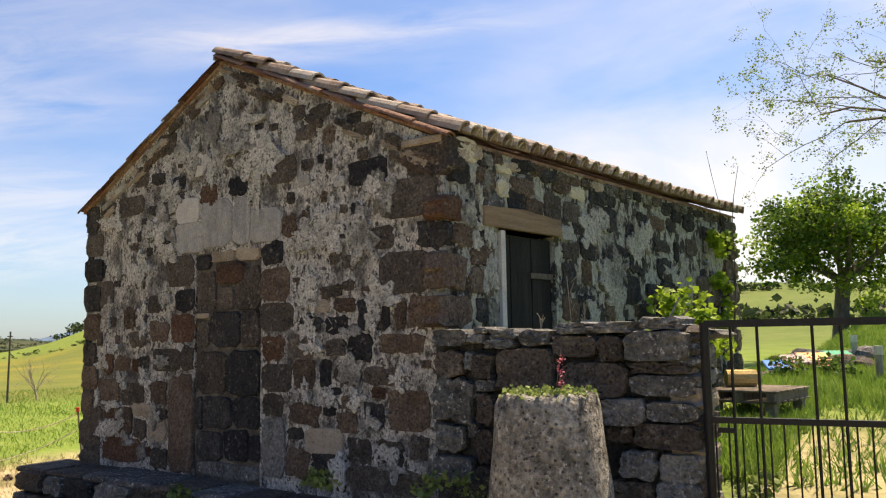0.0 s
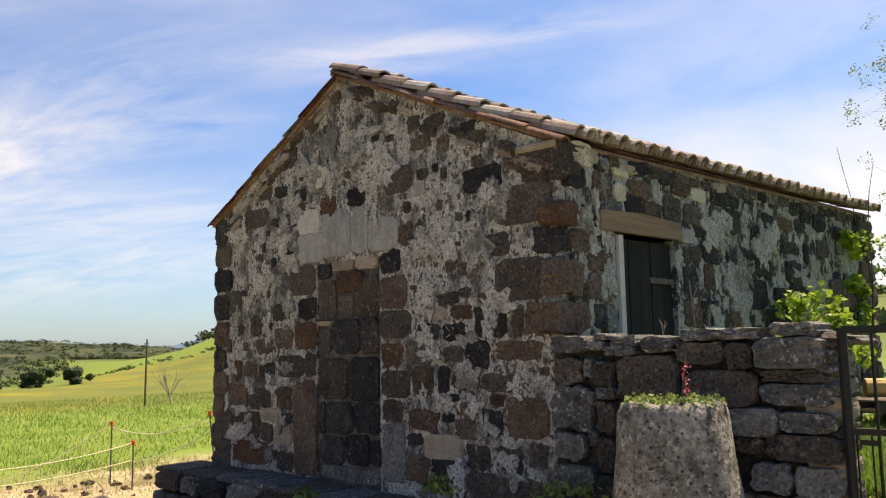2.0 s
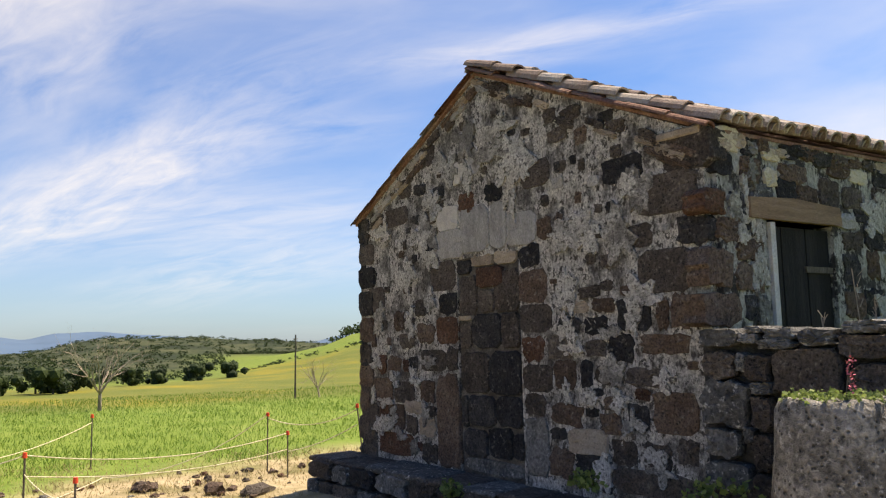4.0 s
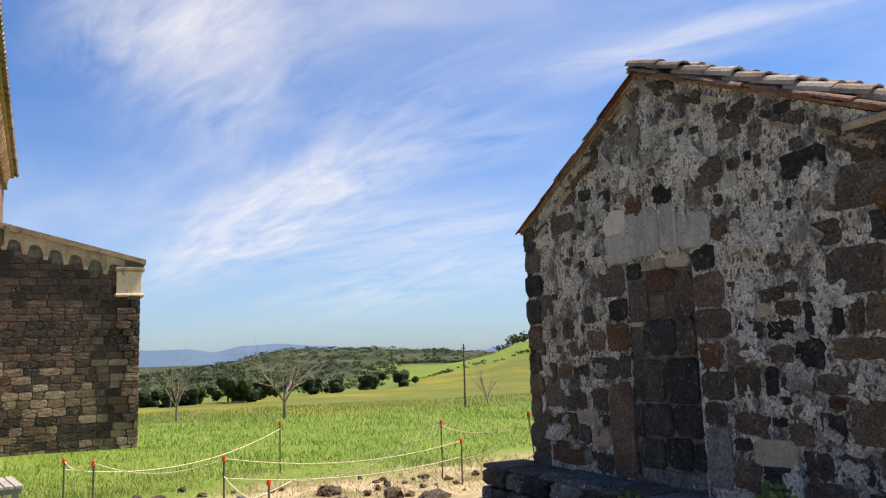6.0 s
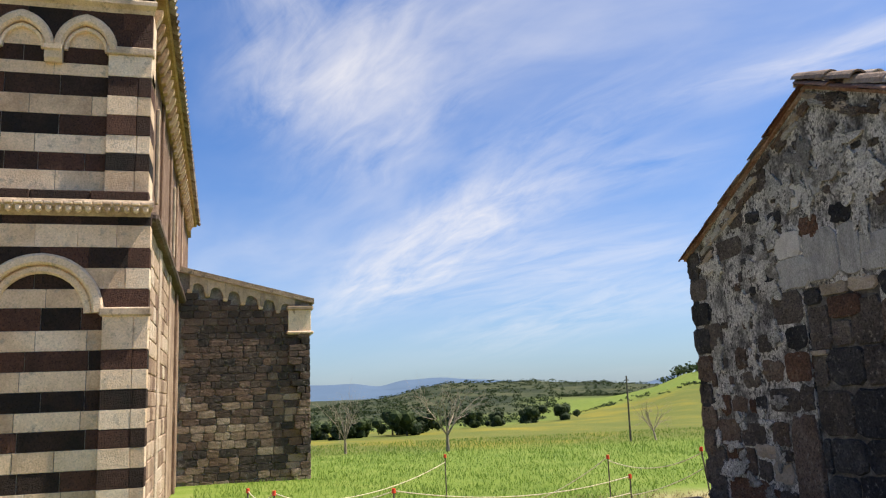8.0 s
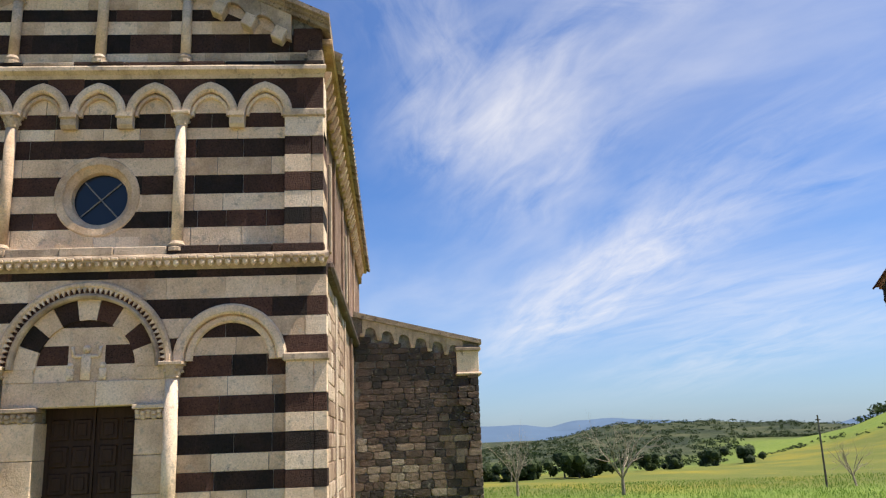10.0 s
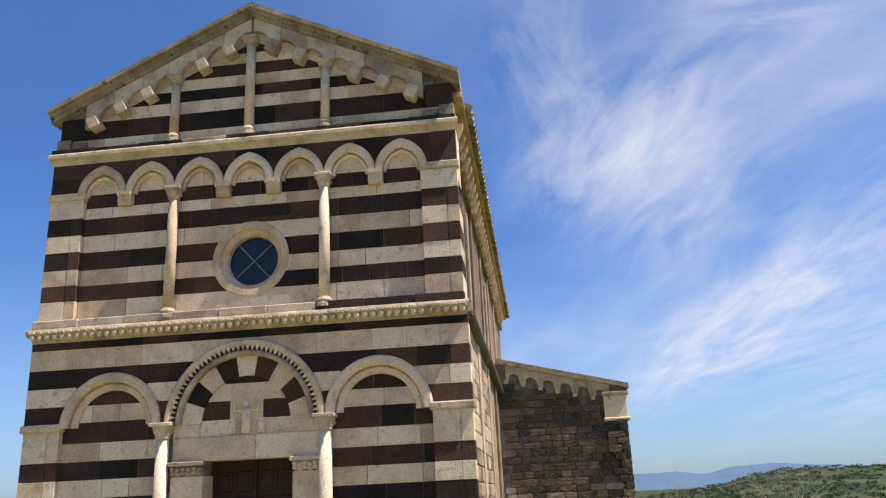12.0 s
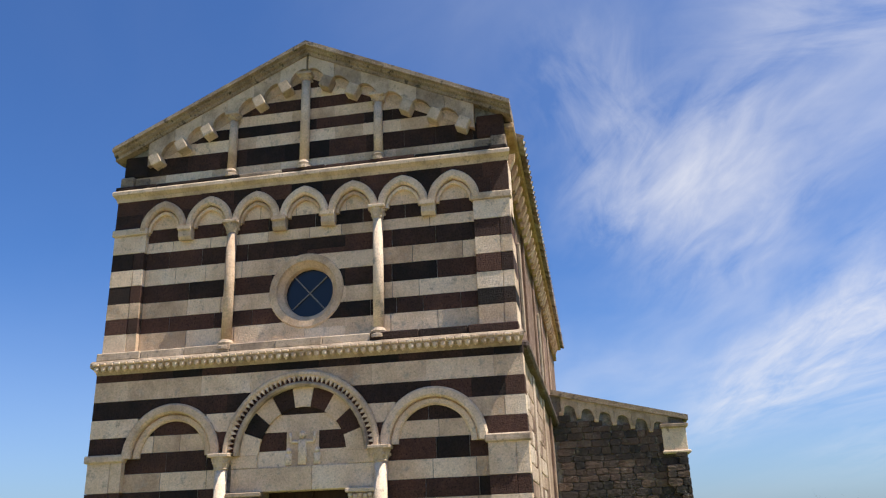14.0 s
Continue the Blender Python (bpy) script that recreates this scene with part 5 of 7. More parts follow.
bm = bmesh.new()
slab_poly(bm, [(-3.36, -0.4), (-0.62, -0.4), (-0.62, 2.30), (-0.62, 7.6), (-3.36, 7.6)], front, -0.7, -0.012)
slab_poly(bm, [(0.80, -0.4), (3.36, -0.4), (3.36, 7.6), (0.80, 7.6), (0.80, 2.30)], front, -0.7, -0.012)
slab_poly(bm, [(-0.62, 2.30), (0.80, 2.30), (0.80, 4.9), (-0.62, 4.9)], front, -0.7, -0.012)
slab_poly(bm, [(-0.62, 6.0), (0.80, 6.0), (0.80, 7.6), (-0.62, 7.6)], front, -0.7, -0.012)
slab_poly(bm, [(-3.30, 7.6), (3.30, 7.6), (3.30, rake(3.30) - 0.1), (0, rake(0) - 0.1), (-3.30, rake(3.30) - 0.1)], front, -0.7, -0.012)
front_wall = part("front_wall", bm, MORTAR, church, "front of alternating cream and dark courses")

LOWER = [4.29, 4.11, 3.79, 3.50, 3.21, 2.95, 2.65, 2.37, 2.10, 1.83, 1.56, 1.30, 1.05, 0.78, 0.52, 0.25, -0.3]
FIELD = [3.75, 3.47, 3.22, 2.96, 2.65, 2.37, 2.10, 1.83, 1.56, 1.31, 1.05, 0.78, 0.52, 0.25, -0.3]
UPPER = [7.32, 6.76, 6.52, 6.33, 6.03, 5.74, 5.44, 5.17, 4.91, 4.50]
PED = [9.40, 9.20, 9.00, 8.78, 8.57, 8.36, 8.13, 7.80, 7.56]
r4 = random.Random(14)


def ashlar_box(a0, a1, z0, z1, d, dark):
    """A squared block with crisp edges."""
    me = BLOCK[1 if dark else 0]
    ob = new("block", me)
    attach(ob, front_wall)
    ob.matrix_basis = Matrix.Translation(front((a0 + a1) / 2, (z0 + z1) / 2, d - 0.06 + r4.uniform(-0.005, 0.003))) @ Matrix.Diagonal((0.12, a1 - a0 - 0.010, z1 - z0 - 0.006, 1))


BLOCK = []
for mat in (CREAM, LAVA):
    me = mesh_of(boxed((-0.5, -0.5, -0.5), (0.5, 0.5, 0.5), 0.012), "block")
    me.materials.append(mat)
    BLOCK.append(me)


def course(z0, z1, spans, d, dark, longest=0.85):
    for a0, a1 in spans:
        a = a0
        while a < a1 - 0.01:
            w = min(r4.uniform(0.42, longest), a1 - a)
            if a1 - a - w < 0.18:
                w = a1 - a
            ashlar_box(a, a + w, z0, z1, d, dark)
            a += w


# recessed fields of the lower storey, between jambs and corner piers
for k, (z1, z0) in enumerate(zip(FIELD, FIELD[1:])):
    dark = k % 2 == 1
    for side, (a0, a1) in enumerate(((-2.92, -1.24), (1.32, 2.92))):
        course(z0, z1, [(a0, a1)], 0.0, dark)
# corner piers
for s in (-1, 1):
    for k in range(5, 16):
        z1, z0 = LOWER[k], LOWER[k + 1]
        lo, hi = sorted((s * 2.90, s * 3.50))
        if k == 5:
            z0 = 2.37
        if k == 6:
            continue
        course(z0, z1, [(lo, hi)], 0.10, k % 2 == 1 and k != 5, 0.4)
    lo, hi = sorted((s * 2.86, s * 3.54))
    part("pier_capital", fbox(lo, hi, 2.83, 2.95, 0.0, 0.15, 0.02), CREAM_OLD, church, "moulded pale stone pier cap")


def cut_course(z0, z1, a0, a1, arches, d, dark, top=None, point=0.0):
    """Blocks of one course, cut to the arches below and to the slope above."""
    step = 0.04
    a = a0
    while a < a1 - 0.01:
        w = min(r4.uniform(0.45, 0.9), a1 - a)
        if a1 - a - w < 0.15:
            w = a1 - a
        n = max(2, int(w / step))
        run = []
        runs = []
        for i in range(n + 1):
            x = a + (w - 0.004) * i / n
            lo = max(z0, arch_top(x, arches, point))
            hi = z1 if top is None else min(z1, top(x))
            if hi - lo > 0.012:
                run.append((x, lo + 0.002, hi - 0.002))
            elif run:
                runs.append(run)
                run = []
        if run:
            runs.append(run)
        for q in runs:
            if len(q) < 2:
                continue
            bm = bmesh.new()
            slab_poly(bm, [(x, lo) for x, lo, hi in q] + [(x, hi) for x, lo, hi in reversed(q)], front, d - 0.14, d + r4.uniform(-0.004, 0.004))
            part("block", bm, LAVA if dark else CREAM, front_wall)
        a += w


# spandrels of the lower storey, proud of the fields
for k in range(5):
    cut_course(LOWER[k + 1], LOWER[k], -3.50, 3.50, ARCHES, 0.10, k % 2 == 0)
# upper storey: field courses, corner piers, spandrels of the arcade
for k in range(1, 9):
    z1, z0 = UPPER[k], UPPER[k + 1]
    dark = k in (1, 3, 5, 7)
    oc = [(-2.86, 2.86)] if z0 > 6.12 or z1 < 4.75 else [(-2.86, -0.54), (0.69, 2.86)]
    course(z0, z1, oc, 0.0, dark)
    for lo, hi in ((-3.46, -2.86), (2.86, 3.46)):
        if z1 > 6.4:
            continue
        course(z0, z1, [(lo, hi)], 0.09, dark, 0.4)
for lo, hi in ((-3.46, -2.86), (2.86, 3.46)):
    part("pier_top", fbox(lo, hi, 6.33, 6.66, -0.02, 0.09, 0.008), CREAM, church)
    part("pier_capital", fbox(lo - 0.03, hi + 0.03, 6.66, 6.78, -0.02, 0.13, 0.015), CREAM_OLD, church, "moulded pale stone pier cap")
course(6.76, 7.30, [(-2.86, 2.86)], 0.0, False)
cut_course(6.77, 7.05, -3.46, 3.46, ARCADE, 0.09, True, None, POINT)
cut_course(7.05, 7.33, -3.46, 3.46, ARCADE, 0.09, True, None, POINT)
# gable field
for k, (z1, z0) in enumerate(zip(PED, PED[1:])):
    cut_course(z0, z1, -3.40, 3.40, [], 0.0, k % 2 == 0, lambda a: rake(a) - 0.45)
cut_course(9.40, 9.7, -0.8, 0.8, [], 0.0, False, lambda a: rake(a) - 0.3)


def ring(centre, r0, r1, spring, d0, d1, point=0.0, seg=26, lip=0.03):
    """An arch moulding with a rolled face, half-round or struck from two centres."""
    bm = bmesh.new()
    prof = [(r0, d0), (r0, d1 - lip), (r0 + lip, d1), (r1 - lip, d1), (r1, d1 - lip), (r1, d0)]
    rows = []
    for k in range(seg + 1):
        t = 2 * k / seg - 1
        w = (1 - abs(t)) * math.acos(point / (1 + point))
        s = 1 if t > 0 else -1
        rows.append([bm.verts.new(front(centre + s * r * ((1 + point) * math.cos(w) - point), spring + (1 + point) * r * math.sin(w), d)) for r, d in prof])
    for p, q in zip(rows, rows[1:]):
        for i in range(len(prof) - 1):
            bm.faces.new((p[i], q[i], q[i + 1], p[i + 1]))
    bm.faces.new(rows[0])
    bm.faces.new(list(reversed(rows[-1])))
    bmesh.ops.recalc_face_normals(bm, faces=bm.faces)
    return bm


def column(a, foot, top, r, cap, d=0.06):
    """A slim engaged column with base, shaft and carved capital."""
    c = front(a, 0, d)
    col = part("column", lathe(bmesh.new(), c, [(r, foot + 0.16), (r * 0.97, (foot + top) / 2), (r * 0.93, top - cap)], 14), CREAM, church, "slender pale stone column", True)
    bm = lathe(bmesh.new(), c, [(r * 1.75, foot), (r * 1.75, foot + 0.05), (r * 1.35, foot + 0.07), (r * 1.5, foot + 0.11), (r * 1.05, foot + 0.165)], 14)
    part("base", bm, CREAM_OLD, col)
    bm = lathe(bmesh.new(), c, [(r * 0.95, top - cap), (r * 1.12, top - cap + 0.015), (r * 1.05, top - cap + 0.03), (r * 1.5, top - 0.06), (r * 1.5, top - 0.055)], 12)
    for k in range(10):
        t = 2 * math.pi * k / 10
        bmesh.ops.create_icosphere(bm, subdivisions=1, radius=r * 0.3, matrix=Matrix.Translation(c + Vector((r * 1.25 * math.cos(t), r * 1.25 * math.sin(t), top - 0.085 - 0.05 * (k % 2)))))
    box(bm, c + Vector((-r * 1.6, -r * 1.6, top - 0.055)), c + Vector((r * 1.6, r * 1.6, top)), 0.01)
    part("capital", bm, CREAM_OLD, col, "carved leaf capital")


def lower_storey():
    for c, r, s in ARCHES[:2]:
        part("arch", ring(c, r - 0.15, r, s, -0.02, 0.14), CREAM, church, "round blind arch moulding")
        part("arch_head", ring(c, r - 0.27, r - 0.15, s, -0.02, 0.06), CREAM, church)
    # portal: outer moulding with saw teeth, voussoirs, lunette, lintel, door
    c, r, s = ARCHES[2]
    outer = part("portal_arch", ring(c, r - 0.10, r, s, -0.02, 0.17), CREAM, church, "round portal arch with saw-tooth carving")
    part("inner_moulding", ring(c, 1.0, r - 0.17, s, -0.02, 0.15), CREAM_OLD, outer)
    for k in range(46):
        t = math.pi * (k + 0.5) / 46
        rr = r - 0.135
        bm = bmesh.new()
        p = [(rr + 0.045, t - 0.026), (rr + 0.045, t + 0.026), (rr - 0.04, t)]
        slab_poly(bm, [(c + q * math.cos(w), s + q * math.sin(w)) for q, w in p], front, 0.02, 0.155)
        part("tooth", bm, CREAM, outer)
    part("tooth_ground", ring(c, r - 0.18, r - 0.09, s, -0.02, 0.11, 0.0, 26, 0.005), LAVA, outer)
    n = 9
    for k in range(n):
        t0, t1 = math.pi * k / n + 0.004, math.pi * (k + 1) / n - 0.004
        pts = [(1.02 * math.cos(t0 + (t1 - t0) * i / 4), 1.02 * math.sin(t0 + (t1 - t0) * i / 4)) for i in range(5)]
        pts += [(0.70 * math.cos(t1 + (t0 - t1) * i / 4), 0.70 * math.sin(t1 + (t0 - t1) * i / 4)) for i in range(5)]
        bm = bmesh.new()
        slab_poly(bm, [(c + u, s + w) for u, w in pts], front, -0.05, 0.04)
        part("voussoir", bm, LAVA if k in (1, 3, 5, 7) else CREAM, church)
    # lunette in bands
    for z0, z1, dark_ends in ((2.64, 2.88, 0), (2.88, 3.16, 1), (3.16, 3.42, 0), (3.42, 3.60, 2)):
        def half(z):
            return 0.72 if z < s else math.sqrt(max(0.0, 0.72 ** 2 - (z - s) ** 2))
        for lo, hi, dk in ((-1, -0.26, dark_ends > 0), (-0.26, 0.26, dark_ends == 2), (0.26, 1, dark_ends > 0)):
            pts = []
            for i in range(7):
                z = z0 + (z1 - z0) * i / 6
                pts.append((max(-half(z), min(half(z), lo if lo > -1 else -9)) if lo > -1 else -half(z), z))
            for i in range(7):
                z = z1 + (z0 - z1) * i / 6
                pts.append((half(z) if hi == 1 else min(half(z), hi), z))
            clean = []
            for u, z in pts:
                if not clean or (abs(u - clean[-1][0]) + abs(z - clean[-1][1])) > 1e-4:
                    clean.append((u, z))
            if max(u for u, z in clean) - min(u for u, z in clean) < 0.02:
                continue
            bm = bmesh.new()
            slab_poly(bm, [(c + u, z) for u, z in clean], front, -0.08, 0.0)
            part("lunette_block", bm, LAVA if dk else CREAM, church)
    for lo, hi in ((-1.14, -0.72), (0.72, 1.14)):
        part("jamb_block", fbox(c + lo, c + hi, 2.643, 2.835, -0.05, 0.035, 0.008), CREAM, church)
    # worn carved relief of three upright shapes
    bm = bmesh.new()
    for u, h, w in ((0.0, 0.52, 0.07), (-0.22, 0.24, 0.055), (0.24, 0.24, 0.055)):
        box(bm, front(c + u - w, 2.66, -0.01), front(c + u + w, 2.66 + h * 0.72, 0.028), 0.015)
        bmesh.ops.create_icosphere(bm, subdivisions=2, radius=w * 0.85, matrix=Matrix.Translation(front(c + u, 2.66 + h * 0.86, 0.0)))
    for sgn in (-1, 1):
        bar(bm, front(c + sgn * 0.05, 3.0, 0.01), front(c + sgn * 0.18, 3.0, 0.01), 0.025, 6)
        bar(bm, front(c + sgn * 0.18, 3.0, 0.01), front(c + sgn * 0.20, 3.14, 0.01), 0.022, 6)
    part("relief", bm, CREAM, church, "worn plain stone relief in the lunette", True)
    part("lintel", fbox(c - 1.14, c + 0.16, 2.285, 2.64, -0.3, 0.03, 0.01), CREAM, church)
    part("lintel", fbox(c + 0.163, c + 1.14, 2.285, 2.64, -0.3, 0.028, 0.01), CREAM, church)
    for s0, s1 in ((-1.10, -0.60), (0.78, 1.24)):
        z = -0.3
        while z < 2.05:
            h = min(r4.uniform(0.5, 0.8), 2.08 - z)
            part("jamb_block", fbox(s0, s1, z + 0.003, z + h - 0.003, -0.4, 0.05, 0.01), CREAM, church)
            z += h
        bm = fbox(s0 - 0.03, s1 + 0.03, 2.22, 2.285, -0.2, 0.13, 0.012)
        w = s1 - s0
        for k in range(6):
            for j in range(2):
                bmesh.ops.create_icosphere(bm, subdivisions=1, radius=0.045, matrix=Matrix.Translation(front(s0 + w * (k + 0.5) / 6, 2.185 - 0.06 * j - 0.02 * (k % 2), 0.07 - 0.02 * j)))
        box(bm, front(s0, 2.09, -0.2), front(s1, 2.22, 0.06), 0.01)
        part("jamb_capital", bm, CREAM_OLD, church, "carved leaf capital of the door jamb")
    door = part("door", fbox(-0.62, 0.80, -0.3, 2.30, -0.45, -0.37), DOOR_WOOD, church, "dark wooden double door with coffered panels")
    for leaf in range(2):
        a0 = -0.60 + 0.70 * leaf
        for row in range(6):
            for k in range(2):
                u, z = a0 + 0.06 + 0.32 * k, 2.2 - 0.38 * (row + 1)
                part("panel", fbox(u, u + 0.27, z, z + 0.31, -0.38, -0.35, 0.02), DOOR_WOOD, door)
                part("panel_centre", fbox(u + 0.06, u + 0.21, z + 0.06, z + 0.25, -0.355, -0.335, 0.012), DOOR_WOOD, door)
    part("meeting_stile", fbox(0.075, 0.105, -0.3, 2.28, -0.38, -0.33), DOOR_WOOD, door)
    column(-1.23, 0.0, 2.87, 0.105, 0.24, 0.09)
    column(1.29, 0.0, 2.87, 0.105, 0.24, 0.09)


lower_storey()


def cornice(name, z0, z1, out, half, label):
    bm = bmesh.new()
    prof = [(-0.05, z0), (out * 0.45, z0), (out * 0.6, z0 + (z1 - z0) * 0.3), (out, z0 + (z1 - z0) * 0.55), (out, z1 - 0.03), (out - 0.02, z1), (-0.05, z1 + 0.10)]
    lf = [bm.verts.new(front(-half - d * 0.4, z, d)) for d, z in prof]
    rt = [bm.verts.new(front(half + d * 0.4, z, d)) for d, z in prof]
    for i in range(len(prof)):
        j = (i + 1) % len(prof)
        bm.faces.new((lf[i], rt[i], rt[j], lf[j]))
    bm.faces.new(list(reversed(lf)))
    bm.faces.new(rt)
    bmesh.ops.recalc_face_normals(bm, faces=bm.faces)
    return part(name, bm, CREAM_OLD, church, label)


low_cornice = cornice("lower_cornice", 4.23, 4.44, 0.24, 3.45, "weathered moulded string course with carved knobs")
up_cornice = cornice("upper_cornice", 7.31, 7.50, 0.20, 3.44, "weathered moulded string course")
for k in range(56):
    a = -3.50 + 7.0 * (k + 0.5) / 56
    bm = bmesh.new()
    bmesh.ops.create_icosphere(bm, subdivisions=1, radius=0.058, matrix=Matrix.Translation(front(a, 4.31, 0.215)) @ Matrix.Diagonal((0.8, 0.85, 1.1, 1)))
    box(bm, front(a - 0.05, 4.365, 0.12), front(a + 0.05, 4.40, 0.275), 0.006)
    part("knob", bm, CREAM, low_cornice)
for k in range(9):
    a0 = -3.48 + 6.96 * k / 9
    part("ledge_slab", fbox(a0, a0 + 0.765, 4.45, 4.58, -0.02, 0.20 - 0.02 * (k % 2), 0.012), LAVA if k > 5 else CREAM_OLD, low_cornice)
    part("ledge_slab", fbox(a0, a0 + 0.765, 7.51, 7.575, -0.02, 0.18 - 0.02 * (k % 2), 0.012), CREAM_OLD if k == 3 else LAVA, up_cornice)


def upper_storey():
    for c, r, s in ARCADE:
        part("arch", ring(c, 0.30, 0.43, s, -0.02, 0.14, POINT, 20), CREAM, church, "small pointed blind arch")
        part("arch_head", ring(c, 0.25, 0.30, s - 0.02, -0.02, 0.07, POINT, 20, 0.01), CREAM, church)
    for k, a in enumerate(STEP * (i - 2.5) for i in range(6)):
        if k in (1, 4):
            column(a, 4.50, 6.73, 0.088, 0.22, 0.08)
        else:
            bm = bmesh.new()
            slab_poly(bm, [(0.0, 6.50), (0.09, 6.49), (0.13, 6.54), (0.135, 6.64), (0.17, 6.66), (0.17, 6.73), (0.0, 6.73)], lambda u, z, d: front(a + d, z, u), -0.115, 0.115)
            part("corbel", bm, CREAM_OLD, church)
    # round window
    c, z = 0.04, 5.42
    bm = bmesh.new()
    prof = [(0.405, -0.25), (0.42, -0.10), (0.445, -0.075), (0.50, -0.03), (0.515, 0.012), (0.615, 0.018), (0.635, 0.004), (0.635, -0.06)]
    rows = []
    for k in range(40):
        t = 2 * math.pi * k / 40
        rows.append([bm.verts.new(front(c + r * math.cos(t), z + r * math.sin(t), d)) for r, d in prof])
    for k in range(40):
        p, q = rows[k], rows[(k + 1) % 40]
        for i in range(len(prof) - 1):
            bm.faces.new((p[i], q[i], q[i + 1], p[i + 1]))
    bmesh.ops.recalc_face_normals(bm, faces=bm.faces)
    w = part("round_window", bm, CREAM, church, "round window with splayed pale stone surround")
    bm = bmesh.new()
    bmesh.ops.create_circle(bm, cap_ends=True, segments=32, radius=0.41, matrix=Matrix.Translation(front(c, z, -0.2)) @ Matrix.Rotation(math.pi / 2, 4, "Y"))
    part("pane", bm, PANE, w, "dark glass")
    for t in (radians(42), radians(132)):
        u, v = 0.39 * math.cos(t), 0.39 * math.sin(t)
        part("glazing_bar", bar(bmesh.new(), front(c - u, z - v, -0.18), front(c + u, z + v, -0.18), 0.011, 6), LEAD, w)
    part("block", fbox(-0.55, 0.70, 6.12, 6.325, -0.12, 0.0, 0.006), LAVA, front_wall)
    part("block", fbox(-0.55, 0.02, 4.50, 4.78, -0.12, 0.0, 0.006), CREAM, front_wall)
    part("block", fbox(0.025, 0.70, 4.50, 4.78, -0.12, 0.001, 0.006), CREAM, front_wall)
    # stone fields beside the window ring
    for z1, z0, dark in ((6.03, 5.74, 0), (5.74, 5.44, 1), (5.44, 5.17, 0), (5.17, 4.91, 1), (4.91, 4.75, 0), (6.12, 6.03, 1)):
        for lo, hi in ((-0.56, c), (c, 0.71)):
            bm = bmesh.new()
            pts = []
            for i in range(6):
                zz = z0 + (z1 - z0) * i / 5
                h = math.sqrt(max(0.0, 0.62 ** 2 - (zz - z) ** 2))
                pts.append((c - h if lo < 0 else c + h, zz))
            edge = lo if lo < 0 else hi
            slab_poly(bm, pts + [(edge, z1), (edge, z0)], front, -0.1, -0.002)
            part("block", bm, LAVA if dark else CREAM, front_wall)


upper_storey()


def pediment():
    column(-0.03, 7.56, 9.45, 0.085, 0.14, 0.06)
    column(-1.36, 7.56, 8.82, 0.08, 0.14, 0.06)
    column(1.29, 7.56, 8.84, 0.08, 0.14, 0.06)
    # pale band under the rake with a row of little arches
    for s in (-1, 1):
        small = [(s * (0.150 + 0.478 * k), 0.175, 0.0) for k in range(6)]
        pieces = 6
        for k in range(pieces):
            a0, a1 = 0.02 + 0.49 * k, 0.02 + 0.49 * (k + 1) - 0.005
            xs = [a0 + (a1 - a0) * i / 16 for i in range(17)]
            low_edge = []
            for x in xs:
                zb = rake(x) - 0.60
                for c, r, _ in small:
                    q = abs(abs(c) - x)
                    if q < r:
                        zb = max(zb, rake(x) - 0.60 + math.sqrt(r * r - q * q) + 0.06)
                low_edge.append((s * x, zb))
            bm = bmesh.new()
            slab_poly(bm, low_edge + [(s * x, rake(x) - 0.12) for x in reversed(xs)], front, -0.02, 0.105)
            part("rake_band", bm, CREAM_OLD, church, "pale band with small blind arches")
        for k in range(6):
            a = s * (0.385 + 0.478 * k)
            if k == 2:
                continue
            bm = boxed((-0.10, -0.10, -0.12), (0.17, 0.10, 0.10), 0.015)
            bmesh.ops.transform(bm, matrix=Matrix.Translation(front(a, rake(a) - 0.60, 0.05)) @ Matrix.Rotation(-s * 0.46, 4, "X"), verts=bm.verts)
            part("corbel", bm, CREAM_OLD, church)
        bm = bmesh.new()
        slab_poly(bm, [(s * 0.0, rake(0) - 0.56), (s * 2.95, rake(2.95) - 0.56), (s * 2.95, rake(2.95) - 0.12), (s * 0.0, rake(0) - 0.12)], front, -0.02, 0.012)
        part("band_ground", bm, CREAM, church)
        # raking cornice
        prof = [(0.0, -0.15), (0.13, -0.15), (0.14, -0.09), (0.19, -0.07), (0.20, -0.03), (0.27, -0.015), (0.27, 0.045), (0.24, 0.06), (0.24, 0.085), (-0.6, 0.085), (-0.6, -0.1)]
        cuts = 5
        for k in range(cuts):
            a0, a1 = 3.58 * k / cuts, 3.58 * (k + 1) / cuts - 0.006
            bm = bmesh.new()
            e0 = [bm.verts.new(front(s * a0, rake(a0) + h, d)) for d, h in prof]
            e1 = [bm.verts.new(front(s * a1, rake(a1) + h, d)) for d, h in prof]
            for i in range(len(prof)):
                j = (i + 1) % len(prof)
                bm.faces.new((e0[i], e1[i], e1[j], e0[j]))
            bm.faces.new(e0)
            bm.faces.new(list(reversed(e1)))
            bmesh.ops.recalc_face_normals(bm, faces=bm.faces)
            part("raking_cornice", bm, WEATHERED, church, "weathered gable cornice slab")
        for lo, hi, z0, z1, d, m in ((2.93, 3.20, 7.57, 7.76, 0.05, CREAM_OLD), (3.205, 3.46, 7.57, 7.80, 0.09, CREAM_OLD), (2.98, 3.44, 7.80, 8.22, 0.03, LAVA)):
            lo, hi = sorted((s * lo, s * hi))
            part("kneeler", fbox(lo, hi, z0, z1, -0.3, d, 0.02), WEATHERED if m is CREAM_OLD else m, church)


pediment()


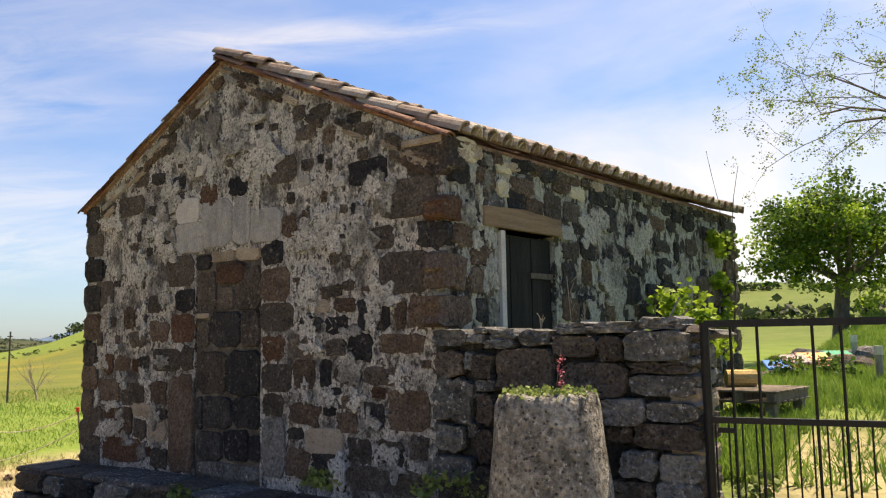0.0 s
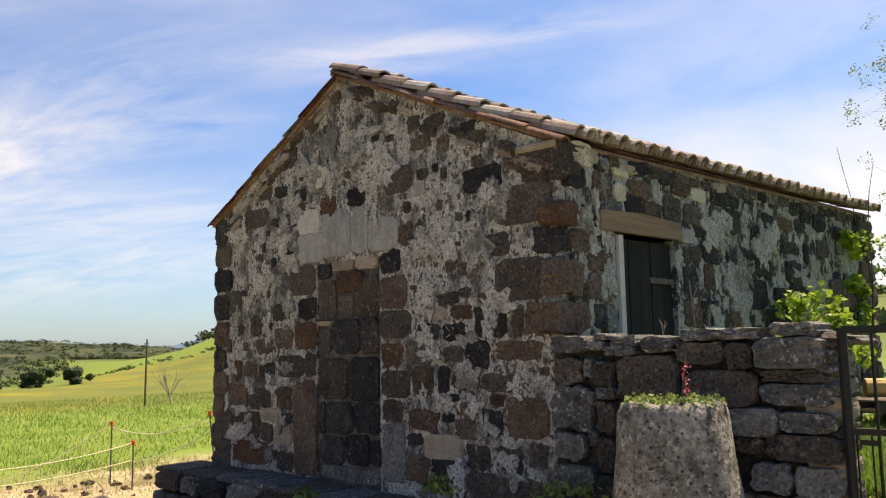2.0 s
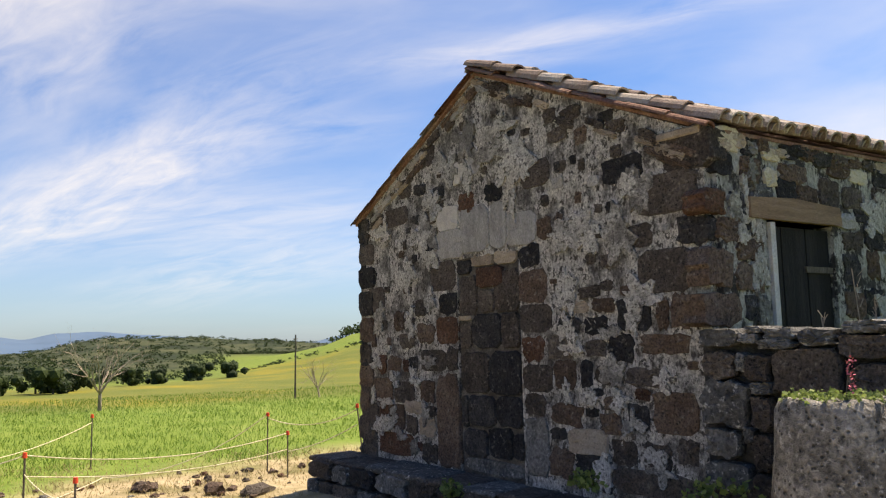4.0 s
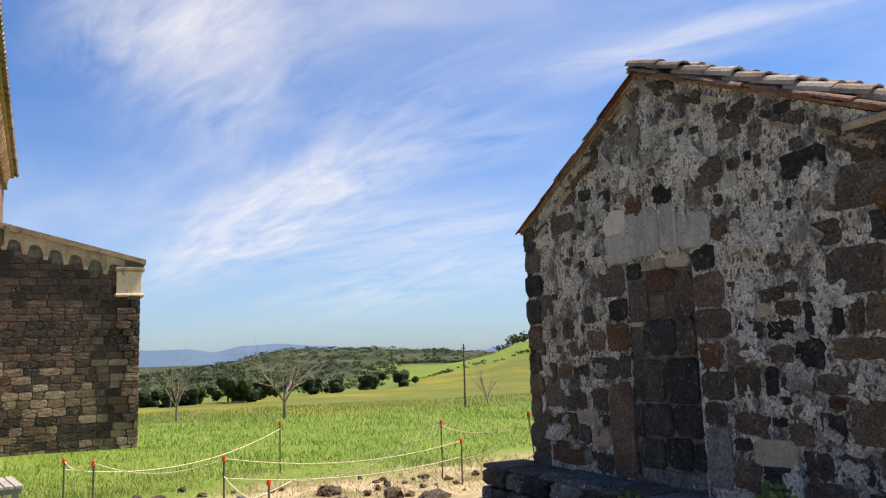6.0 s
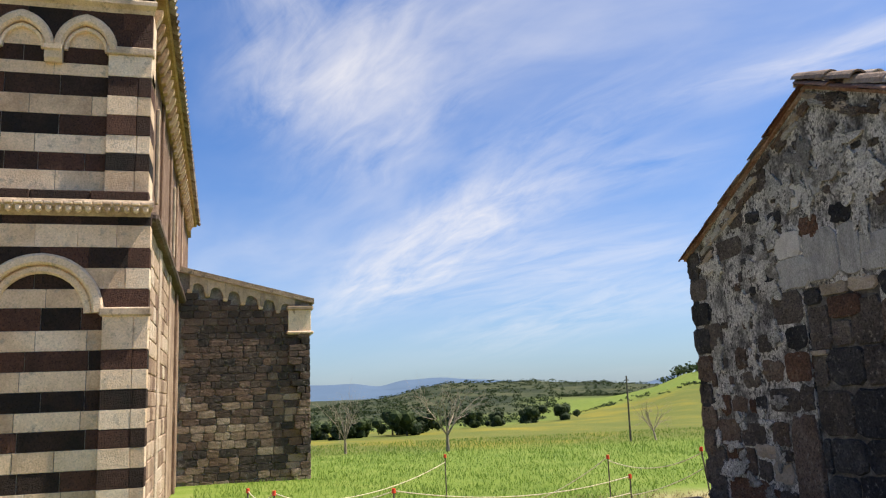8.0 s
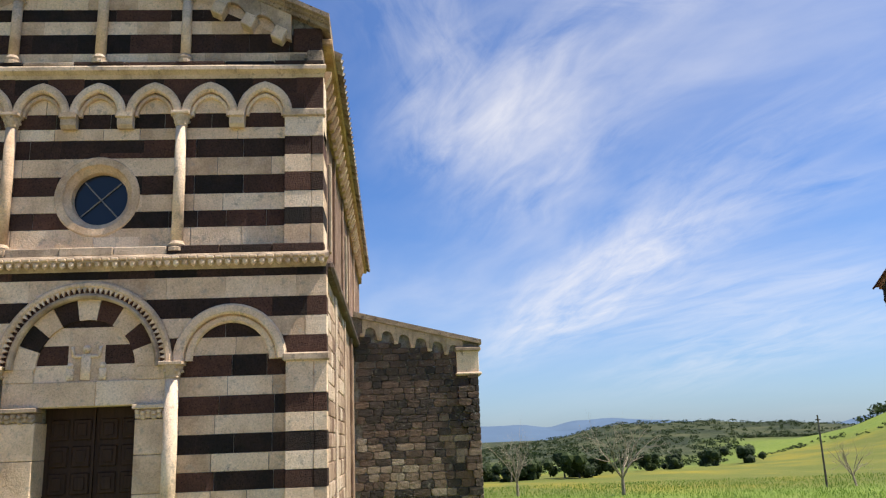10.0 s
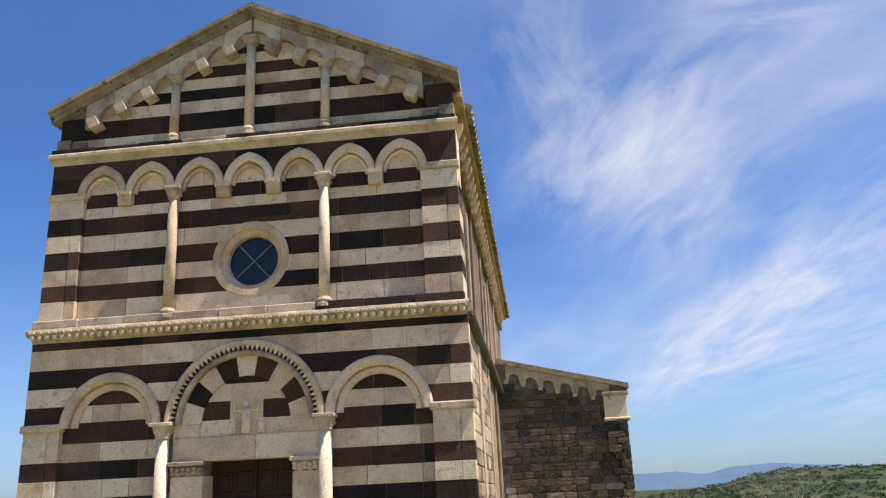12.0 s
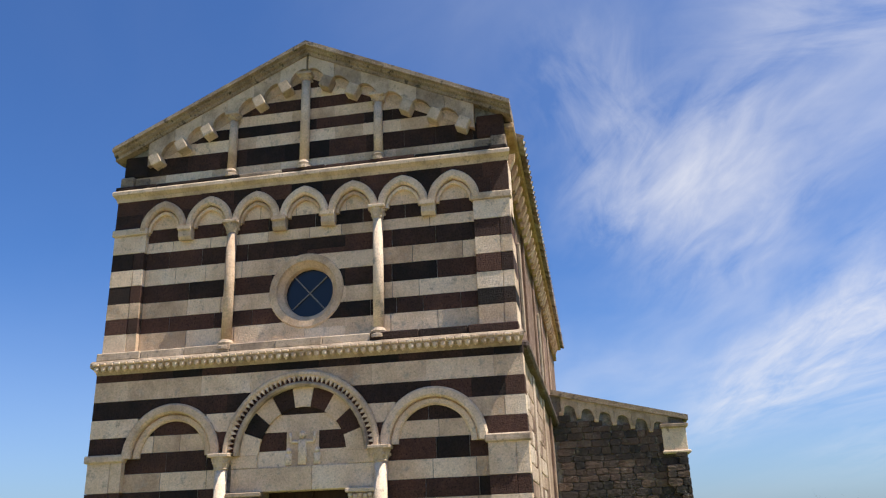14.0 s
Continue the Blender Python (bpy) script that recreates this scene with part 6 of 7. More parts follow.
def nave():
    """The long side that faces the hut, the roof and the short transept."""
    back = -30.0
    y_low, y_up = FY + 3.42, FY + 3.30
    bm = boxed((back, FY - 3.4, -0.8), (FX - 0.65, y_low, 4.25))
    side = part("nave_wall", bm, ROUGH_WARM, church, "rough warm-toned masonry side wall")
    part("clerestory_wall", boxed((back, FY - 3.3, 4.25), (FX - 0.66, y_up, 8.0)), ROUGH_WARM, church, "red-brown upper side wall")
    part("wall_end", boxed((FX - 0.7, y_low - 0.4, -0.8), (FX - 0.09, y_low - 0.004, 4.2)), ROUGH_WARM, church)
    r5 = random.Random(6)
    # side courses, built where the wall is close
    z = -0.3
    while z < 4.1:
        h = r5.uniform(0.2, 0.32)
        x = FX - 0.17
        while x > -17.5:
            w = r5.uniform(0.35, 0.8)
            ob = new("block", ASHLAR(r5.randrange(60), ROUGH_WARM))
            attach(ob, side)
            ob.matrix_basis = Matrix.Translation((x - w / 2, y_low - 0.03, z + h / 2)) @ Matrix.Rotation(math.pi, 4, "Z") @ Matrix.Diagonal((w - 0.01, 0.12, min(h, 4.2 - z) - 0.01, 1))
            x -= w
        z += h
    # quoins of the front corner, cream and dark in turn
    for k in range(16):
        z1, z0 = LOWER[k], LOWER[k + 1]
        part("quoin", boxed((FX - 0.12 - 0.05 * (k % 2), y_low - 0.2, z0 + 0.003), (FX + 0.085, FY + 3.50, z1 - 0.003), 0.006), LAVA if k % 2 == 0 and k < 5 or k % 2 == 1 and k > 5 else CREAM, church)
    for k in range(2, 9):
        z1, z0 = UPPER[k], UPPER[k + 1]
        part("quoin", boxed((FX - 0.6, y_up - 0.2, z0 + 0.003), (FX + 0.07, FY + 3.455, z1 - 0.003), 0.006), LAVA if k in (3, 5, 7) else CREAM, church)
    part("quoin", boxed((FX - 0.6, y_up - 0.2, 6.33), (FX + 0.07, FY + 3.455, 7.4), 0.006), CREAM, church)
    for x0, x1 in ((-14.6, -14.2), (-17.4, -17.0), (-20.3, -19.9)):
        part("pilaster_strip", boxed((x0, y_low, -0.7), (x1, y_low + 0.06, 4.2), 0.01), ROUGH_WARM, church, "flat stone pilaster strip")
    part("side_cornice", boxed((-22.2, y_low - 0.1, 4.22), (FX - 0.1, y_low + 0.17, 4.36), 0.04), LAVA_WALL, church, "dark worn side string course")
    for x0 in (-13.6, -16.4, -19.2, -22.0, -25.0):
        part("pilaster_strip", boxed((x0, y_up, 4.35), (x0 + 0.32, y_up + 0.05, 7.5), 0.01), ROUGH_WARM, church, "flat stone pilaster strip")
    for x0 in (-15.0, -20.6):
        part("slit_window", boxed((x0, y_up - 0.02, 5.3), (x0 + 0.22, y_up + 0.012, 6.9)), PANE, church, "narrow dark slit window")
        part("window_frame", boxed((x0 - 0.12, y_up, 5.2), (x0, y_up + 0.05, 7.0), 0.01), CREAM_OLD, church)
    # eave band with little arches and corbels
    part("eave_band", boxed((back, y_up - 0.05, 7.55), (FX - 0.1, y_up + 0.10, 7.95), 0.01), GOLDEN_LIT, church, "weathered eave band, golden lichen with warm sunlight painted in")
    n = 34
    for k in range(n):
        x = FX - 0.45 - 0.47 * k
        bm = bmesh.new()
        slab_poly(bm, [(0.08, 7.36), (0.16, 7.38), (0.24, 7.55), (0.26, 7.64), (0.08, 7.64)], lambda u, z, d: Vector((x + d, y_up + u, z)), -0.08, 0.08)
        part("corbel", bm, GOLDEN_LIT, church)
    part("eave_cornice", boxed((back, y_up - 0.05, 7.95), (FX - 0.05, y_up + 0.30, 8.08), 0.03), GOLDEN_LIT, church)
    bm = bmesh.new()
    slab_poly(bm, [(-3.66, 8.08), (3.66, 8.08), (0, 9.95)], lambda u, z, d: Vector((d, FY + u, z)), back, FX - 0.6)
    roof = part("nave_roof", bm, TILE, church, "clay tile nave roof")
    vm = mesh_of(tile_mesh(0.24, 0.5, 0.10, 0.88), "roof_tile")
    vm.materials.append(TILE)
    for k in range(70):
        ob = new("roof_tile", vm)
        attach(ob, roof)
        d = Vector((0, -3.66, 1.87)).normalized()
        s = Vector((1, 0, 0))
        ob.matrix_basis = Matrix.Translation((FX - 0.7 - 0.25 * k, FY + 3.74, 8.06)) @ Matrix((s, d, s.cross(d))).transposed().to_4x4()
    # transept arm
    tx, ty0, ty1 = -22.118, -0.95, 2.20

    def slope(y):
        return 5.07 - 0.245 * (y + 0.9)
    bm = bmesh.new()
    slab_poly(bm, [(-1.4, -0.9), (ty1, -0.9), (ty1, slope(ty1) - 0.08), (-1.4, slope(-1.4) - 0.08)], lambda u, z, d: Vector((tx - d, u, z)), -0.012, 5.0)
    tr = part("transept_wall", bm, MORTAR, church, "transept wall of black and rust ashlar courses")
    z = -0.75
    while z < 4.9:
        h = r5.uniform(0.15, 0.22)
        y = ty0 - r5.uniform(0, 0.3)
        while y < ty1 - 0.02:
            w = min(r5.uniform(0.22, 0.5), ty1 - y)
            if z + h < slope(y + w) - 0.42 and y + w > ty0 - 0.1:
                ob = new("block", ASHLAR(r5.randrange(60), r5.choice((LAVA_BLACK, LAVA_BLACK, LAVA_WALL, LAVA_BLACK) if z > 1.7 else (LAVA_WALL, TAN_WALL, TAN_WALL, LAVA_BLACK))))
                attach(ob, tr)
                proud = 0.06 if y > 1.62 and z < 3.3 else 0.0
                ob.matrix_basis = Matrix.Translation((tx - 0.02 + proud, y + w / 2, z + h / 2)) @ Matrix.Rotation(math.pi / 2, 4, "Z") @ Matrix.Diagonal((w - 0.002, 0.16 + proud, h - 0.002, 1))
            y += w
        z += h
    # sloping pale band with blind arches, capping and the corner block
    for k in range(6):
        y0 = -0.95 + 0.46 * k
        c = y0 + 0.23
        xs = [y0 + 0.455 * i / 14 for i in range(15)]
        pts = [(y, slope(y) - 0.52 + (math.sqrt(0.16 ** 2 - (y - c) ** 2) + 0.07 if abs(y - c) < 0.16 else 0)) for y in xs]
        bm = bmesh.new()
        slab_poly(bm, pts + [(y, slope(y) - 0.1) for y in reversed(xs)], lambda u, z, d: Vector((tx + d, u, z)), -0.1, 0.11)
        part("eave_band", bm, CREAM_OLD, church, "pale sloping band with blind arches")
        bm = boxed((tx - 0.05, y0 - 0.06, slope(y0) - 0.60), (tx + 0.11, y0 + 0.06, slope(y0) - 0.49), 0.02)
        part("corbel", bm, CREAM, church)
    bm = bmesh.new()
    slab_poly(bm, [(-1.0, slope(-1.0) - 0.50), (1.85, slope(1.85) - 0.50), (1.85, slope(1.85) - 0.1), (-1.0, slope(-1.0) - 0.1)], lambda u, z, d: Vector((tx + d, u, z)), -0.1, 0.0)
    part("band_ground", bm, CREAM, church)
    bm = bmesh.new()
    slab_poly(bm, [(-1.2, slope(-1.2) - 0.1), (2.32, slope(2.32) - 0.1), (2.32, slope(2.32) + 0.03), (-1.2, slope(-1.2) + 0.05)], lambda u, z, d: Vector((tx + d, u, z)), -5.2, 0.16)
    part("transept_coping", bm, WEATHERED, church, "pale sloping coping stones")
    part("corner_block", boxed((tx - 0.6, 1.62, 3.42), (tx + 0.10, 2.23, 4.02), 0.01), CREAM, church)
    part("corner_moulding", boxed((tx - 0.65, 1.58, 4.00), (tx + 0.16, 2.30, 4.12), 0.03), CREAM_OLD, church)
    part("corner_moulding", boxed((tx - 0.65, 1.58, 3.34), (tx + 0.16, 2.30, 3.43), 0.03), CREAM_OLD, church)


nave()

# ---------------------------------------------------------------- the meadow and its things
def meadow():
    r6 = random.Random(50)
    for name, mat, n, near, label in (("meadow_grass", GRASS, 60000, 12.5, "lush green meadow grass with seed heads"), ("dry_grass", STRAW, 16000, 7.5, "cut straw and dry grass tufts")):
        verts, faces = [], []
        for _ in range(n):
            u = r6.random()
            r = near + (46 - near) * u ** 1.3 if mat is GRASS else near + 7.5 * u
            a = radians(r6.uniform(128, 184))
            x, y = r * math.cos(a), r * math.sin(a)
            if mat is GRASS and x > -13.0 + 0.8 * math.sin(y * 1.3) or (x < -11 and y < -0.7) or (x < -21.9 and y < 2.4):
                continue
            if mat is STRAW and y > 4.7 and x > -9.2:
                continue
            z = ground_z(x, y)
            h = r6.uniform(0.03, 0.09) * (1 if mat is GRASS else 0.7) * (1 + r / 60)
            w = r6.uniform(0.004, 0.009) * (1 + r / 35)
            t = r6.uniform(0, math.pi)
            lx, ly = r6.gauss(0, 0.05), r6.gauss(0, 0.05)
            i = len(verts)
            verts += [(x - w * math.cos(t), y - w * math.sin(t), z - 0.03), (x + w * math.cos(t), y + w * math.sin(t), z - 0.03), (x + lx, y + ly, z + h)]
            faces.append((i, i + 1, i + 2))
        me = bpy.data.meshes.new(name)
        me.from_pydata(verts, [], faces)
        me.materials.append(mat)
        tagged(new(name, me), label, "grass", kind="stuff")
    # yard behind the gate
    verts, faces = [], []
    for _ in range(70000):
        x, y = r6.uniform(-3.0, 1.2), 5.6 + 22 * r6.random() ** 1.4
        x -= 0.12 * (y - 5.6)
        if -2.9 < x < -2.3 and y < 11.4 or (y < 9.5 and abs(x + 0.75 + 0.06 * (y - 5)) < 0.42 and r6.random() < 0.85):
            continue
        z = ground_z(x, y)
        h, w, t = r6.uniform(0.04, 0.15), r6.uniform(0.006, 0.014), r6.uniform(0, 3.14)
        i = len(verts)
        verts += [(x - w * math.cos(t), y - w * math.sin(t), z - 0.02), (x + w * math.cos(t), y + w * math.sin(t), z - 0.02), (x + r6.gauss(0, 0.06), y + r6.gauss(0, 0.06), z + h)]
        faces.append((i, i + 1, i + 2))
    me = bpy.data.meshes.new("yard_grass")
    me.from_pydata(verts, [], faces)
    me.materials.append(GRASS)
    tagged(new("yard_grass", me), "uneven green yard grass and weeds", "grass", kind="stuff")


meadow()


def polar(az, r):
    x, y = r * math.cos(radians(az)), r * math.sin(radians(az))
    return Vector((x, y, ground_z(x, y)))


def bush(az, r, size, tall, seed):
    r7 = random.Random(seed)
    p = polar(az, r)
    b = thing("bush", p, "dense dark evergreen bush at the field's edge", "bush", "bushes along the field edge")
    lumps = [(p + Vector((r7.gauss(0, size * 0.36), r7.gauss(0, size * 0.36), tall * r7.uniform(0.05, 0.62))), size * r7.uniform(0.25, 0.42)) for _ in range(16)]
    bm = bmesh.new()
    leaf_cloud(bm, lumps, 2600, size * 0.085, r7, 0.8)
    for c, q in lumps:
        bmesh.ops.create_icosphere(bm, subdivisions=1, radius=q * 0.9, matrix=Matrix.Translation(c))
    part("crown", bm, LEAF_OLIVE, b)
    part("trunk", bar(bmesh.new(), p - Vector((0, 0, 0.2)), p + Vector((0, 0, tall * 0.4)), size * 0.05, 6), BARK, b)


for k, (az, r, s, t) in enumerate(((173.4, 42, 0.75, 1.3), (172.3, 40, 0.55, 0.9), (171.3, 42, 0.95, 1.5), (170.6, 43, 0.8, 1.2), (168.4, 44, 1.0, 1.85), (167.4, 42, 1.1, 1.6), (166.3, 45, 0.9, 1.5), (162.6, 52, 0.75, 1.4), (161.2, 54, 0.75, 1.5), (158.6, 60, 1.15, 1.75), (156.4, 61, 1.05, 1.4), (164.2, 70, 0.9, 1.3))):
    bush(az, r * 1.4, s * 1.4, t * 1.4, 100 + k)


def dead_tree(at, height, seed, label, spread=0.6, lean=0.0):
    r7 = random.Random(seed)
    t = thing("bare_tree", at, label, "tree")
    bm = bmesh.new()
    tips = []
    p = Vector(at) - Vector((0, 0, 0.1))
    fork = p + Vector((lean * height * 0.3, 0, height * 0.28))
    bar(bm, p, fork, height * 0.03, 7, height * 0.024)
    part("trunk", bm, PALE_BARK, t)
    bm = bmesh.new()
    for k in range(9):
        a = 2 * math.pi * k / 9 + r7.uniform(-0.3, 0.3)
        limbs(bm, fork, (spread * math.cos(a) + lean, spread * math.sin(a), 1.0), height * 0.55, height * 0.013, 3, r7, tips, 0.5, 0.16, 0.05, 4)
    part("branching", bm, PALE_BARK, t)


dead_tree(polar(164.7, 33), 2.55, 5, "bare grey branching tree in the meadow", 0.75)
dead_tree(polar(171.8, 35), 2.1, 9, "thin bare pale tree near the church", 0.35)
dead_tree(polar(150.4, 35), 1.5, 12, "small leaning bare tree beside the pole", 0.4, -0.35)


def utility_pole():
    p = polar(152.1, 35)
    u = thing("wooden_pole", p, "thin weathered wooden pole standing in the meadow", "pole")
    part("shaft", bar(bmesh.new(), p - Vector((0, 0, 0.3)), p + Vector((0.05, 0, 2.68)), 0.045, 8, 0.032), BARK, u)
    part("crosspiece", boxed(p + Vector((0.0, -0.10, 2.48)), p + Vector((0.06, 0.10, 2.52))), BARK, u)


utility_pole()

# rope fence round the dig: stakes with red caps
STAKES = []


def stake(az, el, r, tall=0.95, lean=0.0):
    x, y = r * math.cos(radians(az)), r * math.sin(radians(az))
    top = Vector((x, y, 1.6 + r * math.tan(radians(el))))
    foot = Vector((x + lean, y + lean * 0.4, ground_z(x, y) - 0.05))
    s = thing("stake", foot, "thin iron stake with a red plastic cap", "stake", "rope fence stakes")
    part("rod", bar(bmesh.new(), foot, top, 0.011, 6), BARK, s)
    bm = bmesh.new()
    bmesh.ops.create_cone(bm, cap_ends=True, segments=10, radius1=0.026, radius2=0.021, depth=0.055, matrix=Matrix.Translation(top))
    part("cap", bm, RED, s, "red cap")
    STAKES.append(top)
    return top


def rope(a, b, sag, k=0.0):
    n = 18
    cu = bpy.data.curves.new("rope", "CURVE")
    cu.dimensions, cu.bevel_depth, cu.bevel_resolution = "3D", 0.0065, 1
    sp = cu.splines.new("POLY")
    sp.points.add(n)
    for i in range(n + 1):
        t = i / n
        p = a.lerp(b, t) - Vector((0, 0, sag * 4 * t * (1 - t) + k))
        p.z = max(p.z, ground_z(p.x, p.y) + 0.02)
        sp.points[i].co = (*p, 1)
    cu.materials.append(ROPE)
    ob = new("rope", cu)
    tagged(ob, "cream rope sagging between the stakes", "rope", "rope fence")


s1 = stake(178.91, -5.86, 10.9)
s2 = stake(177.24, -6.13, 10.2)
s3 = stake(169.18, -6.42, 9.8)
s4 = stake(165.28, -4.26, 14.0)
s5 = stake(154.17, -4.68, 12.2)
s6 = stake(148.06, -4.30, 11.2, 0.95, 0.12)
s7 = stake(152.84, -5.98, 11.4)
s8 = stake(166.32, -8.17, 8.6)
rope(s2, s3, 0.14)
rope(s1, s2, 0.1)
low_a, low_b = polar(164.6, 12.4) + Vector((0, 0, 0.06)), polar(170.5, 9.9) + Vector((0, 0, 0.05))
rope(low_a, s5, 0.22)
rope(low_b, low_a, 0.03)
rope(s5, s6, 0.15, 0.05)
rope(s3, s7, 0.16)
rope(s3, s7, 0.12, 0.22)
rope(s4, s1, 0.25, 0.1)
rope(s7, s6, 0.05, 0.25)
rope(s8, s3, 0.08, 0.2)


def dig_stones():
    r7 = random.Random(61)
    for k in range(70):
        az, r = r7.uniform(150, 176), r7.uniform(9.6, 12.6)
        p = polar(az, r)
        s = r7.uniform(0.04, 0.12) if k > 3 else r7.uniform(0.14, 0.22)
        if k == 0:
            p, s = polar(162.2, 11.2), 0.26
        if k == 1:
            p, s = polar(155.0, 10.2), 0.34
        bm = bmesh.new()
        bmesh.ops.create_icosphere(bm, subdivisions=2, radius=1.0)
        q = Vector((r7.uniform(0, 50), 0, 0))
        for v in bm.verts:
            v.co *= 1 + 0.7 * noise.noise(v.co * 1.5 + q)
        flat = 0.45 if k == 1 else r7.uniform(0.45, 0.9)
        bmesh.ops.transform(bm, matrix=Matrix.Translation(p + Vector((0, 0, s * flat * 0.25))) @ Matrix.Rotation(r7.uniform(0, 6), 4, "Z") @ Matrix.Diagonal((s * 0.62, s * 0.5, s * flat * 0.6, 1)), verts=bm.verts)
        tagged(part("loose_stone", bm, BASALT[r7.choice("dbgbr")], None, "", False), "loose basalt stone lying in the straw", "stone", "stones of the dig")


dig_stones()


def wooden_bench(at, turn):
    b = thing("wooden_bench", at, "small weathered grey plank bench by the church wall", "bench")
    m = Matrix.Translation(at) @ Matrix.Rotation(turn, 4, "Z") @ Matrix.Diagonal((0.85, 0.85, 1.0, 1))

    def put(name, lo, hi):
        bm = boxed(lo, hi, 0.006)
        bmesh.ops.transform(bm, matrix=m, verts=bm.verts)
        part(name, bm, GREY_WOOD, b)
    for k in range(4):
        put("plank", (-0.6, -0.24 + 0.125 * k, 0.41), (0.6, -0.24 + 0.125 * k + 0.11, 0.45))
    for sx in (-0.5, 0.5):
        put("crosspiece", (sx - 0.05, -0.22, 0.35), (sx + 0.05, 0.24, 0.41))
        for sy in (-0.17, 0.15):
            put("leg", (sx - 0.04, sy - 0.04, -0.05), (sx + 0.04, sy + 0.04, 0.36))


wooden_bench(Vector((-11.6, -0.50, ground_z(-11.6, -0.50))), 0.15)


# ---------------------------------------------------------------- the yard behind the gate
def pallet_table():
    at = Vector((-1.98, 8.9, ground_z(-1.98, 8.9)))
    t = thing("pallet_table", at, "low weathered pallet table in the yard", "table")
    at = at + Vector((0, 0, -0.02))
    m = Matrix.Translation(at) @ Matrix.Rotation(-0.15, 4, "Z")

    def put(name, lo, hi):
        bm = boxed(lo, hi, 0.005)
        bmesh.ops.transform(bm, matrix=m, verts=bm.verts)
        part(name, bm, PALLET_WOOD, t)
    for k in range(6):
        put("plank", (-0.37, -0.5 + 0.165 * k, 0.27), (0.37, -0.5 + 0.165 * k + 0.13, 0.295))
        put("plank", (-0.37, -0.5 + 0.165 * k, 0.17), (0.37, -0.5 + 0.165 * k + 0.13, 0.19))
    for x in (-0.31, 0.0, 0.31):
        put("runner", (x - 0.04, -0.5, 0.19), (x + 0.04, 0.48, 0.27))
    for x in (-0.28, 0.28):
        for y in (-0.4, 0.38):
            put("leg", (x - 0.05, y - 0.05, -0.03), (x + 0.05, y + 0.05, 0.17))
    log = thing("log_end", at + Vector((-0.2, 0.1, 0.295)), "pale sawn log lying on the pallet table", "log")
    part("log", bar(bmesh.new(), at + Vector((-0.32, 0.0, 0.385)), at + Vector((-0.05, 0.15, 0.385)), 0.09, 12), YELLOW, log)


pallet_table()


def yard_boards():
    for az, r, w, mat, name in ((101.2, 14.6, 0.42, BLUE, "blue"), (100.2, 15.0, 0.42, GREY_WOOD, "pale grey"), (99.0, 15.4, 0.5, YELLOW, "ochre"), (97.7, 15.9, 0.5, GREEN, "green")):
        x, y = r * math.cos(radians(az)), r * math.sin(radians(az))
        z = ground_z(x, y) + 0.16
        bm = boxed((-w / 2, -0.5, -0.02), (w / 2, 0.5, 0.02), 0.008)
        bmesh.ops.transform(bm, matrix=Matrix.Translation((x, y, z)) @ Matrix.Rotation(0.3, 4, "Z") @ Matrix.Rotation(0.10, 4, "X"), verts=bm.verts)
        tagged(part("painted_board", bm, mat), name + " painted board lying on the garden stones", "board", "boards on the garden bed")
    r7 = random.Random(90)
    for k in range(22):
        az, r = r7.uniform(95.8, 103.3), r7.uniform(15.0, 17.2)
        x, y = r * math.cos(radians(az)), r * math.sin(radians(az))
        z = ground_z(x, y)
        s = r7.uniform(0.25, 0.5)
        bm = bmesh.new()
        bmesh.ops.create_icosphere(bm, subdivisions=2, radius=1.0)
        for v in bm.verts:
            v.co *= 1 + 0.3 * noise.noise(v.co * 1.4 + Vector((k, 0, 0)))
        bmesh.ops.transform(bm, matrix=Matrix.Translation((x, y, z + s * 0.15)) @ Matrix.Diagonal((s * 0.7, s * 0.6, s * 0.4, 1)), verts=bm.verts)
        tagged(part("edging_stone", bm, BASALT[r7.choice("kdbg")]), "dark basalt edging stone round the garden bed", "stone", "garden edging stones")
    for x, y in ((-1.90, 16.2), (-1.22, 13.0)):
        p = Vector((x, y, ground_z(x, y)))
        b = thing("bollard_light", p, "short pale bollard garden light", "lamp")
        part("post", bar(bmesh.new(), p - Vector((0, 0, 0.05)), p + Vector((0, 0, 0.35)), 0.05, 12), GREY_WOOD, b)
        part("head", bar(bmesh.new(), p + Vector((0, 0, 0.35)), p + Vector((0, 0, 0.48)), 0.06, 12), BASALT["w"], b)
    bm = bmesh.new()
    p = Vector((-2.15, 13.2, ground_z(-2.15, 13.2)))
    f = thing("flower_clump", p, "clump of reddish pink flowers in the garden bed", "plant")
    leaf_cloud(bm, [(p + Vector((r7.gauss(0, 0.2), r7.gauss(0, 0.2), 0.25)), 0.16) for _ in range(6)], 120, 0.035, r7)
    part("blossom", bm, PINK, f)
    bm = bmesh.new()
    leaf_cloud(bm, [(p + Vector((r7.gauss(0, 0.3), r7.gauss(0, 0.25), 0.14)), 0.2) for _ in range(6)], 420, 0.07, r7)
    part("foliage", bm, LEAF, f)


yard_boards()


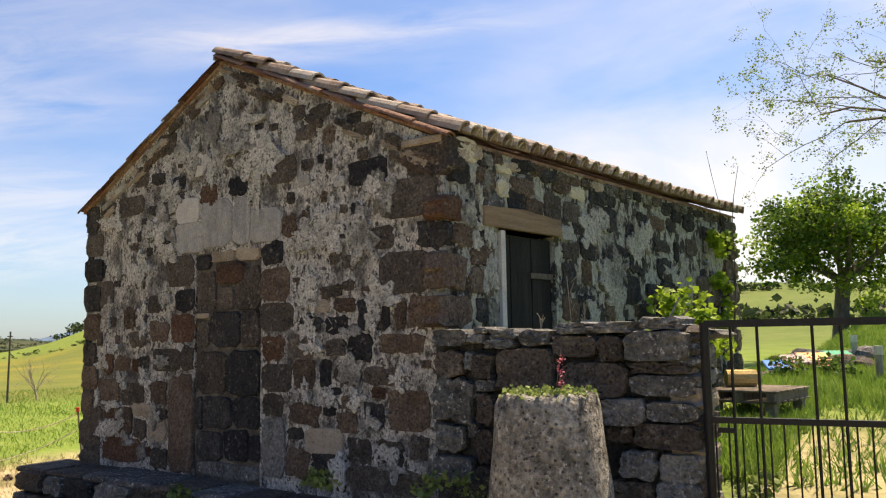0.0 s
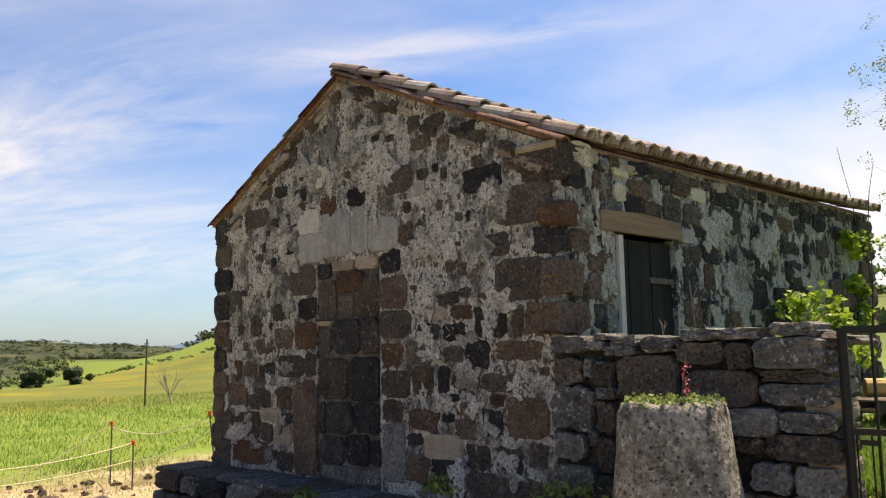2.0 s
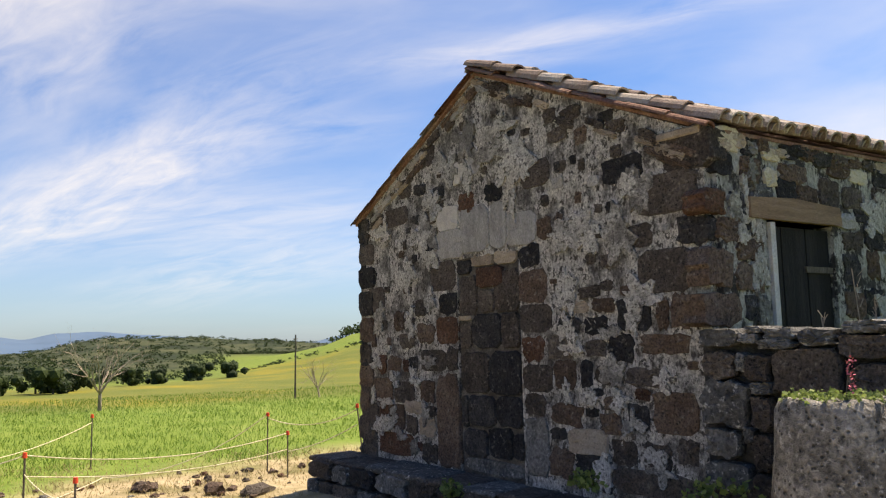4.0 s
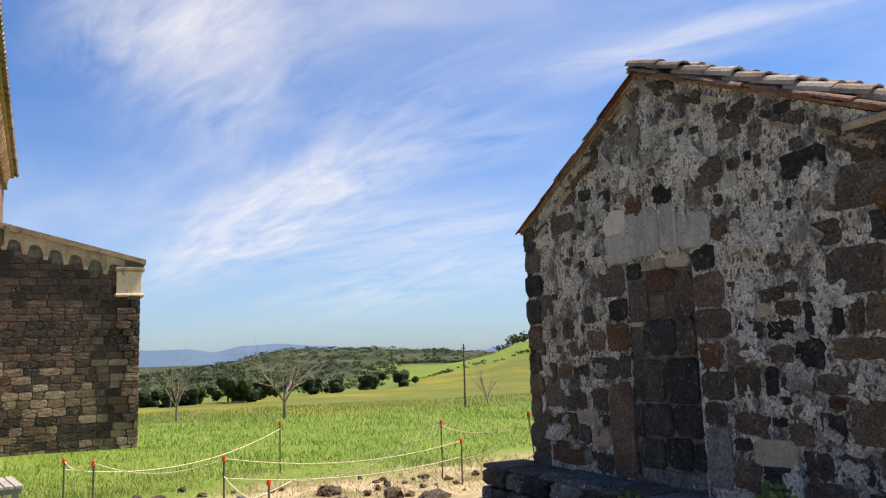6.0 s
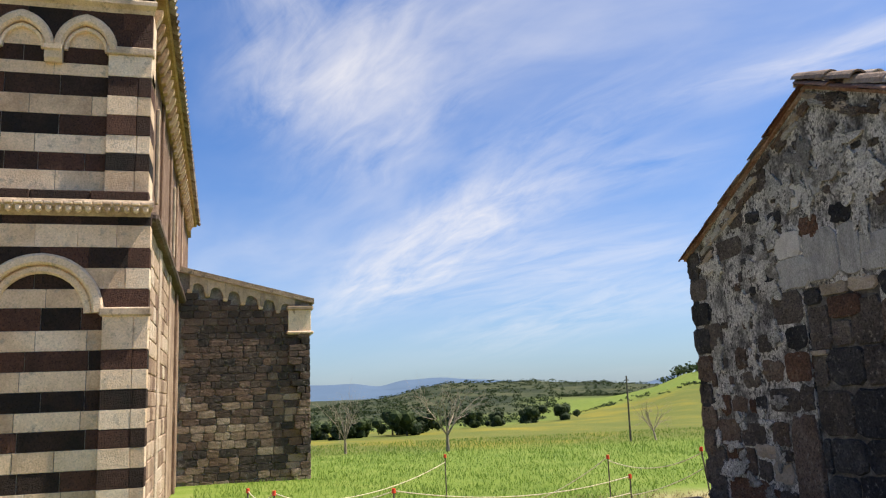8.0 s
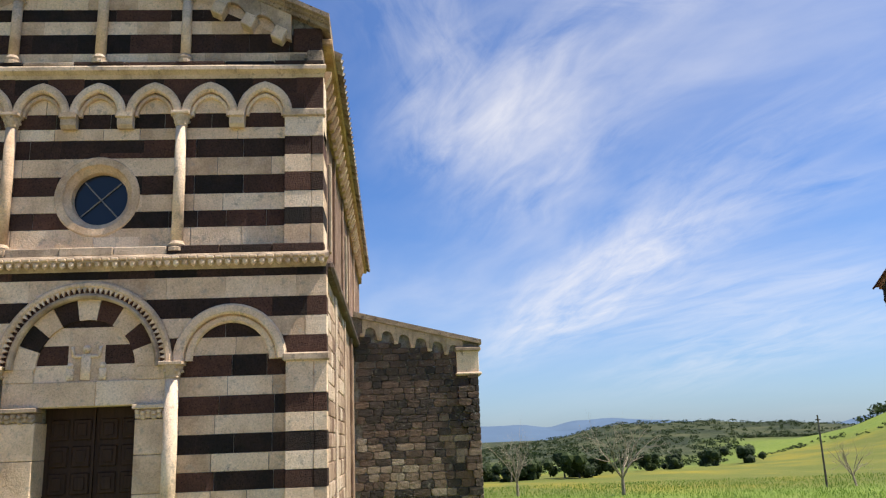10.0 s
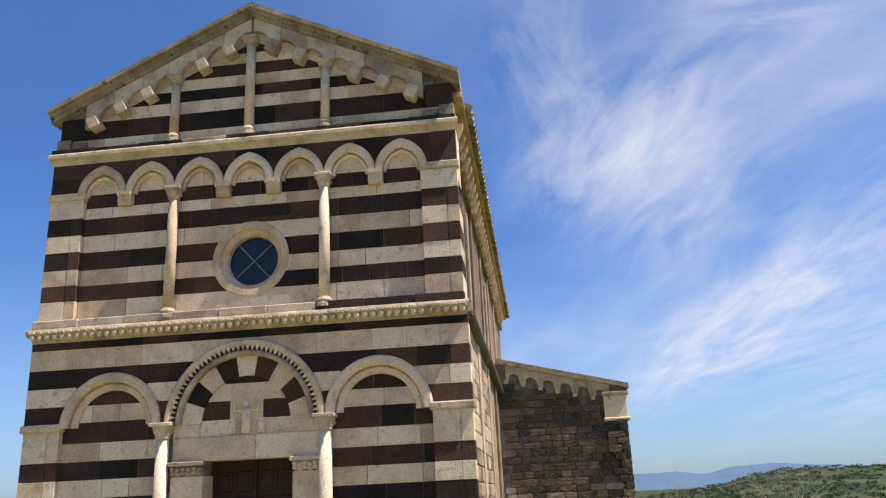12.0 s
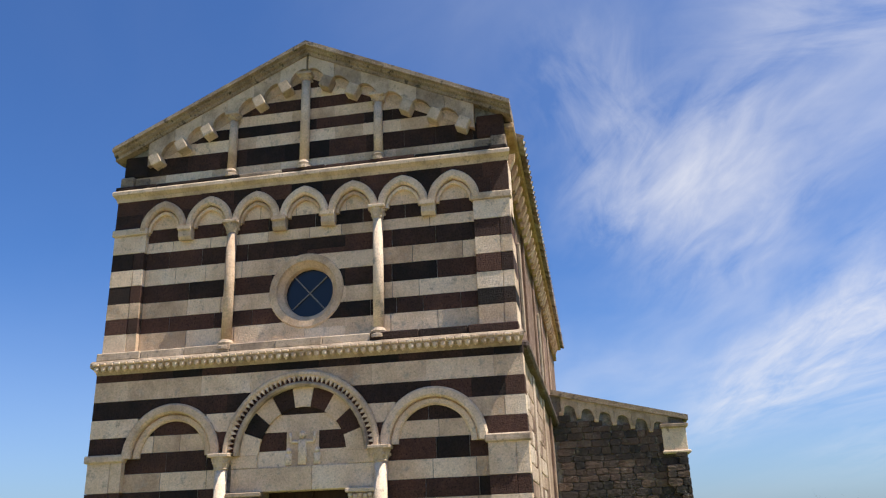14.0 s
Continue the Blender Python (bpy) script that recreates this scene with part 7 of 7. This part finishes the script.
def vine():
    r7 = random.Random(71)
    p = flank(8.9, 0.5, 0.35)
    v = thing("vine", p, "bright yellow-green climbing vine on the hut's long wall", "plant")
    bm = bmesh.new()
    tips = []
    limbs(bm, p, (0.3, 0.3, 1), 1.3, 0.02, 2, r7, tips, 0.5, 0.3, 0.1)
    limbs(bm, flank(10.5, 0.5, 0.15), (0, 0, 1), 2.2, 0.02, 1, r7, tips, 0.3, 0.1, 0.2)
    part("stem", bm, BARK, v)
    lumps = [(flank(8.5 + r7.gauss(0, 0.55), 1.70 + r7.gauss(0, 0.14), 0.40 + r7.gauss(0, 0.10)), r7.uniform(0.10, 0.20)) for _ in range(20)]
    lumps += [(flank(7.8 + r7.uniform(0, 1.9), 1.45, 0.35), 0.18) for _ in range(8)]
    bm = bmesh.new()
    leaf_cloud(bm, lumps, 1300, 0.085, r7)
    part("foliage", bm, LEAF_YOUNG, v)
    lumps = [(flank(10.45 + r7.gauss(0, 0.22), r7.uniform(1.7, 2.9), 0.12), r7.uniform(0.07, 0.15)) for _ in range(18)]
    bm = bmesh.new()
    leaf_cloud(bm, lumps, 480, 0.09, r7)
    part("foliage", bm, LEAF_YOUNG, v)


vine()


def wall_weeds():
    r7 = random.Random(72)
    for x, h, y in ((-2.40, 0.42, 5.25), (-2.62, 0.12, 5.2), (-2.28, 0.22, 5.2)):
        w = thing("dry_weed", (x, y, 1.6), "thin dry weed stalk growing on the wall", "plant")
        bm = bmesh.new()
        bar(bm, (x, y, 1.58), (x + r7.uniform(-0.04, 0.04), y, 1.6 + h), 0.004, 4)
        for k in range(5):
            z = 1.6 + h * (0.4 + 0.12 * k)
            bar(bm, (x, y, z), (x + r7.uniform(-0.05, 0.05), y + r7.uniform(-0.03, 0.03), z + 0.05), 0.003, 3)
        part("stalk", bm, PALE_BARK, w)
    w = thing("leaning_cane", (-1.8, 5.6, 1.5), "pale bent canes leaning behind the wall", "cane")
    for dx, dz in ((0.18, 0.3), (0.24, 0.22), (0.3, 0.1)):
        part("cane", bar(bmesh.new(), (-1.95, 5.6, 1.45), (-1.95 + dx, 5.7, 1.55 + dz), 0.008, 5), PALE_BARK, w)
    for k, (x, y) in enumerate(((-2.95, 4.7), (-3.3, 4.72), (-2.7, 4.72), (-6.0, 4.75), (-4.3, 4.72), (-1.2, 5.1))):
        z = ground_z(x, y) + (0.27 if x < -3.4 else 0)
        g = thing("weed_tuft", (x, y, z), "green weed tuft at the wall's foot", "plant", "weeds at the foot of the walls")
        bm = bmesh.new()
        tall = 0.35 if x > -3.4 else 0.08
        leaf_cloud(bm, [(Vector((x + r7.gauss(0, 0.08), y + r7.gauss(0, 0.04), z + tall * r7.random())), 0.08) for _ in range(8)], 140, 0.05, r7)
        part("foliage", bm, LEAF_PALE, g)


wall_weeds()


def broad_tree():
    r7 = random.Random(81)
    p = polar(97.6, 27.0)
    t = thing("broad_tree", p, "round-crowned leafy green tree behind the yard", "tree")
    bm = bmesh.new()
    tips = []
    fork = p + Vector((0.25, 0, 2.25))
    bar(bm, p - Vector((0, 0, 0.2)), fork, 0.26, 9, 0.2)
    part("trunk", bm, BARK, t)
    bm = bmesh.new()
    for k in range(7):
        a = 2 * math.pi * k / 7
        limbs(bm, fork, (0.8 * math.cos(a), 0.8 * math.sin(a), 0.6), 1.7, 0.11, 2, r7, tips, 0.5, 0.15, 0.06)
    part("branching", bm, BARK, t)
    lumps = [(q + Vector((r7.gauss(0, 0.3), r7.gauss(0, 0.3), r7.gauss(0, 0.2))), r7.uniform(0.35, 0.75)) for q in tips]
    lumps += [(fork + Vector((r7.gauss(0.1, 1.1), r7.gauss(0, 1.1), 1.15 + r7.gauss(0, 0.55))), r7.uniform(0.4, 0.8)) for _ in range(45)]
    for k in range(3):
        bm = bmesh.new()
        leaf_cloud(bm, lumps[k::3], 6500, 0.115, r7, 0.7)
        part("crown", bm, LEAF if k else LEAF_YOUNG, t)


broad_tree()


def thorn_tree():
    """Stands beside the gate; only its spreading outer boughs come into view."""
    r7 = random.Random(83)
    p = Vector((2.3, 10.2, ground_z(2.3, 10.2)))
    t = thing("thorn_tree", p, "sparse thorny tree with small pale new leaves", "tree")
    bm = bmesh.new()
    tips = []
    fork = p + Vector((-0.3, 0, 2.2))
    bar(bm, p - Vector((0, 0, 0.2)), fork, 0.16, 9, 0.12)
    part("trunk", bm, BARK, t)
    bm = bmesh.new()
    for way, ln in (((-1, 0.02, 0.22), 2.9), ((-1, -0.2, 0.42), 2.9), ((-1, 0.15, 0.62), 2.8), ((-1, 0.3, 0.9), 3.0), ((-0.9, -0.1, 0.05), 2.7), ((-0.6, 0.3, 1.2), 3.0), ((0.5, 0.5, 1.0), 2.4), ((0.6, -0.5, 0.8), 2.2)):
        limbs(bm, fork, way, ln * 0.86, 0.062, 4, r7, tips, 0.60, 0.16, 0.0, 5)
    part("branching", bm, BARK, t)
    bm = bmesh.new()
    leaf_cloud(bm, [(q, 0.10) for q in tips], 26000, 0.026, r7)
    part("foliage", bm, LEAF_PALE, t, "small pale green leaves")


thorn_tree()


def hedges():
    """Hedge lines and trees on the far slopes."""
    r7 = random.Random(95)
    bm = bmesh.new()
    for k in range(1700):
        if k < 150:
            az, r = r7.uniform(90, 122), r7.choice((62, 64, 105, 108, 150)) + r7.gauss(0, 2)
            s = r7.uniform(0.8, 1.9)
        elif k < 180:
            az, r = r7.uniform(145.5, 149.4), 138 + r7.gauss(0, 4)
            s = r7.uniform(0.8, 1.9)
        elif k < 240:
            az = r7.uniform(147, 156)
            r = along(az, ((147, 105), (151, 113), (156, 104))) + r7.gauss(0, 2)
            s = r7.uniform(0.25, 0.6)
        elif k < 420:
            az, r = r7.uniform(158, 177), 76 + 55 * r7.random()
            s = r7.uniform(0.3, 0.9)
        else:
            az, r = r7.uniform(149, 178), 130 + 205 * r7.random() ** 0.75
            if az < 157:
                r = max(r, 225)
            s = r7.uniform(0.5, 1.25)
        p = polar(az, r)
        leaf_cloud(bm, [(p + Vector((r7.gauss(0, s * 0.6), r7.gauss(0, s * 0.6), s * 0.3)), s * 0.5) for _ in range(3)], 34, s * 0.34, r7, 0.6)
    tagged(part("far_scrub", bm, LEAF_OLIVE), "dark evergreen scrub and hedges on the far slopes", "scrub", kind="stuff")


hedges()
